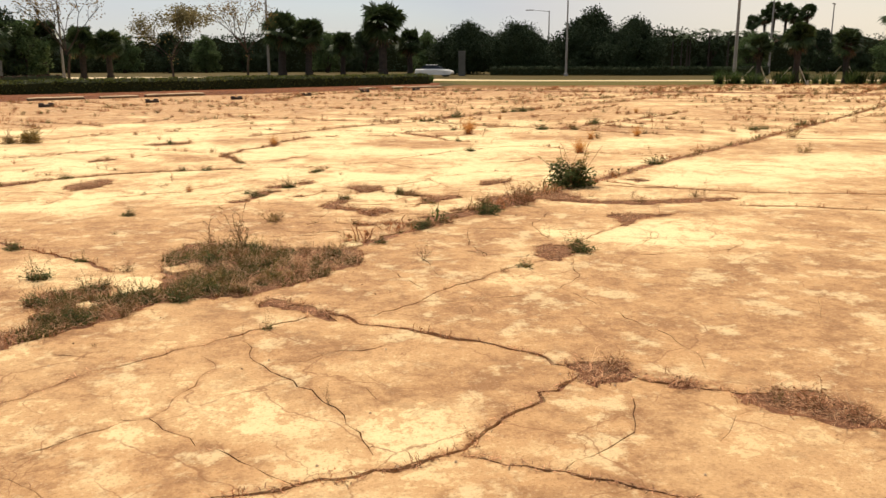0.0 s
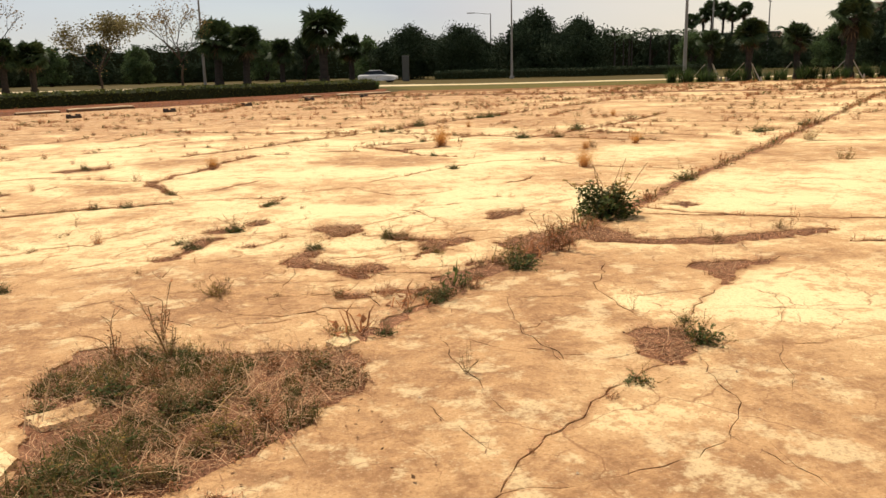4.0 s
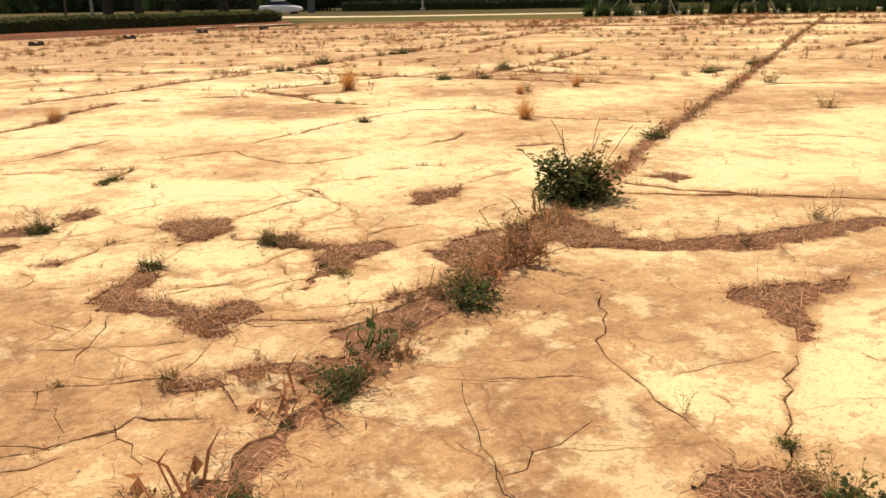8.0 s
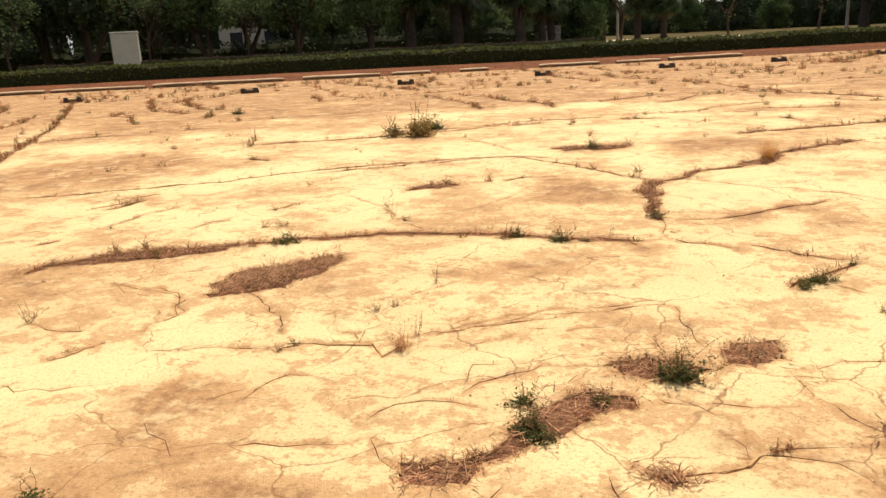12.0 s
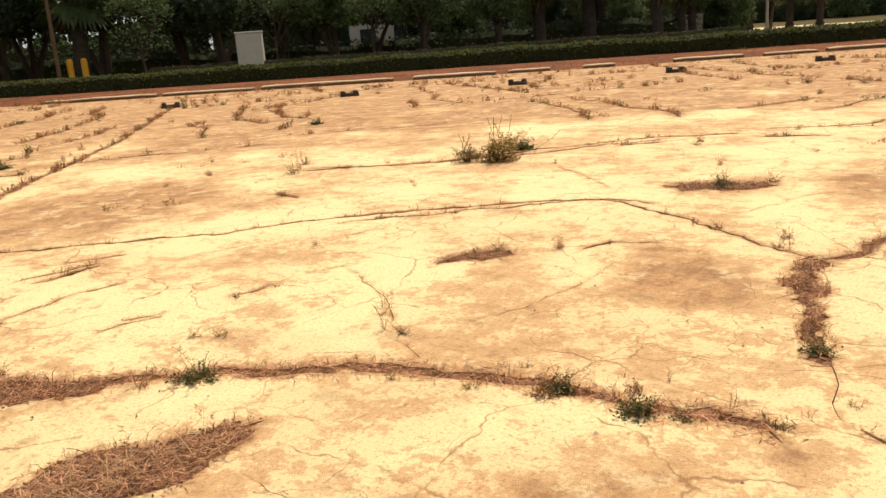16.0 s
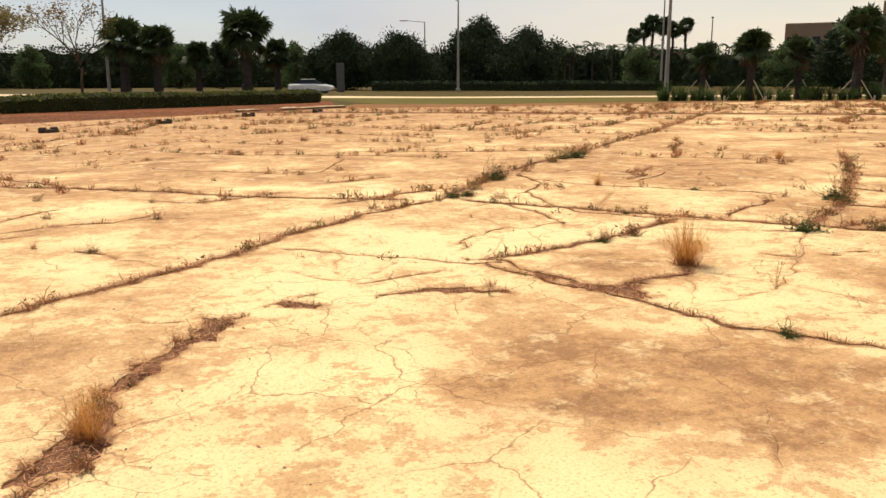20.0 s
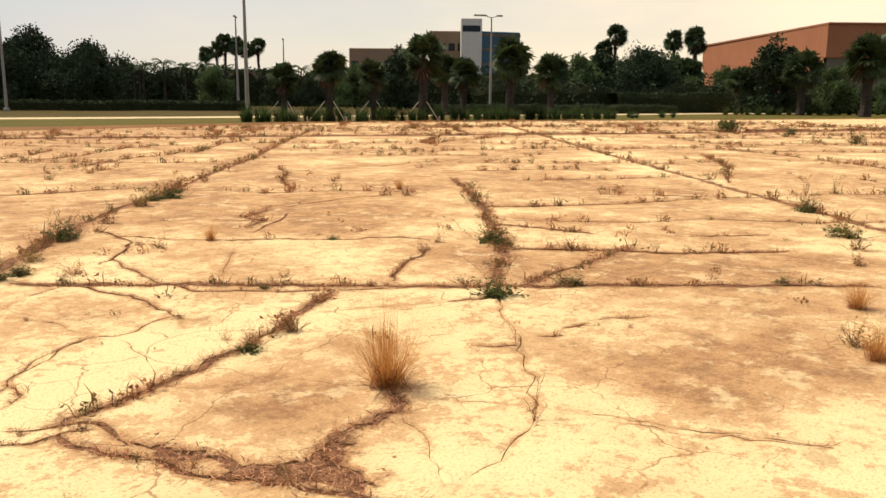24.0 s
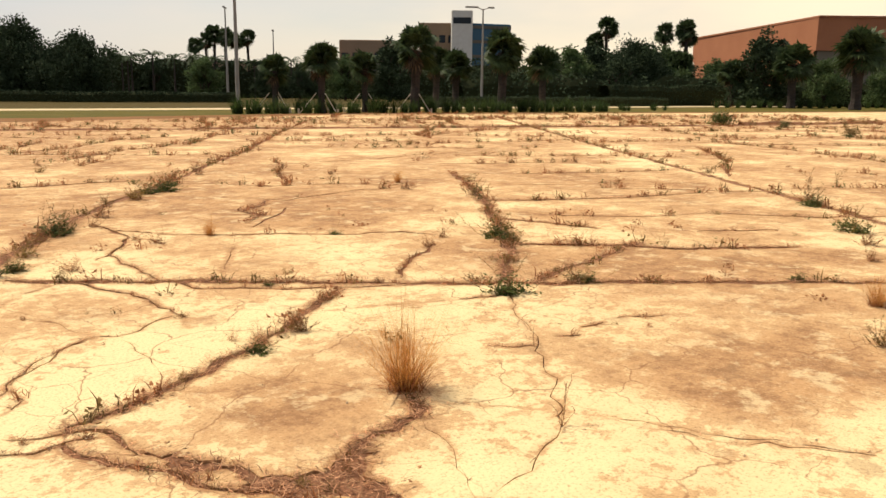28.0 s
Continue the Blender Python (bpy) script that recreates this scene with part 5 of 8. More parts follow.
def green_weed(seed, stems=20, leaves=12, size=0.085, name="green_weed", label="low leafy green weed growing from a joint in the concrete", mats=(GREEN, STALK), spread=1.3):
    """A close green cushion with wiry half-dry sprigs standing out of it and sprawling round it."""
    rng, twig, foliage, dry = random.Random(seed), ([], []), ([], []), ([], [])
    root = thing(name, label, "weed", "weeds in the slab")
    lean = heading(rng) * 0.14
    for k in range(stems * 2):
        foot = heading(rng) * rng.uniform(0, 0.34) + lean * rng.random()
        way = (heading(rng) * rng.uniform(0.1, spread) + UP * rng.uniform(0.5, 1.0)).normalized()
        p, length = foot, rng.uniform(0.2, 0.62)
        tube(twig, foot, foot + way * length * 0.8, 0.006, 0.004, 3)
        for n in range(leaves):
            p = p + way * length / leaves
            leaf(foliage, p + heading(rng) * 0.03, heading(rng, rng.uniform(-0.1, 0.9)), size * rng.uniform(0.6, 1.4), size * rng.uniform(0.5, 0.95), rng)
            way = (way + heading(rng) * 0.16 - UP * 0.05).normalized()
    for k in range(9 + seed % 4):
        tall = rng.random() < 0.6
        way = (heading(rng) * (rng.uniform(0.1, 0.7) if tall else rng.uniform(1.0, 3.0)) + UP).normalized()
        sprig(twig, dry, rng, heading(rng) * rng.uniform(0, 0.4), way, rng.uniform(0.6, 1.15), 9, size * 0.75)
    part("stalk", twig, mats[1], root)
    part("foliage", foliage, mats[0], root)
    part("dry_sprig", dry, OLIVE if seed % 2 else YELLOW_LEAF, root, "half-dry olive sprigs")
    return root


def golden_tuft(seed, count=300, name="grass_tuft", label="dry golden bunch grass standing in a crack", mat=GOLD):
    """Wiry blades that fan out from a dark matted foot."""
    rng, blades, base = random.Random(seed), ([], []), ([], [])
    root = thing(name, label, "grass tuft", "dry grass tufts")
    side = heading(rng) * 0.12
    for k in range(count):
        way = heading(rng) * (rng.random() ** 0.8) * 1.0 + UP + side
        at, long = heading(rng) * rng.uniform(0, 0.14), rng.uniform(0.45, 1.2) * (1.0 - 0.2 * rng.random())
        blade(blades, at, way, long, rng.uniform(0.003, 0.006), rng.uniform(-0.1, 0.75), rng)
        for n in range(3):
            root_at = at + way.normalized() * long * rng.uniform(0.35, 0.9)
            tip = root_at + (heading(rng) * rng.uniform(0.3, 1.0) + UP * 0.7) * rng.uniform(0.06, 0.18)
            tri(blades, root_at, root_at + Vector((0.005, 0.003, 0)), tip)
    for k in range(min(190, count)):
        blade(base, heading(rng) * rng.uniform(0, 0.2), heading(rng) + UP * rng.uniform(0.1, 2.4), rng.uniform(0.12, 0.5), 0.011, rng.uniform(0.2, 1.0), rng)
    part("grass_head", blades, mat, root)
    part("dead_base", base, RUST, root, "dead brown base")
    return root


def twiggy_weed(seed, stems=6, label="thin leggy weed with few leaves in a crack"):
    rng, twig, foliage = random.Random(seed), ([], []), ([], [])
    root = thing("leggy_weed", label, "weed", "weeds in the slab")
    for k in range(stems):
        p, way, length = Vector((0, 0, 0)), (heading(rng) * rng.uniform(0.1, 0.7) + UP).normalized(), rng.uniform(0.4, 1.0) if k else 1.0
        for n in range(7):
            q = p + way * length / 7
            tube(twig, p, q, 0.007, 0.005, 3)
            if rng.random() < 0.75:
                leaf(foliage, q, heading(rng, rng.uniform(-0.2, 0.5)), rng.uniform(0.05, 0.12), rng.uniform(0.025, 0.05), rng)
            if n > 2 and rng.random() < 0.4:
                tip = q + (heading(rng) + UP * 0.6) * rng.uniform(0.08, 0.18)
                tube(twig, q, tip, 0.007, 0.004, 3)
                leaf(foliage, tip, heading(rng, 0.2), 0.06, 0.03, rng)
            way = (way + heading(rng) * 0.16).normalized()
            p = q
    for k in range(8):
        leaf(foliage, heading(rng) * 0.05, heading(rng, 0.3), rng.uniform(0.05, 0.11), 0.03, rng)
    part("stalk", twig, STALK, root)
    part("foliage", foliage, OLIVE if seed % 2 else RUST, root)
    return root


def brown_weed(seed):
    """A wiry withered weed: many thin forked stems with tiny dead leaves, and a mat of bleached blades."""
    rng, twig, foliage, dead = random.Random(seed), ([], []), ([], []), ([], [])
    root = thing("dry_weed", "withered brown weed in a soil-filled joint", "weed", "weeds in the slab")
    for k in range(24):
        way = (heading(rng) * rng.uniform(0.1, 1.5) + UP).normalized()
        sprig(twig, foliage, rng, heading(rng) * rng.uniform(0, 0.3), way, rng.uniform(0.3, 1.0) * (1.0 if k < 9 else 0.65), 7, 0.075, 0.006)
    for k in range(46):
        blade(dead, heading(rng) * rng.uniform(0, 0.45), heading(rng) + UP * rng.uniform(0.02, 0.7), rng.uniform(0.25, 0.8), 0.012, rng.uniform(0.3, 1.2), rng)
    part("stalk", twig, STALK, root)
    part("foliage", foliage, (RUST, OLIVE, RUST, YELLOW_LEAF)[seed % 4], root)
    part("dead_grass", dead, STRAW, root, "bleached dead blades")
    return root


MAKES = {
    "green": [green_weed(20 + k, 16 + 3 * k) for k in range(4)],
    "golden": [golden_tuft(40 + k, 250 + 40 * k) for k in range(3)],
    "wisp": [golden_tuft(50 + k, 60 + 12 * k, "grass_wisp", "thin wispy tuft of dry grass in a crack", (GOLD, RUST, STRAW)[k]) for k in range(3)],
    "twig": [twiggy_weed(60 + k, 5 + k) for k in range(4)],
    "brown": [brown_weed(80 + k) for k in range(6)],
}
for row, family in enumerate(MAKES.values()):
    for k, one in enumerate(family):
        one.matrix_basis = Matrix.Translation((-6 + 1.4 * k, -8.5 - row, 0)) @ Matrix.Scale(0.22, 4)
planting = random.Random(12)


def weeds(make, *spots):
    """Weeds of one make: x, y and height of each."""
    for x, y, h in spots:
        one = planting.choice(MAKES["wisp" if make == "golden" and h < 0.24 else make])
        size = h * planting.uniform(0.95, 1.15) / (0.85 if make == "green" else 1.0)
        m = Matrix.Translation((x, y, lift(x, y) - 0.015)) @ Matrix.Rotation(planting.uniform(0, 6.28), 4, "Z")
        wide = planting.uniform(0.95, 1.25) if make in ("green", "brown") else (planting.uniform(0.95, 1.15) if make == "golden" else planting.uniform(0.85, 1.05))
        copy_thing(one, m @ Matrix.Diagonal((size * wide, size * wide, size, 1)) @ Matrix.Scale(1 / 0.22, 4))


def loose_plate(*points):
    """A fragment of slab left standing in a hole."""
    ring, shape, n = [Vector((*p, 0)) for p in points], ([], []), len(points)
    rough = []
    for a, b in zip(ring, ring[1:] + ring[:1]):
        for k in range(3):
            p = a.lerp(b, k / 3)
            rough.append(p + Vector((planting.uniform(-0.015, 0.015), planting.uniform(-0.015, 0.015), lift(p.x, p.y))))
    if sum(a.x * b.y - b.x * a.y for a, b in zip(rough, rough[1:] + rough[:1])) < 0:
        rough.reverse()
    n = len(rough)
    tilt = planting.uniform(0.0, 0.02)
    shape[0].extend([p + UP * (0.008 + tilt * k / n) for k, p in enumerate(rough)] + [p - UP * 0.03 for p in rough])
    shape[1].append(tuple(range(n)))
    shape[1].extend([(k, n + k, n + (k + 1) % n, (k + 1) % n) for k in range(n)])
    tagged(part("slab_fragment", shape, CONCRETE), "loose pale fragment of broken concrete in a grassy hole", "concrete fragment", "loose slab fragments")


loose_plate((-.92, 5.83), (-.84, 6.04), (-.68, 6.01), (-.56, 5.83), (-.64, 5.65), (-.81, 5.59))
loose_plate((-.6, 6.28), (-.44, 6.33), (-.27, 6.45), (-.31, 6.22), (-.54, 6.15))
loose_plate((-1.08, 5.34), (-1.02, 5.41), (-.95, 5.34), (-1, 5.25))
loose_plate((.89, 6.85), (1.02, 6.98), (1.08, 6.84), (.96, 6.74))
weeds("green", (2.13, 9.06, 0.07), (3.02, 6.45, 0.09), (1.52, 7.34, 0.05))
weeds("green", (-0.04, 13.69, 0.11), (2.13, 9.49, 0.06), (0.18, 4.55, 0.06))
weeds("green", (0.07, 10.19, 0.11), (0.34, 10.32, 0.07), (4.44, 16.48, 0.12), (-0.11, 5.5, 0.12), (-0.81, 5.48, 0.13), (-1.45, 4.53, 0.11))
weeds("green", (3.51, 9.26, 0.16), (-1.97, 4.51, 0.13), (-1.17, 5.02, 0.12), (-1.1, 5.16, 0.13), (-0.95, 5.25, 0.09), (-0.77, 5.34, 0.1), (-0.6, 5.39, 0.12), (5.06, 19.32, 0.14), (-0.48, 5.54, 0.13))
weeds("green", (-1.55, 6.22, 0.18), (-0.43, 5.36, 0.14), (1.06, 12.05, 0.08), (0.19, 6.13, 0.14), (0.61, 6.11, 0.1), (-1.32, 6.77, 0.1), (-0.25, 6.44, 0.2), (1.3, 12.63, 0.06), (-1.99, 7.38, 0.11))
weeds("green", (-1.2, 8.92, 0.11), (0.66, 20.82, 0.11), (4.15, 14.46, 0.15))
weeds("green", (-4.82, 18.59, 0.13), (-4.57, 19.27, 0.27), (12.18, 17.5, 0.29))
weeds("green", (9.77, 27.09, 0.23), (35.74, 22.31, 0.28), (40.2, 26.1, 0.27), (47.23, 31.04, 0.4), (48.8, 31.87, 0.53))
weeds("golden", (1.55, 8.54, 0.07), (1.4, 8.63, 0.05), (1.36, 8.35, 0.09), (1.51, 8.67, 0.05), (1.43, 8.5, 0.1), (0.59, 16.86, 0.21), (0.66, 17.08, 0.16), (-1.8, 4.4, 0.13), (5.15, 18.27, 0.46), (-1.67, 4.5, 0.11))
weeds("golden", (-2.2, 4.24, 0.18), (-2.13, 4.37, 0.19), (-2.06, 4.58, 0.1), (-2.3, 4.52, 0.16), (0.61, 16.56, 0.25), (0.57, 16.6, 0.23), (-2.91, 10.38, 0.1), (1.07, 17.8, 0.14), (5.13, 19.41, 0.21), (3.35, 18.26, 0.13))
weeds("golden", (-3.71, 14.43, 0.13), (7.36, 16.26, 0.32), (5.1, 19.63, 0.14), (8.65, 16.64, 0.29), (2.14, 9.28, 0.07), (0.16, 21.16, 0.17), (-1.79, 18.46, 0.17))
weeds("golden", (-4.44, 16.75, 0.1), (-2.49, 20.14, 0.22), (-7.57, 16.07, 0.14), (-5.75, 18.02, 0.13), (6.18, 14.03, 0.22), (13.21, 26.81, 0.2), (12.58, 24.68, 0.25))
weeds("twig", (1.53, 7.97, 0.08), (-0.69, 10.78, 0.14), (-0.53, 13.13, 0.08), (-0.72, 13.1, 0.05), (-0.21, 10.11, 0.05), (-1.38, 10.6, 0.05))
weeds("twig", (0.02, 4.44, 0.09), (0.43, 3.31, 0.12), (0.42, 8.6, 0.09), (0.17, 4.63, 0.12), (1.9, 9.04, 0.09), (3.05, 7.11, 0.06), (1.86, 9.42, 0.11), (-0.5, 15.39, 0.16), (-0.23, 9.04, 0.07))
weeds("twig", (-2.86, 10.3, 0.15), (3.24, 18.05, 0.16), (-2.07, 13.15, 0.17), (2.61, 16.08, 0.05), (-1.95, 5.18, 0.11), (-0.84, 5.56, 0.16), (5.55, 19.15, 0.05))
weeds("twig", (-2.16, 5.29, 0.18), (-3.6, 14.67, 0.08), (0, 6.28, 0.28), (-0.17, 6.43, 0.24), (1.17, 17.82, 0.13), (1.36, 17.96, 0.11), (1.62, 13.03, 0.1), (0.02, 6.91, 0.37))
weeds("twig", (-2.06, 9.17, 0.1), (-6.69, 17.43, 0.24), (17.14, 18.76, 0.32))
weeds("brown", (0.8, 2.62, 0.06), (-1.24, 10.38, 0.08), (-1.21, 10.48, 0.07), (1.02, 2.79, 0.07), (1.75, 9.26, 0.05), (-1.15, 13.01, 0.06), (2.35, 8.44, 0.05), (-1.27, 12.98, 0.05))
weeds("brown", (2.55, 8.44, 0.05), (-0.26, 9.15, 0.08), (1.86, 8.77, 0.05), (2.39, 8.35, 0.11), (1.06, 8.96, 0.05), (2.56, 8.32, 0.12))
weeds("brown", (4.1, 17.78, 0.07), (-0.26, 14.83, 0.09), (-0.83, 4.47, 0.05), (0.55, 10.78, 0.07), (4.08, 17.89, 0.07), (1.93, 7.67, 0.07))
weeds("brown", (-0.09, 9.62, 0.05), (1.17, 9.16, 0.05), (0.72, 9.85, 0.05), (2.86, 8.72, 0.06), (4.27, 17.85, 0.1), (-0.1, 13.97, 0.12), (0.17, 13.17, 0.06), (-0.61, 12.98, 0.1), (-0.33, 14.98, 0.07), (2.1, 9.77, 0.1))
weeds("brown", (0.58, 4.77, 0.09), (-1.95, 13.14, 0.09), (1.76, 9.91, 0.07), (1.35, 10.07, 0.05), (2.38, 9.17, 0.05), (0.4, 16.37, 0.08), (2.89, 9, 0.06), (3.02, 8.93, 0.07), (-1.5, 12.78, 0.07))
weeds("brown", (1.46, 10.16, 0.07), (4.62, 17.95, 0.05), (2.61, 9.24, 0.05), (-0.19, 14.34, 0.08), (0.33, 5.12, 0.08), (0.57, 16.67, 0.11), (4.96, 18.06, 0.07), (-0.28, 14.63, 0.12))
weeds("brown", (4.6, 16.23, 0.09), (0.64, 16.95, 0.12), (0.95, 9.64, 0.05), (-2.27, 10.04, 0.05), (-1.56, 4.43, 0.07), (-1.03, 5.45, 0.11), (2.83, 2.59, 0.11))
weeds("brown", (2.71, 2.71, 0.15), (2.59, 2.81, 0.12), (-2.31, 3.99, 0.14), (0.89, 11.03, 0.08), (1.98, 3.43, 0.13), (-1.48, 4.81, 0.11), (-1.29, 4.89, 0.13), (0.6, 16.27, 0.13), (-3.46, 11.83, 0.13), (4.48, 19.28, 0.08), (0.58, 5.97, 0.13))
weeds("brown", (-1.89, 4.42, 0.11), (-0.9, 5.15, 0.13), (-2.31, 4.44, 0.1), (-0.58, 15.42, 0.09))
weeds("brown", (-0.73, 5.16, 0.09), (0.35, 6.45, 0.16), (0.74, 6.42, 0.14), (2.08, 9.54, 0.13), (2.08, 18.53, 0.06), (-1.27, 5.58, 0.13), (-0.29, 6.6, 0.18))
weeds("brown", (0.44, 5.86, 0.1), (3.25, 9.31, 0.09), (-2.08, 5.19, 0.15), (-0.19, 5.66, 0.11), (-2.83, 12.71, 0.11), (4.21, 8.91, 0.07), (-1.1, 5.6, 0.12))
weeds("brown", (-2.97, 12.63, 0.1), (0.27, 5.75, 0.19), (0.87, 17.31, 0.06), (1.98, 12.12, 0.05), (-3.22, 13.5, 0.06), (0.23, 6.26, 0.18), (-4.31, 12.29, 0.07))
weeds("brown", (7.58, 16.42, 0.24), (-0.89, 6.33, 0.12), (0.04, 6.06, 0.24), (-0.58, 15.67, 0.12), (-0.05, 6.58, 0.21), (-2.42, 14.59, 0.07), (4.26, 17.7, 0.05), (6.13, 19.9, 0.13), (-1.86, 6.07, 0.17), (-2.71, 5.72, 0.11))
weeds("brown", (3.87, 18.23, 0.05), (-3.28, 15.71, 0.07), (0.41, 19.16, 0.07), (-3.84, 15.39, 0.08), (0.8, 17.18, 0.09), (-1.21, 7.91, 0.07))
weeds("brown", (1.22, 19.86, 0.06), (6.1, 21.13, 0.1), (6.62, 20.81, 0.1), (5.5, 22.25, 0.16), (2.73, 21.07, 0.13), (-0.27, 18.49, 0.08), (-4.61, 16.95, 0.08), (3.72, 22.13, 0.2), (4.18, 22.24, 0.15))
weeds("brown", (-3.61, 18.37, 0.09), (-5.59, 15.99, 0.12), (10.5, 17.02, 0.18), (6.7, 22.82, 0.18), (5.27, 22.01, 0.15), (6.65, 23.14, 0.12), (-2.45, 19.84, 0.12), (-1.6, 21.32, 0.11), (5.92, 14.93, 0.13))
weeds("brown", (-3.32, 20.59, 0.09), (1.35, 23.63, 0.11), (-6.92, 17.77, 0.19), (8.39, 20.68, 0.15), (-7.66, 16.82, 0.12), (0.03, 24.45, 0.16), (1.22, 24.8, 0.15), (9.99, 12.63, 0.29))
weeds("brown", (2.38, 25.66, 0.11), (7.85, 25.67, 0.23), (7.26, 24.86, 0.28), (13.58, 23.93, 0.25), (14.94, 21.8, 0.1), (10.41, 27.91, 0.21), (-11.76, 17.38, 0.16), (-13.57, 15.64, 0.17), (5.1, 28.38, 0.2), (-12.99, 17.47, 0.14), (1.31, 22.35, 0.21), (-1.72, 28.43, 0.23))
weeds("brown", (-12.89, 18.42, 0.23), (0.22, 22.84, 0.17), (-2.86, 28.86, 0.3), (9.98, 31.75, 0.17), (9.38, 30.53, 0.25), (18.43, 24.46, 0.26), (11.65, 32.83, 0.19), (11.82, 15.53, 0.34), (11.13, 31.96, 0.17), (0.06, 32.15, 0.2), (-2.18, 26.24, 0.2))
weeds("brown", (8.83, 33.7, 0.22), (22.53, 25.15, 0.22), (23.51, 23.96, 0.19), (21.96, 27.62, 0.19), (16.95, 33.7, 0.23), (23.18, 26.14, 0.23), (20.61, 30.41, 0.2), (-14.69, 29.32, 0.23), (14.71, 18.6, 0.33), (15.8, 32.11, 0.17))

weeds("brown", (0.36, 8.3, 0.16), (0.74, 8.06, 0.07), (3.33, 8.9, 0.24), (2.09, 9.65, 0.09), (1.6, 9.02, 0.04), (2.68, 8.59, 0.08), (0.04, 9.75, 0.07), (2.01, 10.42, 0.04), (-3.48, 10.93, 0.05), (-3.79, 11.26, 0.09), (-3.21, 11.67, 0.14), (-3.34, 11.61, 0.09))
weeds("brown", (-2.67, 12.06, 0.1), (-1.64, 12.64, 0.07), (-1.27, 12.73, 0.08), (-0.97, 12.78, 0.14), (-1.89, 11.45, 0.06), (-2.12, 11.37, 0.06), (-1.07, 11.05, 0.08), (-1.01, 11.15, 0.09), (-6.52, 17.12, 0.19), (-1.64, 15.18, 0.06), (-1.07, 15.79, 0.1), (-1.11, 17.69, 0.16))
weeds("brown", (-3.29, 13.23, 0.08), (-3.09, 14.02, 0.04), (-4.41, 11.76, 0.05), (-4.98, 13.17, 0.1), (2.12, 7.72, 0.15), (3.17, 8.59, 0.36), (3.38, 8.75, 0.2), (5.46, 8.58, 0.19), (4.61, 8.35, 0.14), (2.91, 6.25, 0.13), (2.03, 5.56, 0.08), (1.46, 5.17, 0.05))
weeds("brown", (0.33, 8.2, 0.2), (2.21, 8.85, 0.11), (1.14, 7.82, 0.1), (5.51, 23.13, 0.28), (6.01, 23.87, 0.23), (6.81, 24.23, 0.2), (8.42, 25.93, 0.33), (11.15, 28.22, 0.26), (3.36, 21.62, 0.08), (5.5, 19.46, 0.2), (4.88, 15.8, 0.05), (5.81, 23.62, 0.22))
weeds("brown", (6.59, 24.27, 0.19), (8.48, 26, 0.27), (9.38, 26.74, 0.24), (11.54, 28.87, 0.26), (5.5, 19.45, 0.17), (6.85, 19.99, 0.12), (7.37, 19.4, 0.14), (8.87, 20.88, 0.17), (12.04, 22.74, 0.31), (11.93, 23.98, 0.23), (9.4, 19.53, 0.22), (7.89, 18.77, 0.2))
weeds("brown", (8.35, 18.28, 0.12), (8.69, 17.9, 0.1), (9.37, 17.08, 0.09), (11.42, 17.21, 0.25), (17.97, 21.25, 0.27), (5.98, 18.32, 0.03), (6.54, 18.04, 0.04), (6.83, 18.01, 0.05), (12.79, 26.49, 0.21), (4.86, 20.89, 0.05), (4.51, 21.08, 0.06), (5.21, 20.32, 0.08))
weeds("brown", (4.55, 20.16, 0.05), (3.78, 18.97, 0.08), (3.56, 19.12, 0.07), (12.53, 19.18, 0.12))
weeds("twig", (0.98, 8.01, 0.08), (3.35, 9.04, 0.21), (1.25, 8.84, 0.08), (2.09, 8.41, 0.08), (4.04, 8.97, 0.09), (-2.18, 12.42, 0.05), (-0.22, 12.94, 0.11), (-0.09, 12.93, 0.05), (0.05, 13.01, 0.06), (-2.18, 11.63, 0.1), (-1.95, 11.83, 0.08), (-1.9, 12.02, 0.09))
weeds("twig", (-2.04, 11.19, 0.06), (-2.12, 10.97, 0.07), (-0.98, 11.63, 0.16), (-1.27, 15.86, 0.12), (-2.23, 13.36, 0.15), (-0.26, 6.98, 0.33), (-0.02, 7.3, 0.36), (5.55, 8.53, 0.22), (4.65, 8.66, 0.12), (2.86, 6.78, 0.12), (1.51, 6.14, 0.18), (0.68, 7.48, 0.07))
weeds("twig", (4.96, 15.75, 0.13), (9.89, 18.8, 0.21), (16.34, 19.01, 0.41), (6.21, 18.12, 0.13), (5.24, 17.38, 0.23), (10, 18.55, 0.11))
weeds("green", (1.16, 7.92, 0.08), (1.8, 7.57, 0.16), (2.08, 7.84, 0.08), (2.26, 8.01, 0.07), (2.71, 8.33, 0.21), (3.01, 8.63, 0.08), (2.17, 8.92, 0.09), (1.95, 9.64, 0.12), (1.24, 9.45, 0.07), (0.61, 10.62, 0.16), (0.23, 9.95, 0.1), (1.71, 7.69, 0.09))
weeds("green", (-2.49, 12.25, 0.15), (-0.91, 12.87, 0.11), (-0.53, 12.78, 0.11), (-0.37, 12.81, 0.08), (-12.13, 16.54, 0.25), (-10.56, 22.05, 0.21), (-0.56, 6.38, 0.11), (2.64, 8.16, 0.22), (1.27, 6.92, 0.12), (1.76, 7.46, 0.13), (6.57, 11.81, 0.24), (2.9, 6.1, 0.19))
weeds("green", (2.25, 5.68, 0.11), (0.16, 10.01, 0.13), (0.6, 10.64, 0.14), (4.97, 22.53, 0.22), (6.3, 23.99, 0.28), (9.31, 26.51, 0.3), (6.36, 24.13, 0.28), (5.17, 22.6, 0.18), (8.94, 26.37, 0.23), (6.21, 20.59, 0.09), (8.25, 21.87, 0.11), (7.25, 19.01, 0.26))
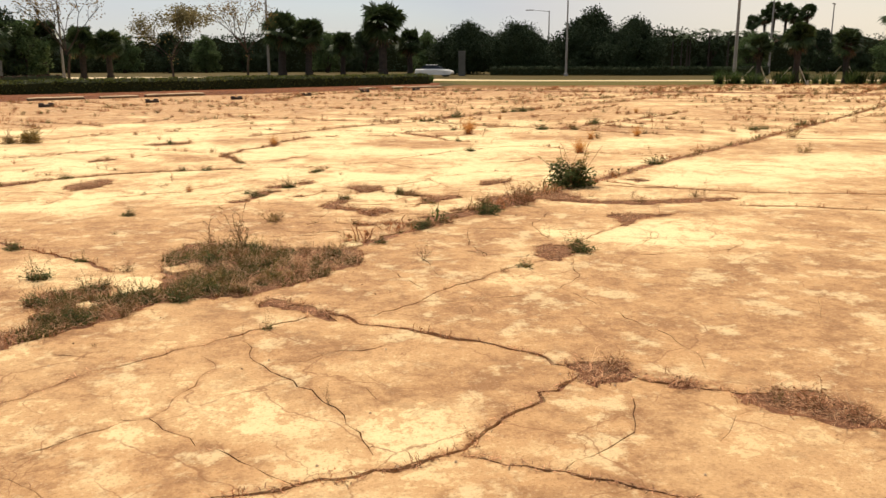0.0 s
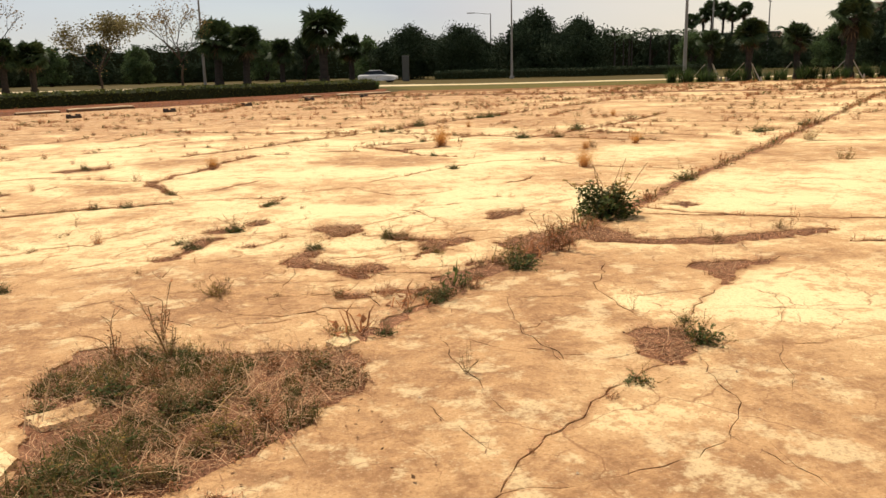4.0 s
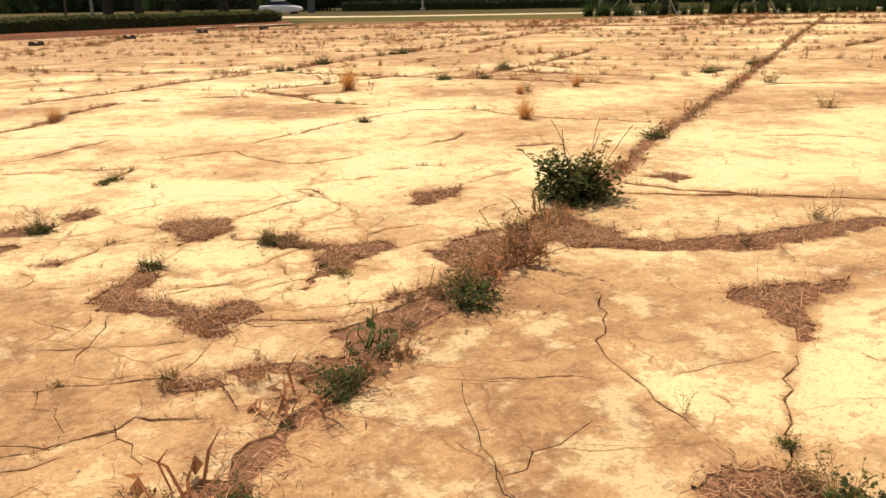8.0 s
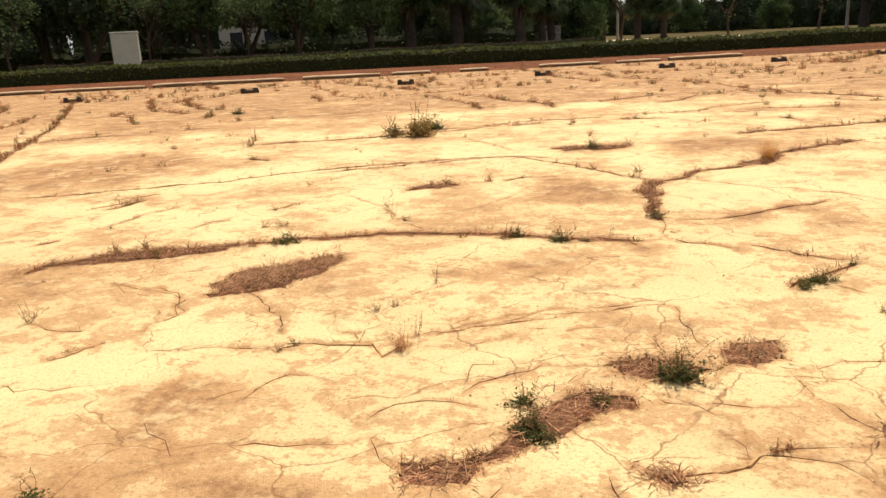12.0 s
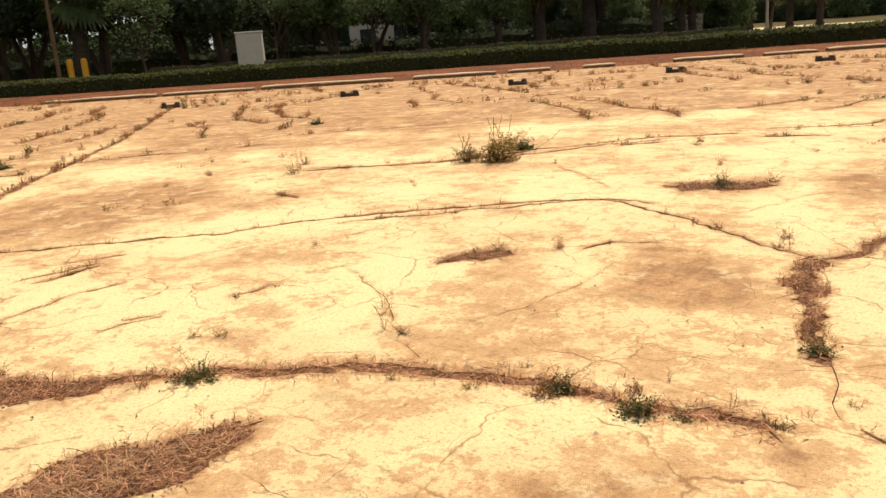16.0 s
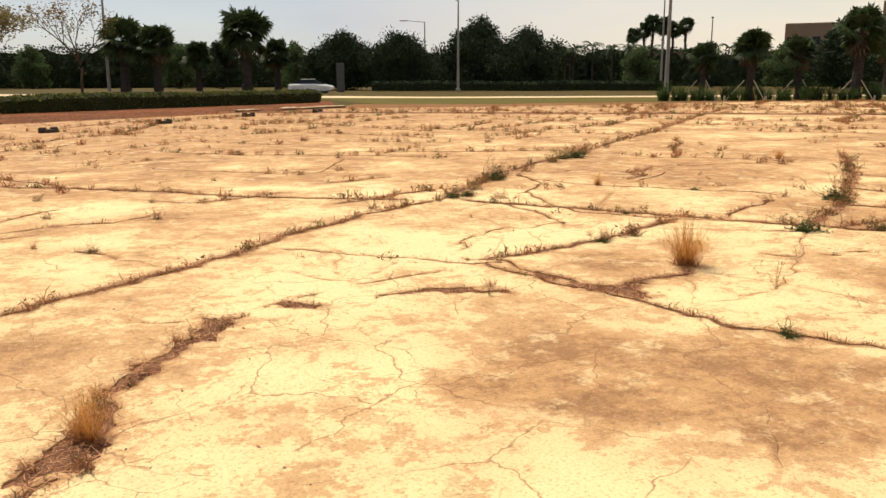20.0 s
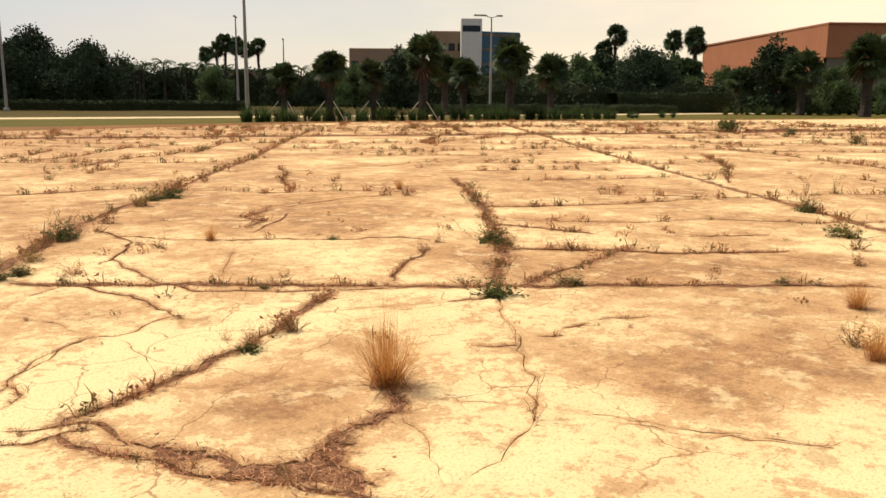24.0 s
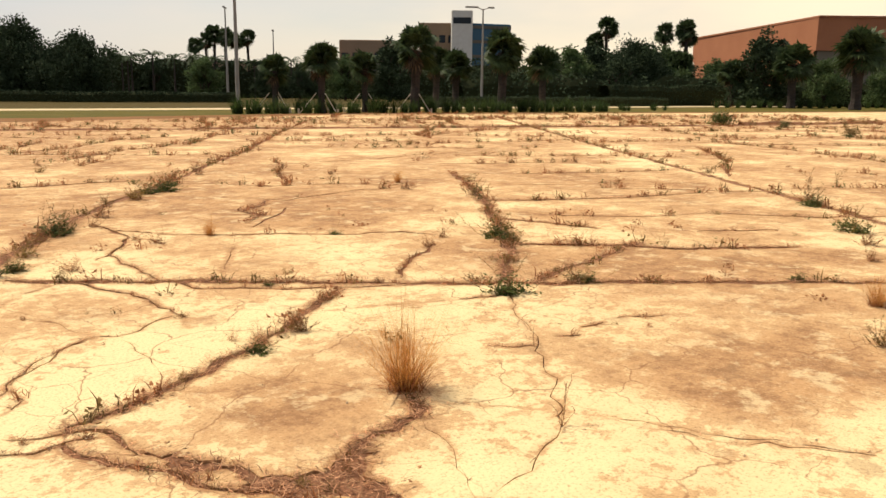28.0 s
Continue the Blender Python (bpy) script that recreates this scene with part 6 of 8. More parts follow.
weeds("green", (9.29, 20.43, 0.28), (9.18, 20.25, 0.18), (7.96, 18.7, 0.16), (9.19, 17.33, 0.12), (14.2, 18.41, 0.24), (12.58, 17.64, 0.23))
weeds("green", (1.25, 9.47, 0.12), (1.19, 9.52, 0.08), (1.95, 9.69, 0.14), (1.11, 12.19, 0.11), (1.05, 12.12, 0.08), (1.18, 12.26, 0.09), (-2.02, 7.47, 0.1))
weeds("brown", (0.61, 16.58, 0.08), (0.65, 16.78, 0.07), (2.03, 9.6, 0.09), (1.0, 10.1, 0.08), (1.05, 10.14, 0.07), (1.43, 11.75, 0.08))
weeds("golden", (1.5, 7.75, 0.16), (-0.66, 10.6, 0.14), (-1.92, 14.95, 0.18), (6.06, 13.75, 0.35), (-0.68, 10.57, 0.19), (1.45, 7.74, 0.16), (6.07, 20.7, 0.09), (6.34, 20.51, 0.08), (7.31, 22.79, 0.24), (9.55, 19.45, 0.18))


def spike(shape, at, way, length, width, rng):
    """A short stiff blade, kinked once."""
    side = Vector((-way.y, way.x, 0))
    side = (side.normalized() if side.length > 1e-4 else Vector((1, 0, 0))) * width * 0.5
    way = way.normalized()
    mid, n = at + way * length * 0.6, len(shape[0])
    shape[0].extend((at - side, at + side, mid + side, mid - side, mid + (way * 0.6 + heading(rng) * 0.5).normalized() * length * 0.45))
    shape[1].extend(((n, n + 1, n + 2, n + 3), (n + 3, n + 2, n + 4)))


def clump_at(shape, x, y, h, rng, blades=9, leaves=6, broad=0.3):
    """A small joined-in clump for the ground that stays far off."""
    at = Vector((x, y, lift(x, y) - 0.015))
    for k in range(blades):
        spike(shape, at + heading(rng) * rng.uniform(0, 0.6) * h, heading(rng) * rng.uniform(0.2, 1.3) + UP, h * rng.uniform(0.4, 1.1), h * 0.05, rng)
    for k in range(leaves):
        leaf(shape, at + heading(rng) * rng.uniform(0, 0.8) * h + UP * h * rng.uniform(0, 0.5), heading(rng, rng.uniform(0, 0.8)), h * broad, h * broad * 0.66, rng)


def line_weeds():
    """Small weeds along the weedy joints; those far off are joined by colour."""
    rng = random.Random(31)
    joined = {"dead": ([], []), "olive": ([], []), "green": ([], [])}
    for width, line in joints_at:
        middle = (line[len(line) // 2] - Vector((2, 10))).length
        length = sum((b - a).length for a, b in zip(line, line[1:]))
        for k in range(int(length * (3.0 if middle < 10 else 7.5 if width > 0.25 else 3.4 if width > 0.15 else 5.5 if width > 0.05 else 2.6))):
            p = rng.choice(line) + Vector((rng.uniform(-0.6, 0.6), rng.uniform(-0.6, 0.6))) * width
            if (p - Vector((2, 10))).length < 10 and width > 0.05 and rng.random() < 0.2:
                weeds(rng.choices(("brown", "green", "twig"), (66, 10, 24))[0], (p.x, p.y, rng.choice((0.06, 0.08, 0.10, 0.14)) * rng.uniform(0.8, 1.2)))
            else:
                which = rng.choices(("dead", "olive", "green"), (64, 28, 8))[0]
                if middle < 10:
                    clump_at(joined[which], p.x, p.y, rng.uniform(0.03, 0.09), rng, 8, 12, 0.16)
                else:
                    clump_at(joined[which], p.x, p.y, rng.uniform(0.05, 0.2) * (0.6 + middle / 40), rng, 9, 7)
    made = 0
    while made < 520:
        x, y = rng.uniform(-30, 60), rng.uniform(10, 51)
        if inside(EDGE, x, y) and math.hypot(x - 2, y - 10) > 9:
            made += 1
            far = math.hypot(x - 2, y - 10)
            turn = rng.choice((0.73, 0.73, -0.56)) + rng.gauss(0, 0.25)
            for k in range(rng.choice((1, 1, 2, 3, 5, 7))):
                x, y = x + math.cos(turn) * rng.uniform(0.1, 0.4), y + math.sin(turn) * rng.uniform(0.1, 0.4)
                if inside(EDGE, x, y):
                    which = rng.choices(("dead", "olive", "green"), (66, 28, 6))[0]
                    clump_at(joined[which], x, y, rng.choice((0.4, 0.6, 0.8, 1.3)) * 0.11 * (0.7 + far / 50), rng, 7, 9)
    for which, mat, words in (("dead", RUST, "withered rust-brown weeds far out on the slab"), ("olive", OLIVE, "dusty olive weeds far out on the slab"), ("green", GREEN, "small green weeds far out on the slab")):
        tagged(part("far_weeds", joined[which], mat), words, "weeds", kind="stuff")


def green_patch(ring, count, seed):
    """Short living grass among the litter of the widest hole."""
    rng, shape = random.Random(seed), ([], [])
    xs, ys = [p[0] for p in ring], [p[1] for p in ring]
    while count:
        x, y = rng.uniform(min(xs), max(xs)), rng.uniform(min(ys), max(ys))
        if inside(ring, x, y):
            count -= 1
            if noise.noise((x * 2.6, y * 2.6, 4.0)) > 0.06:
                for k in range(11):
                    blade(shape, Vector((x, y, lift(x, y) - 0.015)) + heading(rng) * 0.03, heading(rng) * 0.7 + UP, rng.choice((0.04, 0.06, 0.08, 0.14)) * rng.uniform(0.6, 1.1) * (0.75 + 0.9 * noise.noise((x * 1.7, y * 1.7, 2.0))), 0.005, rng.uniform(0.2, 1.0), rng)
    return shape


def litter(shape, x, y, rng, long=0.11, high=0.014):
    """One dead blade lying on the ground, kinked once."""
    at = Vector((x, y, lift(x, y) - 0.004 + rng.uniform(0, high)))
    way, length = heading(rng, rng.uniform(-0.05, 0.35)), rng.uniform(0.3, 1.0) * long
    side = Vector((-way.y, way.x, 0)) * rng.uniform(0.0010, 0.0024)
    mid, n = at + way * length * 0.5, len(shape[0])
    tip = mid + (way + heading(rng, rng.uniform(-0.4, 0.1)) * 0.5).normalized() * length * 0.5
    shape[0].extend((at - side, at + side, mid + side, mid - side, tip))
    shape[1].extend(((n, n + 1, n + 2, n + 3), (n + 3, n + 2, n + 4)))


def all_litter():
    rng = random.Random(8)
    for ring in gaps_at:
        xs, ys = [p[0] for p in ring], [p[1] for p in ring]
        area = abs(sum(a[0] * b[1] - b[0] * a[1] for a, b in zip(ring, ring[1:] + ring[:1]))) / 2
        shape, want = ([], []), int(max(150, area * 3000)) if area < 0.7 else int(area * 760)
        tries = 0
        while want and tries < 40000:
            tries += 1
            x, y = rng.uniform(min(xs) - 0.04, max(xs) + 0.04), rng.uniform(min(ys) - 0.04, max(ys) + 0.04)
            if inside(ring, x, y):
                want -= 1
                litter(shape, x + rng.gauss(0, 0.04), y + rng.gauss(0, 0.04), rng, 0.085, 0.026)
        if shape[0]:
            loose = ([], [])
            for k in range(int(area * 1000) + 16):
                x, y = rng.uniform(min(xs), max(xs)), rng.uniform(min(ys), max(ys))
                if inside(ring, x, y):
                    spike(loose, Vector((x, y, lift(x, y) + 0.006)), heading(rng, rng.uniform(0.0, 0.5)), rng.uniform(0.05, 0.24), rng.uniform(0.0015, 0.0038), rng)
                if k % 30 == 0 and inside(ring, x, y):
                    clump_at(shape, x, y, rng.uniform(0.03, 0.09), rng, 7, 3)
            dead = ([], [])
            for k in range(int(area * (1300 if area < 0.7 else 800)) + 30):
                x, y = rng.uniform(min(xs) - 0.03, max(xs) + 0.03), rng.uniform(min(ys) - 0.03, max(ys) + 0.03)
                if inside(ring, x, y) or rng.random() < 0.04:
                    leaf(dead, Vector((x, y, lift(x, y) + rng.uniform(0.002, 0.02))), heading(rng, rng.uniform(-0.1, 0.5)), rng.uniform(0.012, 0.032), rng.uniform(0.008, 0.018), rng)
            if dead[0]:
                tagged(part("leaf_litter", dead, DEAD_LEAF), "small curled dead leaves lying among straw", "litter", kind="stuff")
            if loose[0]:
                tagged(part("loose_straw", loose, PALE_STRAW), "long bleached straws lying over dead grass", "litter", kind="stuff")
            tagged(part("straw_litter", shape, STRAW), "mat of dead brown grass lying in a hole in the slab", "litter", kind="stuff")
    shape, crumbs = ([], []), ([], [])
    for width, line in joints_at:
        for a, b in zip(line, line[1:]):
            if (a - Vector((2, 10))).length > 16:
                continue
            for k in range(int((b - a).length * (560 if width > 0.05 else 240))):
                p = a.lerp(b, rng.random()) + Vector((rng.gauss(0, 0.62), rng.gauss(0, 0.62))) * width
                litter(shape, p.x, p.y, rng, 0.09, 0.022)
    for width, line in cracks_at:
        if width > 0.04 or (line[len(line) // 2] - Vector((1.5, 10))).length > 12:
            continue
        for a, b in zip(line, line[1:]):
            for k in range(int((b - a).length * (170 if width > 0.02 else 60 if width > 0.012 else 8) + rng.random())):
                p = a.lerp(b, rng.random()) + Vector((rng.gauss(0, 1), rng.gauss(0, 1))) * max(0.008, width * 0.5)
                litter(shape, p.x, p.y, rng, 0.06)
    # low dead tufts standing along the wider breaks
    fringe = ([], [])
    for width, line in cracks_at:
        if width < 0.022 or (line[len(line) // 2] - Vector((1.5, 10))).length > 13:
            continue
        for a, b in zip(line, line[1:]):
            if rng.random() < (b - a).length * (9.0 if width > 0.04 else 4.0):
                p = a.lerp(b, rng.random())
                if noise.noise((p.x * 1.3, p.y * 1.3, 8.0)) > -0.15:
                    clump_at(fringe, p.x, p.y, rng.uniform(0.025, 0.075) * (1.3 if width > 0.03 else 1.0), rng, 9, 5, 0.17)
    for ring in gaps_at:
        for p in ring[::3]:
            if rng.random() < 0.5:
                clump_at(fringe, p[0], p[1], rng.uniform(0.03, 0.08), rng, 9, 4, 0.17)
    tagged(part("dry_fringe", fringe, RUST), "low dead weeds fringing the cracks and holes", "weeds", kind="stuff")
    tagged(part("joint_litter", shape, STRAW), "dead grass blades strewn along the cracks and joints", "litter", kind="stuff")
    for k in range(500):
        x, y = rng.gauss(2, 4), rng.uniform(2, 24)
        r, at = rng.uniform(0.003, 0.010), Vector((x, y, lift(x, y) + 0.002))
        n = len(crumbs[0])
        crumbs[0].extend([at + Vector((math.cos(a) * r * rng.uniform(0.7, 1.3), math.sin(a) * r * rng.uniform(0.7, 1.3), 0)) for a in (0, 1.2, 2.5, 3.8, 5.1)] + [at + UP * r])
        crumbs[1].extend([(n + i, n + (i + 1) % 5, n + 5) for i in range(5)])
    tagged(part("pebbles", crumbs, KERB), "small concrete crumbs and pebbles scattered on the slab", "gravel", kind="stuff")


line_weeds()
all_litter()
big_holes = [ring for ring in gaps_at if ring[0][1] < 7.2 and ring[0][0] < 1.2 and max(p[0] for p in ring) - min(p[0] for p in ring) > 0.9]
for hole in big_holes:
    tagged(part("grass_patch", green_patch(hole, 640, 3), TURF), "short green and yellow grass in the widest hole of the slab", "grass", kind="stuff")


def hole_growth():
    """Weeds, and long bleached stems lying across each other, in the wide grassy hole."""
    rng, stems = random.Random(29), ([], [])
    for hole in big_holes:
        xs, ys = [p[0] for p in hole], [p[1] for p in hole]
        area = (max(xs) - min(xs)) * (max(ys) - min(ys))
        for k in range(int(area * 19)):
            x, y = rng.uniform(min(xs), max(xs)), rng.uniform(min(ys), max(ys))
            if inside(hole, x, y):
                weeds(rng.choices(("green", "brown", "twig"), (7, 3, 2))[0], (x, y, rng.uniform(0.06, 0.15)))
        for k in range(int(area * 42)):
            x, y = rng.uniform(min(xs), max(xs)), rng.uniform(min(ys), max(ys))
            if inside(hole, x, y):
                blade(stems, (x, y, lift(x, y) + rng.uniform(0.0, 0.03)), heading(rng, rng.uniform(0.05, 0.6)), rng.uniform(0.12, 0.42), rng.uniform(0.003, 0.006), rng.uniform(0.2, 0.9), rng)
    tagged(part("bleached_stems", stems, PALE_STRAW), "long bleached dead stems lying over the grassy hole", "litter", kind="stuff")


hole_growth()

# ---- the leafy bush beside the long joint ----


def bush(at, height, seed, name, label, mat, count=60):
    """A dense rounded mound of leaves with airy branches that reach out and up, and a few bare stalks."""
    root, rng, twig, foliage, fresh = thing(name, label, "bush"), random.Random(seed), ([], []), ([], []), ([], [])
    for k in range(count):
        way = (heading(rng) * rng.uniform(0.1, 1.6) + UP * rng.uniform(0.3, 1.0)).normalized()
        tube(twig, heading(rng) * 0.08 * height, way * height * rng.uniform(0.4, 0.8), 0.005, 0.003, 3)
    for k in range(count * 26):
        way = (heading(rng) * rng.uniform(0.2, 1.0) + UP * rng.random() ** 1.2).normalized()
        lump = 0.78 + 0.45 * noise.noise((way.x * 1.9 + seed, way.y * 1.9, way.z * 1.9))
        p = Vector((way.x * 0.88, way.y * 0.88, 0.03 + way.z * 0.86)) * height * lump * rng.random() ** 0.4
        leaf(foliage, p, heading(rng, rng.uniform(-0.4, 0.8)), height * rng.uniform(0.07, 0.13), height * rng.uniform(0.06, 0.11), rng)
    for k in range(count // 4):
        p = heading(rng) * rng.uniform(0.05, 0.3) * height + UP * height * 0.35
        way, long = (heading(rng) * rng.uniform(0.4, 2.0) + UP).normalized(), height * rng.uniform(0.5, 0.95)
        for n in range(8):
            q = p + way * long / 8
            tube(twig, p, q, 0.004, 0.003, 3)
            for m in range(rng.choice((1, 2, 4))):
                leaf(fresh if n > 4 else foliage, q + heading(rng) * 0.02, heading(rng, rng.uniform(-0.4, 0.5)), height * rng.uniform(0.06, 0.11), height * rng.uniform(0.05, 0.09), rng)
            way, p = (way + heading(rng) * 0.25).normalized(), q
    for k in range(5):
        p, way = heading(rng) * 0.3 * height + UP * 0.2 * height, (heading(rng) * 0.4 + UP).normalized()
        for n in range(5):
            q = p + way * height * 0.24
            tube(twig, p, q, 0.0035, 0.003, 3)
            way, p = (way + heading(rng) * 0.12).normalized(), q
    part("stalk", twig, STALK, root)
    part("foliage", foliage, mat, root)
    part("young_leaves", fresh, YELLOW_LEAF, root, "yellowing outer leaves")
    root.matrix_basis = Matrix.Translation((*at, -0.01))


bush((4.33, 9.84), 0.46, 5, "leafy_bush", "dense dark green bush growing from the long joint", GREEN)
bush((-4.4, 18.45), 0.40, 6, "yellow_bush", "yellowish green bush in a cross joint of the slab", YELLOW_LEAF, 26)
bush((-4.75, 18.3), 0.26, 7, "low_bush", "low dusty green bush beside a taller one", OLIVE, 18)

bush((43.3, 29.7), 0.95, 8, "rim_bush", "dark low bush on a far cross joint", GREEN, 30)
bush((42.6, 26.5), 0.5, 9, "rim_shrub", "small dark shrub beside a far cross joint", GREEN, 20)
bush((36.8, 22.5), 0.55, 10, "olive_shrub", "dusty olive shrub far out on the slab", OLIVE, 20)

# ---- the verge: mulch, kerb remains, dark blocks, hedge ----


def strip(name, left, right, z, mat, label, category):
    shape, n = ([(x, y, z) for x, y in left] + [(x, y, z) for x, y in right], []), len(left)
    shape[1].extend([(k + 1, k, n + k, n + k + 1) for k in range(n - 1)])
    return tagged(part(name, shape, mat), label, category, kind="structure")


SLAB_EDGE = [(13, 55), (4, 48.6), (-7, 41.7), (-21, 34), (-33, 28.2), (-46, 22)]
HEDGE_LINE = [(14, 66), (0, 57.5), (-10.6, 51), (-21, 46.6), (-30, 42), (-42, 36), (-62, 29)]
strip("mulch_bed", [(13, 56), (4, 48), (-7, 41), (-21, 33.2), (-33, 27.5), (-46, 21.4), (-70, 10)], [(16, 68), (0, 59.5), (-10.6, 53), (-21, 48.6), (-30, 44), (-42, 38), (-72, 26)], -0.012, MULCH, "reddish brown mulch bed along the hedge", "mulch bed")


def along(points, step, rng):
    """Places and headings along a course, at about that step."""
    for a, b in zip(points, points[1:]):
        a, b = Vector(a), Vector(b)
        n = max(1, round((b - a).length / step))
        for k in range(n):
            yield a.lerp(b, (k + rng.uniform(0.2, 0.8)) / n), math.atan2(b.y - a.y, b.x - a.x)


def kerbs():
    rng = random.Random(17)
    for p, turn in along(SLAB_EDGE, 3.1, rng):
        if rng.random() < 0.22:
            continue
        long, high, shape = rng.uniform(0.5, 1.9), rng.uniform(0.07, 0.12), ([], [])
        n = 6
        for k in range(n + 1):
            x = -long + 2 * long * k / n
            w, z = 0.14 + rng.uniform(-0.01, 0.01), high * rng.uniform(0.95, 1.04) * (0.9 if k in (0, n) else 1)
            shape[0].extend((Vector((x, -w, -0.03)), Vector((x, -w * 0.85, z * rng.uniform(1.12, 1.3))), Vector((x, w * 0.85, z)), Vector((x, w, -0.03))))
        for k in range(n):
            for i in range(3):
                shape[1].append((4 * k + i, 4 * k + i + 1, 4 * k + i + 5, 4 * k + i + 4))
        shape[1].extend(((3, 2, 1, 0), (4 * n, 4 * n + 1, 4 * n + 2, 4 * n + 3)))
        ob = tagged(part("kerb_piece", shape, KERB_SHADE_SIDE), "broken length of concrete kerb lying at the slab's rim, its sides coloured dark for shade and dirt", "kerb", "kerb remains")
        top = ([], [])
        for k in range(n + 1):
            a, b = shape[0][4 * k + 1], shape[0][4 * k + 2]
            top[0].extend((a + Vector((0, -0.014, -0.034)), a + Vector((0, 0.004, 0.02)), b + Vector((0, -0.004, 0.02)), b + Vector((0, 0.012, -0.012))))
        for k in range(n):
            for i in range(3):
                top[1].append((4 * k + i, 4 * k + i + 1, 4 * k + i + 5, 4 * k + i + 4))
        top[1].extend(((3, 2, 1, 0), (4 * n, 4 * n + 1, 4 * n + 2, 4 * n + 3)))
        part("worn_top", top, KERB, ob, "bleached worn top")
        ob.matrix_basis = Matrix.Translation((p.x + rng.uniform(-0.3, 0.3), p.y + rng.uniform(-0.3, 0.3), 0)) @ Matrix.Rotation(turn + rng.uniform(-0.05, 0.05), 4, "Z")


def blocks():
    rng = random.Random(23)
    first = thing("wheel_stop_block", "dark notched rubber block standing near the slab's rim", "block", "dark blocks in a row")
    body, caps = ([], []), []
    box(body, (-0.27, -0.11, 0), (0.27, 0.11, 0.11), 0.02)
    part("body", body, DARK_RUBBER, first)
    for x in (-0.2, 0.18):
        part("lug", box(([], []), (x - 0.07, -0.1, 0.112), (x + 0.07, 0.1, 0.17), 0.02), DARK_RUBBER, first)
    spots = [(-25.96, 23.38), (-20.13, 26.15), (-15.32, 28.74), (-11.08, 31.25), (-7.43, 34.21), (-3.84, 36.99), (-0.35, 39.16), (3.08, 42.73), (6.69, 46.9), (10.12, 49.15)]
    for n, (x, y) in enumerate(spots):
        m = Matrix.Translation((x, y, lift(x, y) - 0.012)) @ Matrix.Rotation(0.64 + rng.uniform(-0.25, 0.25), 4, "Z")
        if n:
            copy_thing(first, m)
        else:
            first.matrix_basis = m


def verge_weeds():
    rng, dead, green = random.Random(47), ([], []), ([], [])
    for p, turn in along(SLAB_EDGE + [(-70, 11)], 0.027, rng):
        side = Vector((-math.sin(turn), math.cos(turn))) * rng.gauss(2.0, 2.6)
        clump_at(dead if rng.random() < 0.85 else green, p.x - side.x, p.y - side.y, rng.uniform(0.05, 0.17), rng, 5, 6)
    tagged(part("verge_weeds", dead, RUST), "dead weeds and mulch lying over the slab's rim", "weeds", kind="stuff")
    tagged(part("verge_greens", green, OLIVE), "small olive weeds at the slab's rim", "weeds", kind="stuff")


kerbs()
blocks()
verge_weeds()


def hedge(name, line, height, width, mat, label, count, seed, size=0.11, rise=0.0):
    rng, body, foliage = random.Random(seed), ([], []), ([], [])
    root = thing(name, label, "hedge")
    rows = []
    for p, turn in along(line, 0.7, random.Random(seed)):
        side = Vector((-math.sin(turn), math.cos(turn), 0))
        h, w = height * (1 + 0.14 * noise.noise((p.x * 0.35, p.y * 0.35, seed))), width * 0.5
        centre = Vector((p.x, p.y, 0))
        rows.append([centre - side * w, centre - side * w * 1.02 + UP * h * 0.7, centre - side * w * 0.75 + UP * h * 0.93, centre + side * w * 0.75 + UP * h * (0.93 + rise), centre + side * w * 1.02 + UP * h * (0.7 + rise), centre + side * w])
    for row in rows:
        body[0].extend(row)
    for k in range(len(rows) - 1):
        for i in range(5):
            body[1].append((6 * k + i, 6 * k + i + 1, 6 * k + i + 7, 6 * k + i + 6))
    for k in range(count):
        row = rng.randrange(len(rows) - 1)
        i, s, t = rng.choice((0, 0, 1, 1, 2, 2, 3, 4)), rng.random(), rng.random()
        a, b = rows[row][i].lerp(rows[row + 1][i], s), rows[row][i + 1].lerp(rows[row + 1][i + 1], s)
        p = a.lerp(b, t)
        leaf(foliage, p, heading(rng, rng.uniform(-0.2, 1.0)), rng.uniform(0.7, 1.6) * size, rng.uniform(0.5, 1.0) * size, rng, True)
    # solid core whose dark colour stands for the hedge's inner shade
    part("hedge_shade_core", body, SHADE_CORE, root)
    part("foliage", foliage, mat, root)


hedge("clipped_hedge", HEDGE_LINE, 0.68, 2.4, HEDGE, "long clipped dark green hedge behind the mulch bed", 28000, 3, 0.15, 0.15)
hedge("plum_hedge", [(-12, 62), (-30, 52.5), (-46, 45)], 0.9, 1.2, PLUM, "dark reddish hedge under the trees", 5000, 5)
hedge("far_shrubs", [(32, 109), (38, 107), (44, 104), (56, 98), (64, 92)], 1.1, 2.0, CROWN, "low dark shrub row under the far oaks", 5000, 6, 0.2)
hedge("entrance_hedge", [(96, 63), (110, 56), (125, 44), (138, 36)], 2.6, 2.5, CROWN, "tall dark hedge before the brick building", 6000, 8, 0.22)
hedge("right_hedge", [(64, 66), (84, 62), (100, 56)], 1.0, 1.6, CROWN, "low dark hedge beyond the lane", 4000, 9, 0.16)

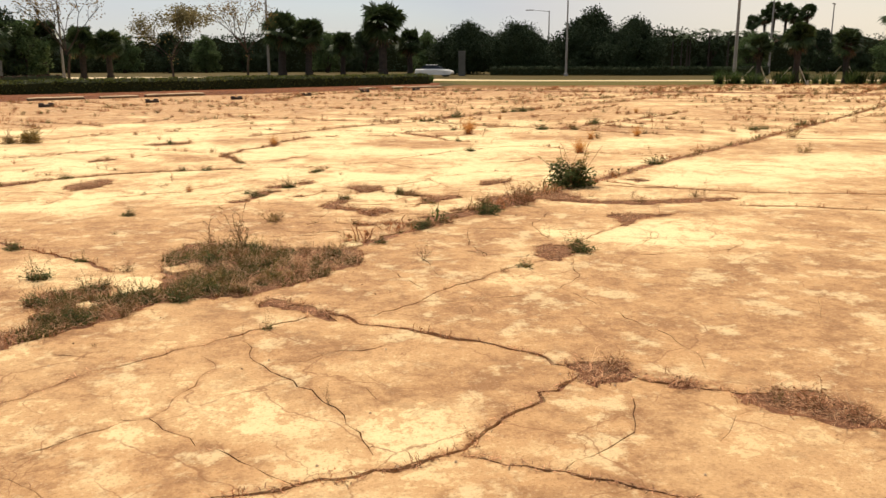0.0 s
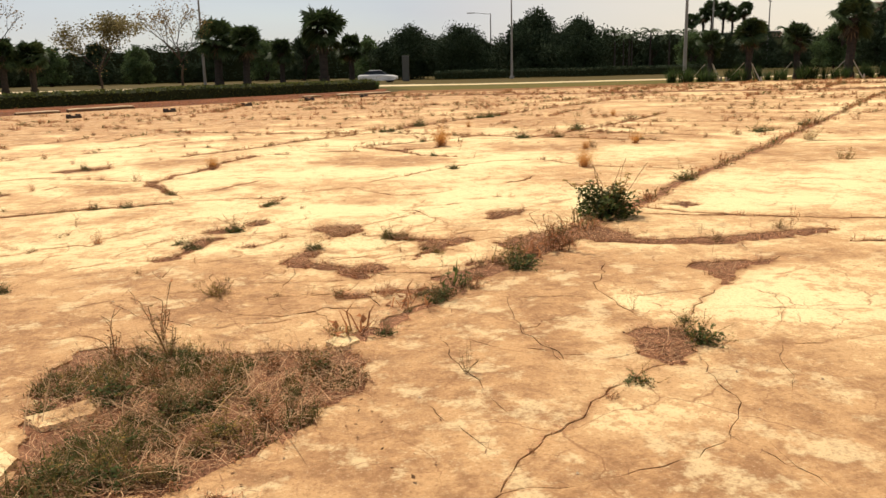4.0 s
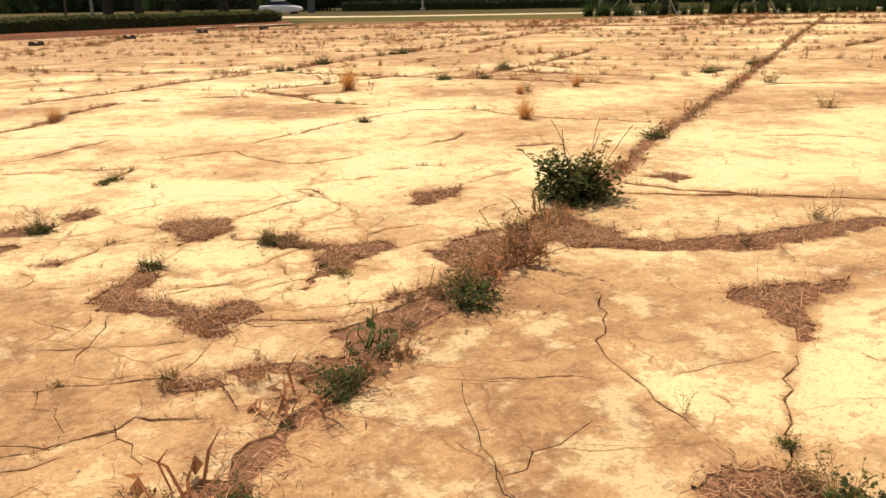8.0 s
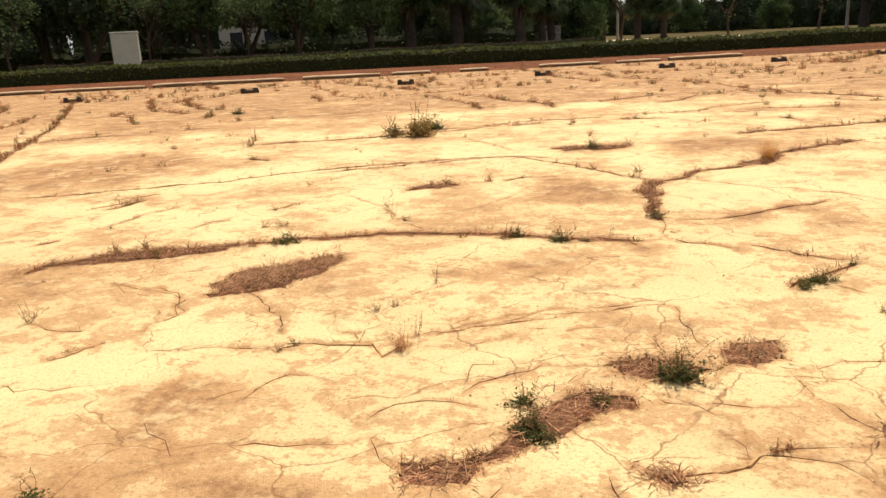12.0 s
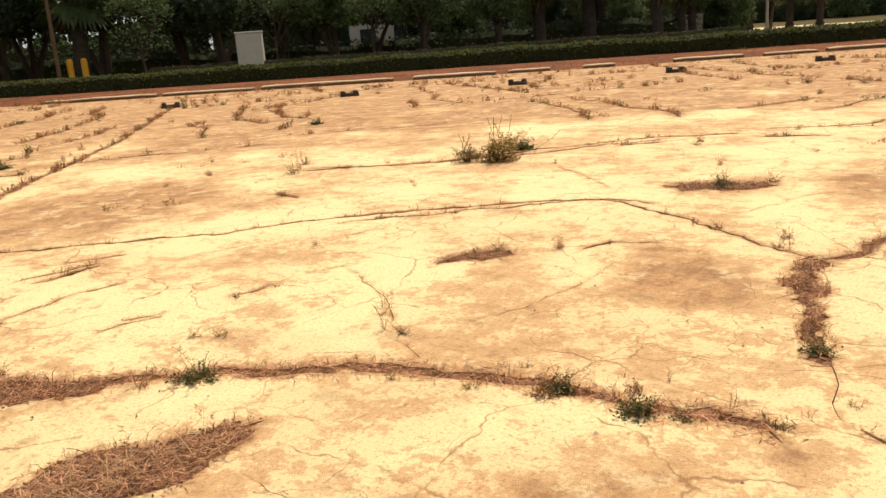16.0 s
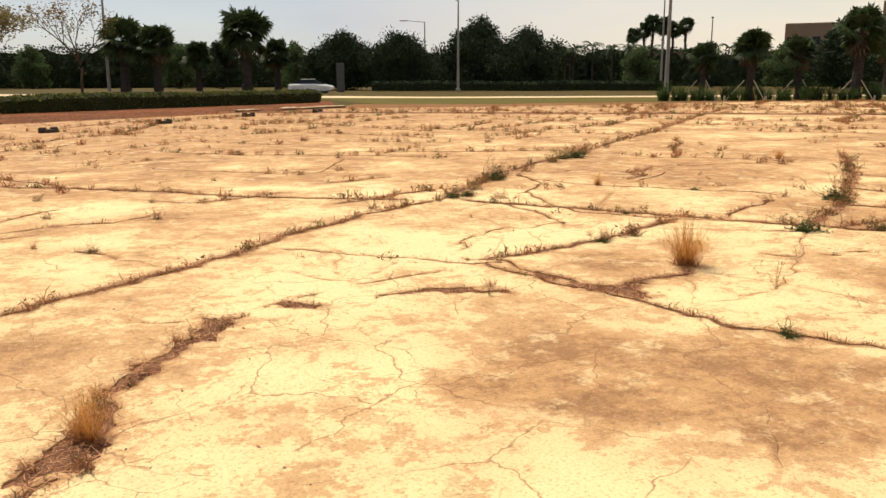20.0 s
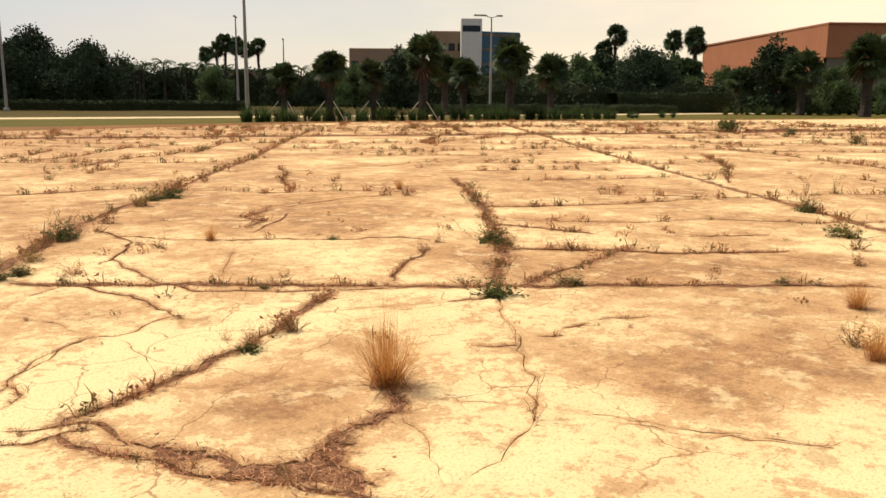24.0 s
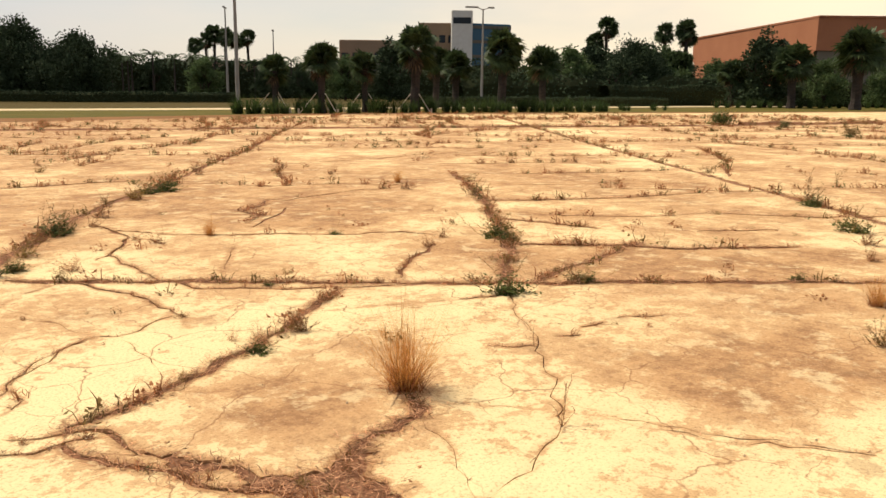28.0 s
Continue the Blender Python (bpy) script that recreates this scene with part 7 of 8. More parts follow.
LANE = paint("pale_lane", (0.62, 0.50, 0.32), (0.50, 0.38, 0.22), 0.3, 6.0, 0.9, 0.2, 0.02)
lane = [(-90, 112), (-45, 106), (-20, 100), (0, 95), (14, 84), (26.3, 74.5), (33, 72.2), (40, 70.2), (48, 68), (59.3, 64.8), (78, 58.2), (109, 51), (150, 38)]
strip("lane", [(x, y - (9 if x < 10 else 4 if x < 20 else 2.2)) for x, y in lane], [(x + 1, y + (12 if x < 10 else 6 if x < 20 else 2.6)) for x, y in lane], -0.03, LANE, "pale sunlit lane curving behind the lawn", "lane")
LAWN = paint("green_lawn", (0.068, 0.068, 0.010), (0.12, 0.088, 0.016), 0.2, 6.0, 0.95, 0.4, 0.04)
strip("lawn", [(17, 60), (24, 57), (33, 55.2), (42, 55), (52, 49), (67, 42), (112, 22)], [(16, 84), (28, 80), (38, 74), (47, 68), (60, 61.5), (78, 54.5), (125, 40)], -0.04, LAWN, "green lawn between slab and lane", "lawn")

DIRT = paint("bare_dirt", (0.27, 0.125, 0.05), (0.13, 0.07, 0.026), 0.4, 4.0, 0.97, 0.6, 0.06)
strip("dirt_strip", [(12, 54), (21, 52.4), (32, 52.9), (41, 52.9), (51, 47.9), (66, 40.9), (112, 19.9)], [(15.5, 61), (23, 57.6), (33, 56.6), (42.5, 56.4), (53, 50.6), (68, 43.2), (114, 22)], -0.028, DIRT, "bare orange-brown dirt along the slab's far rim", "dirt")


def soil_shade_ridge(points, width, height):
    """Soil and litter heaved up along a joint; also shapes a slab step's dark shadow."""
    shape, rows = ([], []), smooth_line(points, 0.6)
    for k, p in enumerate(rows):
        ahead = (rows[min(k + 1, len(rows) - 1)] - rows[max(k - 1, 0)]).normalized()
        side = Vector((-ahead.y, ahead.x)) * width * (0.4 + 0.35 * abs(noise.noise((p.x, p.y, 3.0))))
        top = height * (0.65 + 0.7 * noise.noise((p.x * 0.8, p.y * 0.8, 6.0)))
        for s, z in ((-1, -0.01), (-0.4, top), (0.4, top * 0.9), (1, -0.01)):
            shape[0].append(Vector((p.x + side.x * s, p.y + side.y * s, lift(p.x, p.y) + z)))
        if k:
            for i in range(3):
                shape[1].append((4 * k - 4 + i, 4 * k - 3 + i, 4 * k + 1 + i, 4 * k + i))
    tagged(part("soil_shade_ridge", shape, SOIL), "low dark ridge along a far joint, for heaved soil and slab-step shadow", "soil", kind="stuff")


soil_shade_ridge([(6.2, 51.4), (10.82, 48.7), (16.23, 45.6), (22.6, 41.8), (30.83, 36.6), (39.77, 30.9), (44.5, 28.3), (54, 24.2), (64, 18.5)], 0.5, 0.07)
# these two are added as dark shapes for the shadow of a slab step
soil_shade_ridge([(44.6, 29.2), (46.5, 28.0), (49, 26.8)], 0.6, 0.2)
soil_shade_ridge([(50.5, 26.2), (55, 23.8), (60, 21)], 0.6, 0.17)

# ---- trees ----


def limb(shape, tips, at, way, length, radius, depth, rng, spread=0.6, sides=5):
    """A limb that forks on the way to the twigs; the tips are kept."""
    for n in range(3):
        q = at + way * length / 3
        tube(shape, at, q, radius * (1 - 0.12 * n), radius * (1 - 0.12 * (n + 1)), sides)
        way = (way + heading(rng, 0.25) * 0.14).normalized()
        at = q
    tips.append((at, way, depth))
    if depth:
        for k in range(rng.choice((2, 3))):
            limb(shape, tips, at, (way + heading(rng, rng.uniform(-0.1, 0.5)) * spread).normalized(), length * rng.uniform(0.6, 0.85), radius * 0.6, depth - 1, rng, spread, 4)


def leafy_tree(seed, height, wide, clumps, each, size, mat, name, label, trunk=0.22):
    """A tree with a forked trunk and a crown of many small leaves in uneven clumps."""
    rng, wood, foliage, tips = random.Random(seed), ([], []), ([], []), []
    root = thing(name, label, "tree", "trees round the site")
    for k in range(3):
        limb(wood, tips, Vector((0.1 * k, 0, 0)) if k else Vector((0, 0, 0)), (heading(rng) * (0.35 if k else 0.05) + UP).normalized(), height * 0.36, height * 0.028, 2, rng, 0.8)
    low = height * trunk
    for k in range(clumps):
        a, r = rng.uniform(0, 6.28), math.sqrt(rng.random())
        z = rng.random()
        bulge = math.sin(math.pi * min(1.0, 0.12 + 0.88 * z) ** 0.8) ** 0.6 * (0.95 + 0.5 * noise.noise((math.cos(a) * 1.6, math.sin(a) * 1.6, 2 * z + seed)))
        centre = Vector((math.cos(a) * r * wide * 0.5 * bulge, math.sin(a) * r * wide * 0.5 * bulge, low + (height - low) * (0.05 + 0.83 * z) * (1 + 0.28 * noise.noise((math.cos(a) * r * 2.2, math.sin(a) * r * 2.2, seed)))))
        big = wide * rng.uniform(0.08, 0.17)
        for m in range(each):
            way = Vector((rng.gauss(0, 1), rng.gauss(0, 1), rng.gauss(0, 0.8))).normalized()
            leaf(foliage, centre + way * big * rng.uniform(0.3, 1.05), way + heading(rng, 0.2), size * rng.uniform(0.6, 1.5), size * rng.uniform(0.6, 1.1), rng, True)
    part("trunk", wood, BARK, root)
    part("crown", foliage, mat, root)
    return root


def thin_tree(seed, height, leaves, name, label, mat, wide=0.75):
    rng, wood, foliage, tips = random.Random(seed), ([], []), ([], []), []
    root = thing(name, label, "tree", "trees round the site")
    limb(wood, tips, Vector((0, 0, 0)), UP, height * 0.3, height * 0.018, 0, rng)
    for k in range(5):
        limb(wood, tips, Vector((0, 0, height * rng.uniform(0.24, 0.36))), (heading(rng) * wide * rng.uniform(0.5, 1.2) + UP).normalized(), height * 0.27, height * 0.009, 3, rng, 0.55, 4)
    for at, way, depth in tips:
        if depth < 3:
            for m in range(leaves):
                leaf(foliage, at + Vector((rng.gauss(0, 1), rng.gauss(0, 1), rng.gauss(0, 1))) * height * 0.045, heading(rng, rng.uniform(-0.6, 0.5)), rng.uniform(0.16, 0.34), rng.uniform(0.10, 0.22), rng, True)
    part("trunk", wood, BARK, root)
    if leaves:
        part("crown", foliage, mat, root)
    return root


def fan(shape, at, way, reach, rng, fingers=23):
    """A fan frond: a stalk and a half-disc of pointed fingers that droop."""
    way = way.normalized()
    side = way.cross(UP)
    side = side.normalized() if side.length > 0.05 else Vector((1, 0, 0))
    roll = rng.uniform(-1.1, 1.1)
    side = side * math.cos(roll) + side.cross(way) * math.sin(roll)
    hub = at + way * reach * 0.42
    quad(shape, at - side * 0.03, at + side * 0.03, hub + side * 0.02, hub - side * 0.02)
    for k in range(fingers):
        a = radians(-120 + 240 * k / (fingers - 1))
        tip_way = way * math.cos(a) + side * math.sin(a)
        long = reach * rng.uniform(0.40, 0.56)
        mid = hub + tip_way * long * 0.6 + way.cross(side) * reach * 0.03
        tip = hub + tip_way * long - UP * reach * rng.uniform(0.05, 0.2)
        across = tip_way.cross(way.cross(side))
        across = across.normalized() * reach * 0.042
        tri(shape, hub, mid + across, mid - across)
        tri(shape, mid + across, tip, mid - across)


def sabal_palm(seed, height=7.0, name="cabbage_palm", label="stout cabbage palm with a round head of fan fronds", fronds=64, thick=0.40, reach=2.6):
    rng, trunk, crown, skirt = random.Random(seed), ([], []), ([], []), ([], [])
    root = thing(name, label, "palm tree", "palms round the site")
    n, top = 9, height - reach * 0.98
    for k in range(n):
        z0, z1 = top * k / n, top * (k + 1) / n
        swell = thick * (1.25 if k == 0 else 1.0 + 0.25 * (k > n - 4))
        tube(trunk, (0.05 * math.sin(k), 0, z0), (0.05 * math.sin(k + 1), 0, z1), swell, swell * rng.uniform(0.9, 1.02), 8)
        if k > n - 5:
            for m in range(9):
                a = rng.uniform(0, 6.28)
                base = Vector((math.cos(a) * swell * 0.9, math.sin(a) * swell * 0.9, rng.uniform(z0, z1)))
                tube(trunk, base, base + Vector((math.cos(a) * 0.2, math.sin(a) * 0.2, 0.3)), 0.05, 0.02, 4)
    heart = Vector((0, 0, top))
    for k in range(fronds):
        lift_up = rng.uniform(-0.9, 2.6)
        fan(crown, heart + UP * rng.uniform(-0.2, 0.35), heading(rng, lift_up), reach * rng.uniform(0.85, 1.1), rng)
    for k in range(5):
        fan(skirt, heart - UP * 0.2, heading(rng, rng.uniform(-2.2, -0.9)), reach * 0.8, rng, 10)
    part("trunk", trunk, PALM_BARK, root)
    part("palm_head", crown, FROND, root)
    part("dead_skirt", skirt, DEAD_FROND, root, "hanging dead brown fronds")
    return root


def feather_palm(seed, height, name, label, reach=2.2, fronds=15, thick=0.14):
    rng, trunk, crown = random.Random(seed), ([], []), ([], [])
    root = thing(name, label, "palm tree", "palms round the site")
    top = height - reach * 0.35
    for k in range(6):
        tube(trunk, (0, 0, top * k / 6), (0, 0, top * (k + 1) / 6), thick * (1.3 - 0.09 * k), thick * (1.3 - 0.09 * (k + 1)), 7)
    for k in range(fronds):
        p, way = Vector((0, 0, top)), heading(rng, rng.uniform(0.2, 1.8)).normalized()
        for n in range(9):
            q = p + way * reach / 9
            side = way.cross(UP).normalized() if way.cross(UP).length > 0.05 else Vector((1, 0, 0))
            for s in (-1, 1):
                tip = q + (side * s * 0.8 + way * 0.55 - UP * 0.35) * reach * 0.2 * (1.2 - 0.07 * n)
                tri(crown, p, q, tip)
            way = (way - UP * 0.2).normalized()
            p = q
    part("trunk", trunk, PALM_BARK, root)
    part("palm_head", crown, FROND, root)
    return root


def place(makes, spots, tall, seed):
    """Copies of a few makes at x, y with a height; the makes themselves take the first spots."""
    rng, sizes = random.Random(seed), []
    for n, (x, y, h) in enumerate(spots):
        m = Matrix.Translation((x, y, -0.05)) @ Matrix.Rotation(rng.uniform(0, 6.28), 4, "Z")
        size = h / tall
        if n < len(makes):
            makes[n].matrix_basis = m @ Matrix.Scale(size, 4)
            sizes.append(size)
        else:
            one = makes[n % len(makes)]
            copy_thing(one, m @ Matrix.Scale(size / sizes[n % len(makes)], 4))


SABALS = [(-23, 83.1, 6.8), (-21.7, 101.1, 7), (-17.5, 100, 6.1), (-14.8, 100.5, 5.8), (5.3, 121.8, 9.5), (8.9, 119.5, 8.4), (14.1, 123, 6.5), (19.1, 117.2, 10.7), (24, 122.4, 7.1)]
SABALS += [(40.4, 59.6, 4.1), (41.2, 55.9, 4.9), (46, 56.4, 4.5), (49.1, 54.3, 6.5), (63.5, 63.6, 5.9), (56.6, 56.2, 5.1), (57.1, 52, 6.7), (75.1, 59, 6.6), (122.8, 63.6, 8.2), (106.4, 50.3, 6.1), (102.6, 42.2, 7.8), (100.1, 34.9, 9.4)]
SABALS += [(-62.5, 41.5, 11), (-56, 47, 10.5), (-34.2, 78.1, 9.4), (-31, 81.8, 10.1), (-32.4, 87.7, 9.5), (-23.1, 77.3, 8), (-23.5, 87.7, 6.7)]
YOUNG_SABALS = SABALS[9:16]
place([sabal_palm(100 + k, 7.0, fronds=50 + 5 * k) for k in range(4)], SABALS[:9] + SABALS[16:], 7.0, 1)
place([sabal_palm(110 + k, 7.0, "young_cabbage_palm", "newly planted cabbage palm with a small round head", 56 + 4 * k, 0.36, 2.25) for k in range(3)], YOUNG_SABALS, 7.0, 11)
TIMBER = paint("grey_timber", (0.62, 0.52, 0.38), (0.48, 0.39, 0.27), 2.0, 20.0, 0.9, 0.3, 0.01)


def palm_props(x, y):
    """Three timber props that hold a newly planted palm."""
    root = thing("palm_props", "weathered timber props bracing a young palm", "props", "palm props")
    for k in range(3):
        a = 0.5 + 2.094 * k
        rod = ([], [])
        tube(rod, (math.cos(a) * 0.36, math.sin(a) * 0.36, 1.35), (math.cos(a) * 1.5, math.sin(a) * 1.5, 0), 0.04, 0.04, 4)
        prop = part("prop", rod, TIMBER, root)
        part("stake", box(([], []), (math.cos(a) * 1.55 - 0.05, math.sin(a) * 1.55 - 0.05, 0), (math.cos(a) * 1.55 + 0.05, math.sin(a) * 1.55 + 0.05, 0.35), 0.01), TIMBER, prop)
    root.matrix_basis = Matrix.Translation((x, y, -0.05))


for x, y, h in YOUNG_SABALS[:4]:
    palm_props(x, y)
OAKS = [(32.6, 121.2, 7.3), (38.2, 115.2, 7.0), (49.5, 114.8, 8.6), (53.3, 108.4, 7.5), (112.9, 66.5, 8.5), (44, 122, 5.2)]
place([leafy_tree(130 + k, 8.0, 10.5, 130, 220, 0.25, CROWN, "oak_tree", "broad dark live oak with a dense crown", 0.04) for k in range(3)], OAKS, 8.0, 2)
BROAD = [(-23.3, 93.4, 6.6), (-21, 160.3, 6.5), (-13, 156.2, 7), (-6.9, 161.7, 6.5), (-0.1, 161.8, 6), (14.4, 151.2, 7), (20.2, 145.4, 7), (29, 133.6, 6.5), (92.4, 94.5, 8.2), (107.1, 73.6, 7.7), (113, 73.2, 8.3), (122, 65.7, 8.2)]
BROAD += [(105.6, 46.2, 8.6), (111.2, 40.6, 5.8), (103.1, 63.9, 5.8), (91.7, 102.7, 6.4), (97.1, 118.3, 5), (-22, 93.3, 5.9), (-36.4, 85.9, 4.6), (-32.9, 95, 5), (-51.3, 84.7, 7.2), (-45.6, 81.3, 6.5)]
BROAD += [(-30, 165, 7), (-38, 160, 7), (6, 163, 6), (66, 150, 6.5), (84, 140, 6), (128, 60, 6.5), (118, 52, 5), (124, 36, 6), (116, 30, 7), (-42, 92, 6.5), (-48, 96, 8), (78, 118, 6), (86, 112, 6.5)]
place([leafy_tree(150 + k, 7.0, 6.6, 70, 100, 0.30, CROWN_LIGHT if k % 2 else CROWN, "shade_tree", "leafy green shade tree in full leaf", 0.06) for k in range(4)], BROAD, 7.0, 3)
TALL_TREES = [(-58.2, 50.1, 11), (-60.5, 60.2, 10), (-52, 57, 9.5), (-46, 64, 9), (-58, 74.3, 9.5), (-40, 68, 8), (-67, 49.8, 12), (-72, 33, 11), (-66, 66, 9.5), (-36, 74, 8), (-63, 45, 11), (-54, 66, 9.5), (-48, 72, 9)]
place([leafy_tree(140 + k, 9.0, 7.5, 80, 110, 0.30, CROWN_LIGHT if k else CROWN, "canopy_tree", "tall tree with a clear trunk and high leafy canopy", 0.36) for k in range(2)], TALL_TREES, 9.0, 21)
place([thin_tree(170, 9.0, 5, "bare_tree", "half-bare tree with sparse brownish leaves", OLIVE)], [(-17.7, 92.8, 9.1)], 9.0, 4)
place([thin_tree(171, 8.0, 26, "young_tree", "young tree with thin yellowing foliage", AUTUMN, 1.3)], [(-7.2, 90.5, 7.9)], 8.0, 5)
place([thin_tree(172, 9.0, 9, "sparse_tree", "slender tree with few leaves", OLIVE)], [(0.4, 108.9, 9.3)], 9.0, 6)
place([thin_tree(173 + k, 6.0, 7, "small_tree", "small open-crowned tree with a thin trunk", CROWN_LIGHT) for k in range(2)], [(-51.5, 49, 6.2), (-40.9, 62.5, 5.6), (-50.8, 63.2, 5.6), (-47, 58, 6.5)], 6.0, 7)
ROYALS = [(74.5, 136.6, 7.5), (77, 135, 6.9), (79.7, 133.3, 7.5), (82.4, 131.5, 7), (84.7, 129.9, 7), (75.3, 134.9, 6.3), (77.8, 137.3, 6.5), (86, 131.5, 6.4), (89, 130, 6.9), (98.1, 130.8, 6.6), (102.9, 126.7, 7.2), (-100, 64.2, 10), (-101, 68.4, 10.5), (70, 140, 6.5)]
place([feather_palm(190 + k, 7.0, "feather_palm", "palm with long feathery arching fronds") for k in range(3)], ROYALS, 7.0, 8)
TALLS = [(90.4, 136.8, 10.4), (94.4, 139.2, 11.6), (100.2, 138.4, 12.0), (96, 138.9, 13), (100.5, 141.7, 13), (100.5, 135.3, 12.4), (135.3, 84.3, 12.3), (136.2, 82.7, 14.9), (131.1, 69.8, 13.1), (132.3, 66.8, 13.5), (134.5, 67.5, 12.5)]
place([sabal_palm(200 + k, 12.0, "fan_palm", "very tall thin fan palm with a small head", 38, 0.17, 2.0) for k in range(2)], TALLS, 12.0, 9)

# the belt of dark woods that closes the view behind the single trees


def woods(name, line, high, deep, count, mat, label, seed, size=0.9):
    rng, foliage, stems = random.Random(seed), ([], []), ([], [])
    for p, turn in along(line, 1.0, rng):
        top = high * (0.78 + 0.25 * noise.noise((p.x * 0.05, p.y * 0.05, seed)) + 0.22 * noise.noise((p.x * 0.35, p.y * 0.35, seed)))
        for k in range(count):
            z = top * (1 - rng.random() ** 1.3) + 0.2
            at = Vector((p.x + rng.gauss(0, 0.5) * deep, p.y + rng.gauss(0, 0.5) * deep, z))
            leaf(foliage, at, heading(rng, rng.uniform(-0.4, 0.8)), size * rng.uniform(0.5, 1.3), size * rng.uniform(0.5, 1.0), rng, True)
        if rng.random() < 0.3:
            tube(stems, (p.x, p.y, -0.05), (p.x, p.y, top * 0.8), 0.2, 0.1, 5)
    # added solid core, coloured as the shade behind the outer leaves
    heart, rows = ([], []), list(along(line, 2.0, random.Random(seed)))
    for k, (p, turn) in enumerate(rows):
        side = Vector((-math.sin(turn), math.cos(turn), 0)) * deep * 0.3
        top = high * (0.74 + 0.22 * noise.noise((p.x * 0.05, p.y * 0.05, seed)) + 0.3 * noise.noise((p.x * 0.3, p.y * 0.3, seed)))
        for s, z in ((-1, -0.05), (-0.9, top * 0.7), (-0.3, top), (0.4, top * 0.95), (1, -0.05)):
            heart[0].append(Vector((p.x, p.y, z)) + side * (s + 0.4 * noise.noise((p.x, p.y, z))))
        if k:
            for i in range(4):
                heart[1].append((5 * k - 5 + i, 5 * k - 4 + i, 5 * k + 1 + i, 5 * k + i))
    root = tagged(part(name, foliage, mat), label, "woods", kind="stuff")
    part("woods_shade_core", heart, SHADE_CORE, root)
    part("trunks", stems, BARK, root)


woods("far_woods", [(-130, 150), (-90, 166), (-40, 172), (0, 170), (40, 160), (70, 150), (100, 136), (118, 110), (130, 84), (136, 66)], 7.5, 4.0, 130, CROWN, "dense dark belt of trees behind the lane", 12, 0.48)
woods("side_woods", [(-84, 84), (-72, 88), (-58, 98), (-44, 108), (-30, 116)], 10.5, 4.0, 170, CROWN, "tall dark belt of trees beyond the hedge", 13, 0.45)
woods("left_woods", [(-160, 20), (-150, 62), (-128, 86), (-104, 92), (-86, 85)], 8.0, 4.0, 90, CROWN_LIGHT, "lower green trees behind the villa", 18, 0.5)
woods("near_thicket", [(-82, 40), (-70, 52), (-62, 62), (-54, 70), (-44, 78), (-34, 86), (-26, 92)], 2.4, 3.0, 60, CROWN, "green undergrowth under the trees beyond the hedge", 14, 0.34)
woods("mall_thicket", [(82, 76), (96, 70), (110, 62), (122, 50), (128, 36), (130, 24)], 4.5, 3.0, 60, CROWN, "dark shrubs and young trees before the brick building", 15, 0.42)

# strap-leaved clumps under the palms


def clump(seed):
    rng, shape = random.Random(seed), ([], [])
    for k in range(90):
        blade(shape, heading(rng) * rng.uniform(0, 0.25), heading(rng) * rng.uniform(0.1, 0.8) + UP, rng.uniform(0.6, 1.1), 0.035, rng.uniform(0.1, 0.9), rng)
    return tagged(part("strap_clump", shape, LIRIOPE), "dark green strap-leaved clump planted under palms", "shrub", "planted clumps")


CLUMPS = [(36 + 0.5 * k + 0.3 * math.sin(5 * k), 58.4 - 0.175 * k + 0.8 * math.sin(3 * k), 1.15 + 0.2 * math.sin(7 * k)) for k in range(62)]
CLUMPS += [(67 + 1.5 * k, 49.5 - 0.4 * k + 1.5 * math.sin(2 * k), 0.75) for k in range(8)]
CLUMPS += [(96 + 1.3 * k, 48.5 - 0.8 * k, 1.15 + 0.2 * math.sin(5 * k)) for k in range(20)]
CLUMPS += [(10.1 + 1.1 * k, 70.4 - 0.1 * k, 0.95) for k in range(6)]
place([clump(220 + k) for k in range(3)], CLUMPS, 1.0, 10)

# ---- lamps and small roadside things ----


def street_lamp(x, y, high, arms, name="street_lamp", label="tall grey steel street lamp", turn=0.0, thick=0.09, reach=0.8):
    root = thing(name, label, "street lamp", "street lamps")
    pole = ([], [])
    tube(pole, (0, 0, 0), (0, 0, high * 0.5), thick * 1.3, thick, 8)
    tube(pole, (0, 0, high * 0.5), (0, 0, high), thick, thick * 0.6, 8)
    part("pole", pole, STEEL, root)
    part("base", box(([], []), (-0.22, -0.22, 0), (0.22, 0.22, 0.35), 0.04), STEEL, root)
    for s in arms:
        arm = ([], [])
        tube(arm, (0, 0, high - 0.1), (s * reach, 0, high + 0.15), 0.05, 0.04, 5)
        part("arm", arm, STEEL, root)
        part("lamp_head", box(([], []), (s * reach + (0.7 * s - 0.7 if s < 0 else -0.1), -0.16, high + 0.08), (s * reach + (0.1 if s < 0 else 0.7 * s), 0.16, high + 0.24), 0.04), STEEL, root)
    root.matrix_basis = Matrix.Translation((x, y, -0.05)) @ Matrix.Rotation(turn, 4, "Z")


street_lamp(42.2, 65.8, 11.3, (), "light_pole", "tall plain pale light pole on the lawn", thick=0.13)
street_lamp(3.5, 126.8, 15.0, (), "light_pole", "tall plain pale light pole behind the palms", thick=0.16)
street_lamp(40.0, 100.3, 10.1, (-1,), turn=0.3, thick=0.12)
street_lamp(56.4, 151.1, 11.2, (-1,), turn=-0.3, thick=0.14, reach=3.0)
street_lamp(76, 110.1, 12.3, (-0.6, 0.6), turn=0.8, thick=0.14)
street_lamp(100.6, 128.6, 11.4, (-0.6, 0.6), turn=0.8, thick=0.14)
street_lamp(74.7, 66.2, 10.0, (-0.8, 0.8), turn=-0.7, thick=0.12)
street_lamp(-19, 97, 8.6, (-1,), turn=0.3, thick=0.12)

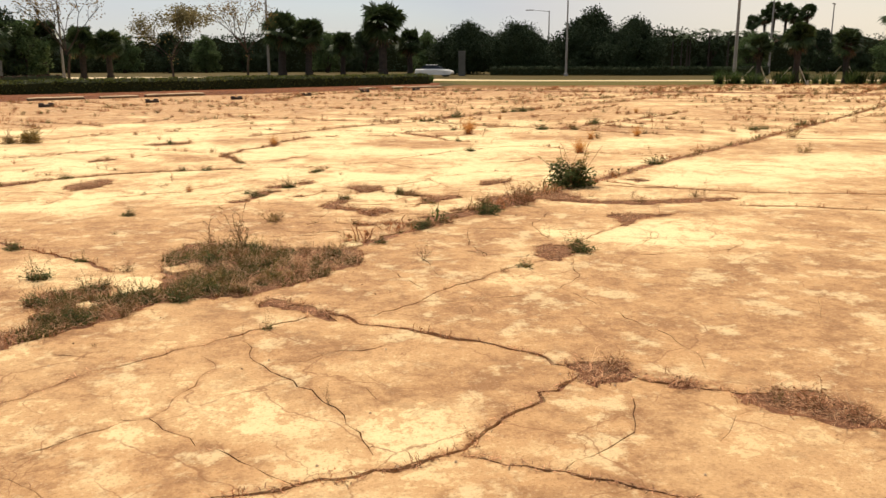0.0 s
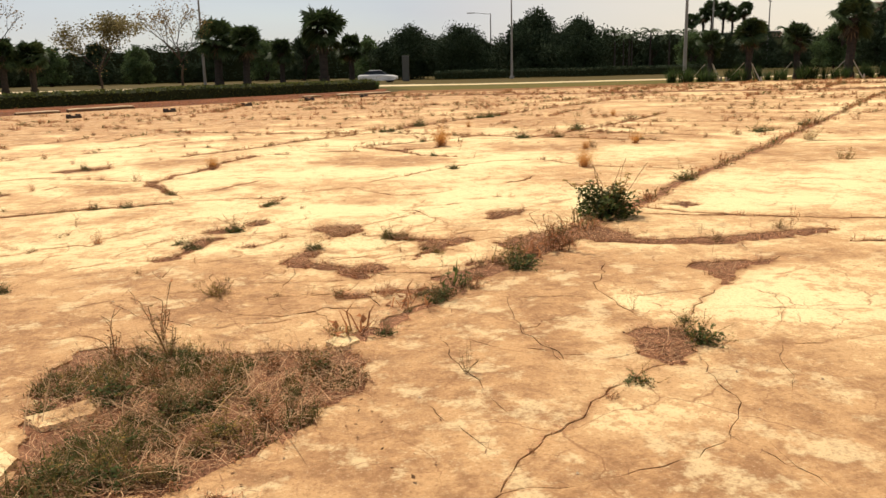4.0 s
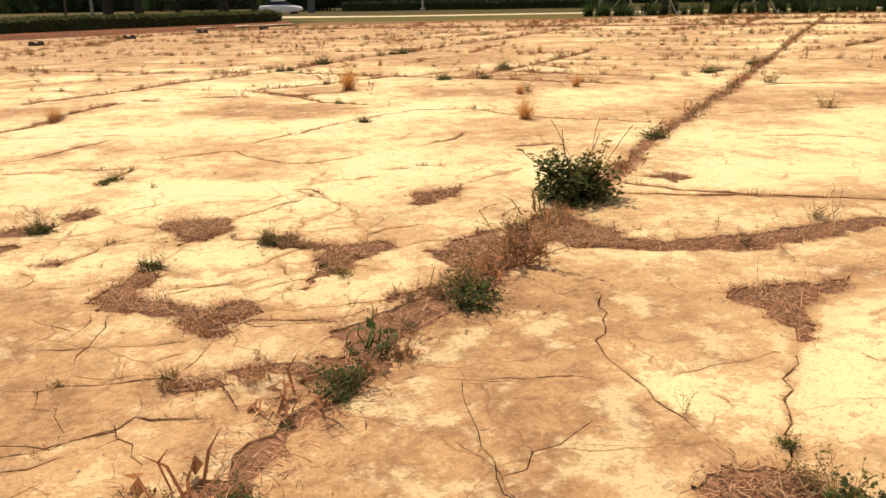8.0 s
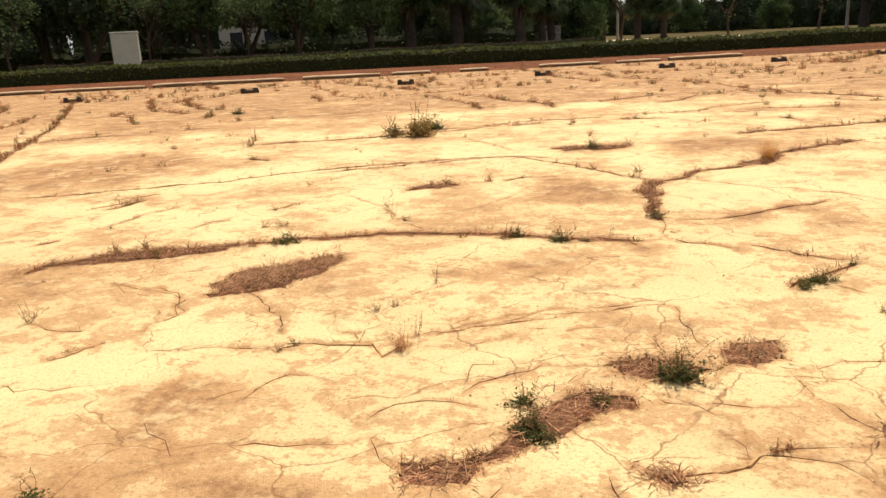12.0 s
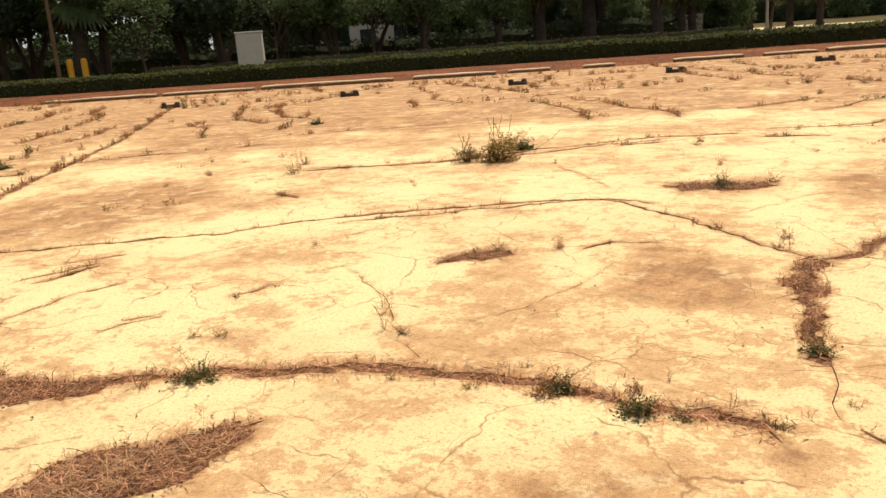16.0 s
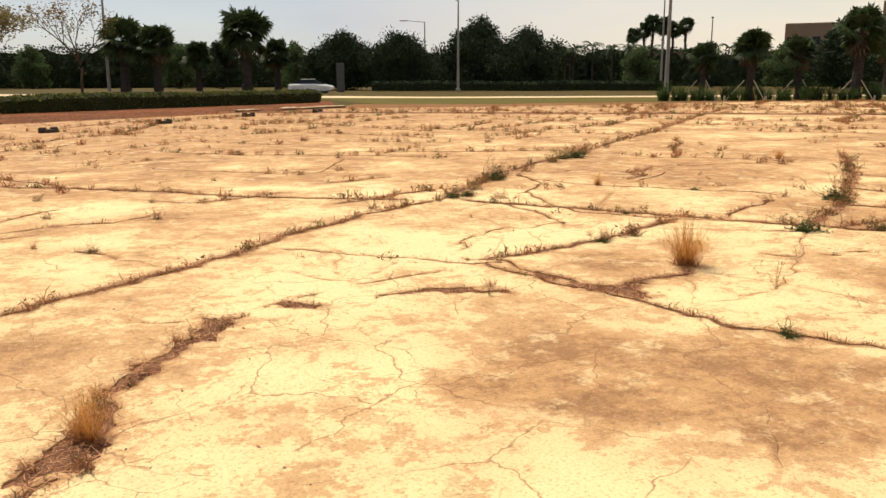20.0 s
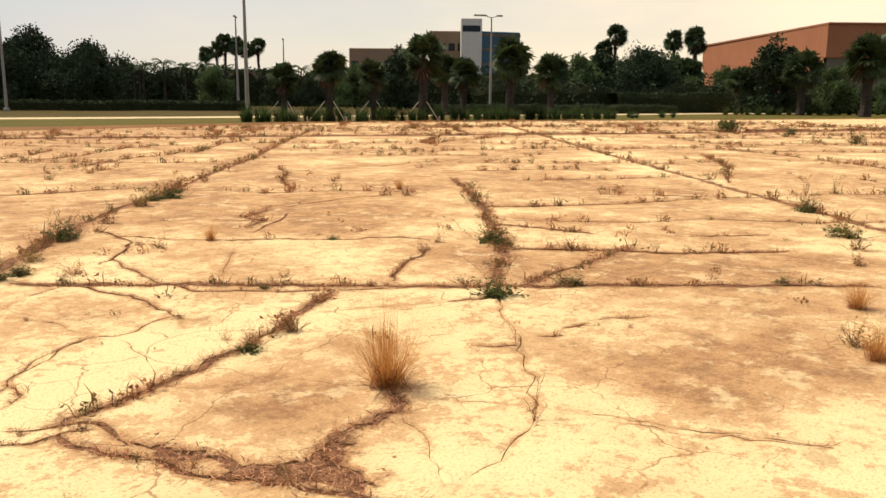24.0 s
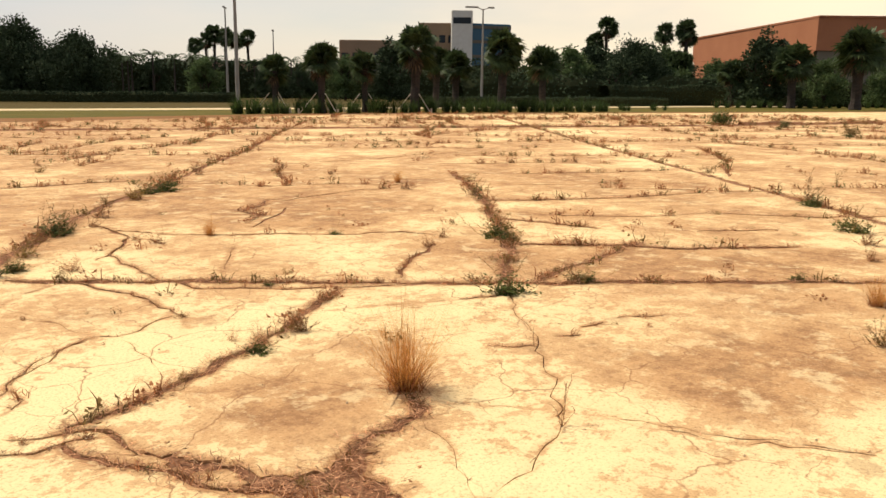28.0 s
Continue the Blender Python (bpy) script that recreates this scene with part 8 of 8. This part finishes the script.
BAND_PAINT = paint("dark_cabinet_paint", (0.10, 0.10, 0.088), (0.075, 0.075, 0.066), 1.5, 12.0, 0.7, 0.1, 0.004)
CABINET = paint("cabinet_paint", (0.42, 0.42, 0.37), (0.34, 0.34, 0.30), 1.5, 12.0, 0.55, 0.1, 0.004)


def cabinet(x, y, w, d, h, turn, label, mat):
    root = thing("utility_cabinet", label, "utility cabinet")
    m = Matrix.Rotation(turn, 4, "Z")
    part("body", box(([], []), (-w / 2, -d / 2, 0), (w / 2, d / 2, h), 0.04), mat, root)
    part("lid", box(([], []), (-w / 2 - 0.04, -d / 2 - 0.04, h + 0.003), (w / 2 + 0.04, d / 2 + 0.04, h + 0.09), 0.03), mat, root)
    part("door", box(([], []), (-w / 2 + 0.08, -d / 2 - 0.02, 0.15), (w / 2 - 0.08, -d / 2 - 0.003, h - 0.1)), mat, root)
    root.matrix_basis = Matrix.Translation((x, y, -0.05)) @ m


cabinet(-39.3, 47.9, 1.6, 1.2, 2.65, 0.7, "pale grey utility cabinet behind the hedge", CABINET)
cabinet(-24.5, 91.1, 1.9, 1.2, 1.9, 0.3, "dull blue-grey utility cabinet among the palms", STEEL)
cabinet(27.6, 105.5, 0.9, 0.4, 3.1, -0.3, "dark grey sign panel under the oaks", BAND_PAINT)
YELLOW = paint("yellow_paint", (0.62, 0.34, 0.03), (0.5, 0.26, 0.03), 2.0, 15.0, 0.6, 0.1, 0.004)
for k, (x, y) in enumerate(((-54.4, 44.9), (-53.6, 45.5))):
    bollard = thing("bollard", "yellow painted bollard beside the road", "bollard", "bollards")
    shaft = ([], [])
    tube(shaft, (0, 0, 0), (0, 0, 1.75), 0.22, 0.22, 12)
    tube(shaft, (0, 0, 1.75), (0, 0, 1.9), 0.22, 0.12, 12)
    part("post", shaft, YELLOW, bollard)
    bollard.matrix_basis = Matrix.Translation((x, y, -0.05))
slim = thing("utility_pole", "weathered wooden utility pole", "pole")
mast = ([], [])
tube(mast, (0, 0, 0), (0.1, 0, 9), 0.16, 0.11, 8)
part("mast", mast, DEAD_FROND, slim)
slim.matrix_basis = Matrix.Translation((-54, 43.7, -0.05))

# ---- the parked white car ----
CAR_PAINT = paint("white_car_paint", (0.72, 0.71, 0.68), (0.66, 0.65, 0.62), 1.0, 8.0, 0.25, 0)
CAR_GLASS, glass_tree, glass_shader = material("dark_glass", 0.08)
glass_shader.inputs["Base Color"].default_value = (0.02, 0.025, 0.03, 1)
TYRE = paint("tyre_rubber", (0.02, 0.02, 0.02), (0.035, 0.032, 0.03), 6.0, 40.0, 0.9, 0.2, 0.004)


def loft(shape, sections):
    """A skin over cross-sections with the same number of corners."""
    n, k = len(shape[0]), len(sections[0])
    for ring in sections:
        shape[0].extend(Vector(p) for p in ring)
    for i in range(len(sections) - 1):
        for j in range(k):
            shape[1].append((n + i * k + j, n + i * k + (j + 1) % k, n + (i + 1) * k + (j + 1) % k, n + (i + 1) * k + j))
    shape[1].append(tuple(n + j for j in reversed(range(k))))
    shape[1].append(tuple(n + (len(sections) - 1) * k + j for j in range(k)))


def car(x, y, turn):
    root = thing("white_car", "white saloon car standing on the lane", "car")
    body, cabin = ([], []), ([], [])
    rows = [(-2.25, 0.62, 0.45, 0.78), (-2.1, 0.82, 0.3, 0.92), (-1.0, 0.88, 0.25, 0.95), (0.6, 0.9, 0.25, 0.95), (1.6, 0.88, 0.25, 0.86), (2.1, 0.8, 0.3, 0.75), (2.28, 0.6, 0.42, 0.62)]
    loft(body, [[(px, -w, lo), (px, w, lo), (px, w, hi - 0.12), (px, w * 0.86, hi), (px, -w * 0.86, hi), (px, -w, hi - 0.12)] for px, w, lo, hi in rows])
    part("body", body, CAR_PAINT, root)
    loft(cabin, [[(px, -w, 0.9), (px, w, 0.9), (px, w * 0.8, hi), (px, -w * 0.8, hi)] for px, w, hi in ((-1.75, 0.74, 0.95), (-0.95, 0.78, 1.36), (0.35, 0.78, 1.4), (1.25, 0.74, 0.93))])
    part("cabin_glass", cabin, CAR_GLASS, root, "dark window glass")
    part("roof", box(([], []), (-0.92, -0.6, 1.36), (0.36, 0.6, 1.43), 0.03), CAR_PAINT, root)
    for wx in (-1.4, 1.4):
        for wy in (-0.82, 0.82):
            rim, tyre = ([], []), ([], [])
            tube(tyre, (wx, wy - 0.1, 0.32), (wx, wy + 0.1, 0.32), 0.32, 0.32, 14)
            wheel = part("tyre", tyre, TYRE, root)
            tube(rim, (wx, wy - 0.115, 0.32), (wx, wy + 0.115, 0.32), 0.2, 0.2, 10)
            part("rim", rim, STEEL, wheel)
    root.matrix_basis = Matrix.Translation((x, y, 0)) @ Matrix.Rotation(turn, 4, "Z")


car(22.0, 97.0, -0.45)

# ---- buildings ----
BRICK = paint("brick_render", (0.34, 0.145, 0.075), (0.28, 0.115, 0.06), 0.15, 3.0, 0.9, 0.2, 0.02)
BAND = paint("grey_render", (0.14, 0.125, 0.10), (0.11, 0.10, 0.08), 0.15, 3.0, 0.9, 0.2, 0.02)
TAN = paint("tan_render", (0.27, 0.19, 0.125), (0.22, 0.155, 0.10), 0.15, 3.0, 0.9, 0.2, 0.02)
CREAM = paint("cream_render", (0.72, 0.60, 0.42), (0.62, 0.50, 0.34), 0.2, 3.0, 0.9, 0.2, 0.02)
BLUE_GLASS, blue_tree, blue_shader = material("blue_glass", 0.15)
blue_shader.inputs["Base Color"].default_value = (0.045, 0.10, 0.15, 1)


def wall_box(name, mat, parent, a, b, depth, low, high, bevel=0.15):
    """A block whose front runs from a to b on the ground."""
    a, b = Vector(a), Vector(b)
    long, turn = (b - a).length, math.atan2(b.y - a.y, b.x - a.x)
    shape = box(([], []), (0, 0, low), (long, depth, high), bevel)
    ob = part(name, shape, mat, parent)
    ob.matrix_basis = Matrix.Translation((a.x, a.y, 0)) @ Matrix.Rotation(turn, 4, "Z")
    return ob, long


def windows(host, long, count, low, high, wide, glass, frame_mat):
    for k in range(count):
        x = long * (k + 0.5) / count
        pane = part("window", box(([], []), (x - wide / 2, -0.03, low), (x + wide / 2, -0.004, high)), glass, host)
        part("sill", box(([], []), (x - wide / 2 - 0.1, -0.16, low - 0.16), (x + wide / 2 + 0.1, -0.035, low - 0.01)), frame_mat, pane)


def footing(name, mat, parent, corners, low, high):
    """A block over a four-cornered footprint."""
    shape = ([], [])
    loft(shape, [[(x, y, low) for x, y in corners], [(x, y, high) for x, y in corners]])
    return part(name, shape, mat, parent)


mall = thing("brick_building", "large windowless red-brown building with a grey base", "building")
footing("upper_wall", BRICK, mall, [(138.1, 48.6), (169, 8.4), (210, 43.4), (179.4, 83.6)], 8.15, 13.0)
footing("base_wall", BAND, mall, [(138.6, 48.5), (169.2, 8.9), (209, 43), (178.4, 82)], 0, 8.1)
footing("side_wall", BRICK, mall, [(138.3, 48.9), (139.2, 49.2), (178.6, 82.4), (178.2, 82.8)], 1.4, 8.1)
footing("plinth", WHITE_PAINT, mall, [(138.2, 49), (139.1, 49.3), (178.6, 82.5), (178, 82.9)], -0.1, 1.36)
footing("coping", BRICK, mall, [(137.9, 48.5), (169, 8.1), (210.3, 43.4), (179.4, 83.9)], 13.02, 13.3)
entry, run3 = wall_box("canopy", BAND, mall, (152, 60.2), (141, 50.6), 2.5, 3.0, 3.4)

hall = thing("office_building", "tan office block with a white stair tower and blue glass", "building")
low_wing, run = wall_box("low_wing", TAN, hall, (145.1, 156.4), (157, 142.6), 30, 0, 13.2)
windows(low_wing, run, 7, 8.5, 10.2, 1.6, CAR_GLASS, TAN)
high_wing, run = wall_box("high_wing", TAN, hall, (161, 144.9), (166.4, 137.9), 26, 0, 17.7)
windows(high_wing, run, 4, 13, 14.8, 1.5, CAR_GLASS, TAN)
tower, run = wall_box("stair_tower", WHITE_PAINT, hall, (161.8, 135.8), (164.9, 131.9), 5, 0, 20.3)
part("recess", box(([], []), (0.4, -0.05, 17.2), (run - 0.4, -0.006, 18.6)), CAR_GLASS, tower)
glass_wing, run = wall_box("glass_wing", BLUE_GLASS, hall, (165.6, 132.6), (174, 127), 26, 0, 17.4)
for level in range(5):
    part("spandrel", box(([], []), (0, -0.12, 3.4 * level + 2.6), (run, -0.004, 3.4 * level + 3.3)), BAND, glass_wing)

shed = thing("low_building", "low tan building with a reddish wall behind the trees", "building")
wall_box("wall", TAN, shed, (116, 168), (127, 158.5), 20, 0, 7.2)
wall_box("annex", BRICK, shed, (127.2, 158.3), (136.5, 150.3), 18, 0, 6.2)
wall_box("roof_edge", BAND, shed, (115.8, 167.8), (127.2, 158), 20.5, 7.21, 7.6)

house = thing("cream_house", "cream villa with tall windows and white awnings", "house")
block, run = wall_box("wall", CREAM, house, (-111, 52.3), (-109.1, 56.9), 14, 0, 12.5)
for level in range(3):
    windows(block, run, 3, 1.2 + 3.9 * level, 3.6 + 3.9 * level, 0.8, CAR_GLASS, WHITE_PAINT)
    part("cornice", box(([], []), (-0.3, -0.5, 3.75 + 3.9 * level), (run + 0.3, -0.006, 4.1 + 3.9 * level), 0.05), WHITE_PAINT, block)
wing, run = wall_box("low_wing", CREAM, house, (-107.6, 60.2), (-106.2, 63.5), 10, 0, 4.4)
windows(wing, run, 4, 1.0, 3.2, 1.4, CAR_GLASS, WHITE_PAINT)

villa = thing("grey_villa", "grey-green walled house half hidden by trees", "house")
body, run = wall_box("wall", CABINET, villa, (-62, 85), (-46, 96), 12, 0, 6.3)
windows(body, run, 5, 1.2, 3.0, 1.4, CAR_GLASS, WHITE_PAINT)
wall_box("roof", BAND, villa, (-62.5, 84.3), (-45.5, 96.2), 13, 6.31, 6.7)
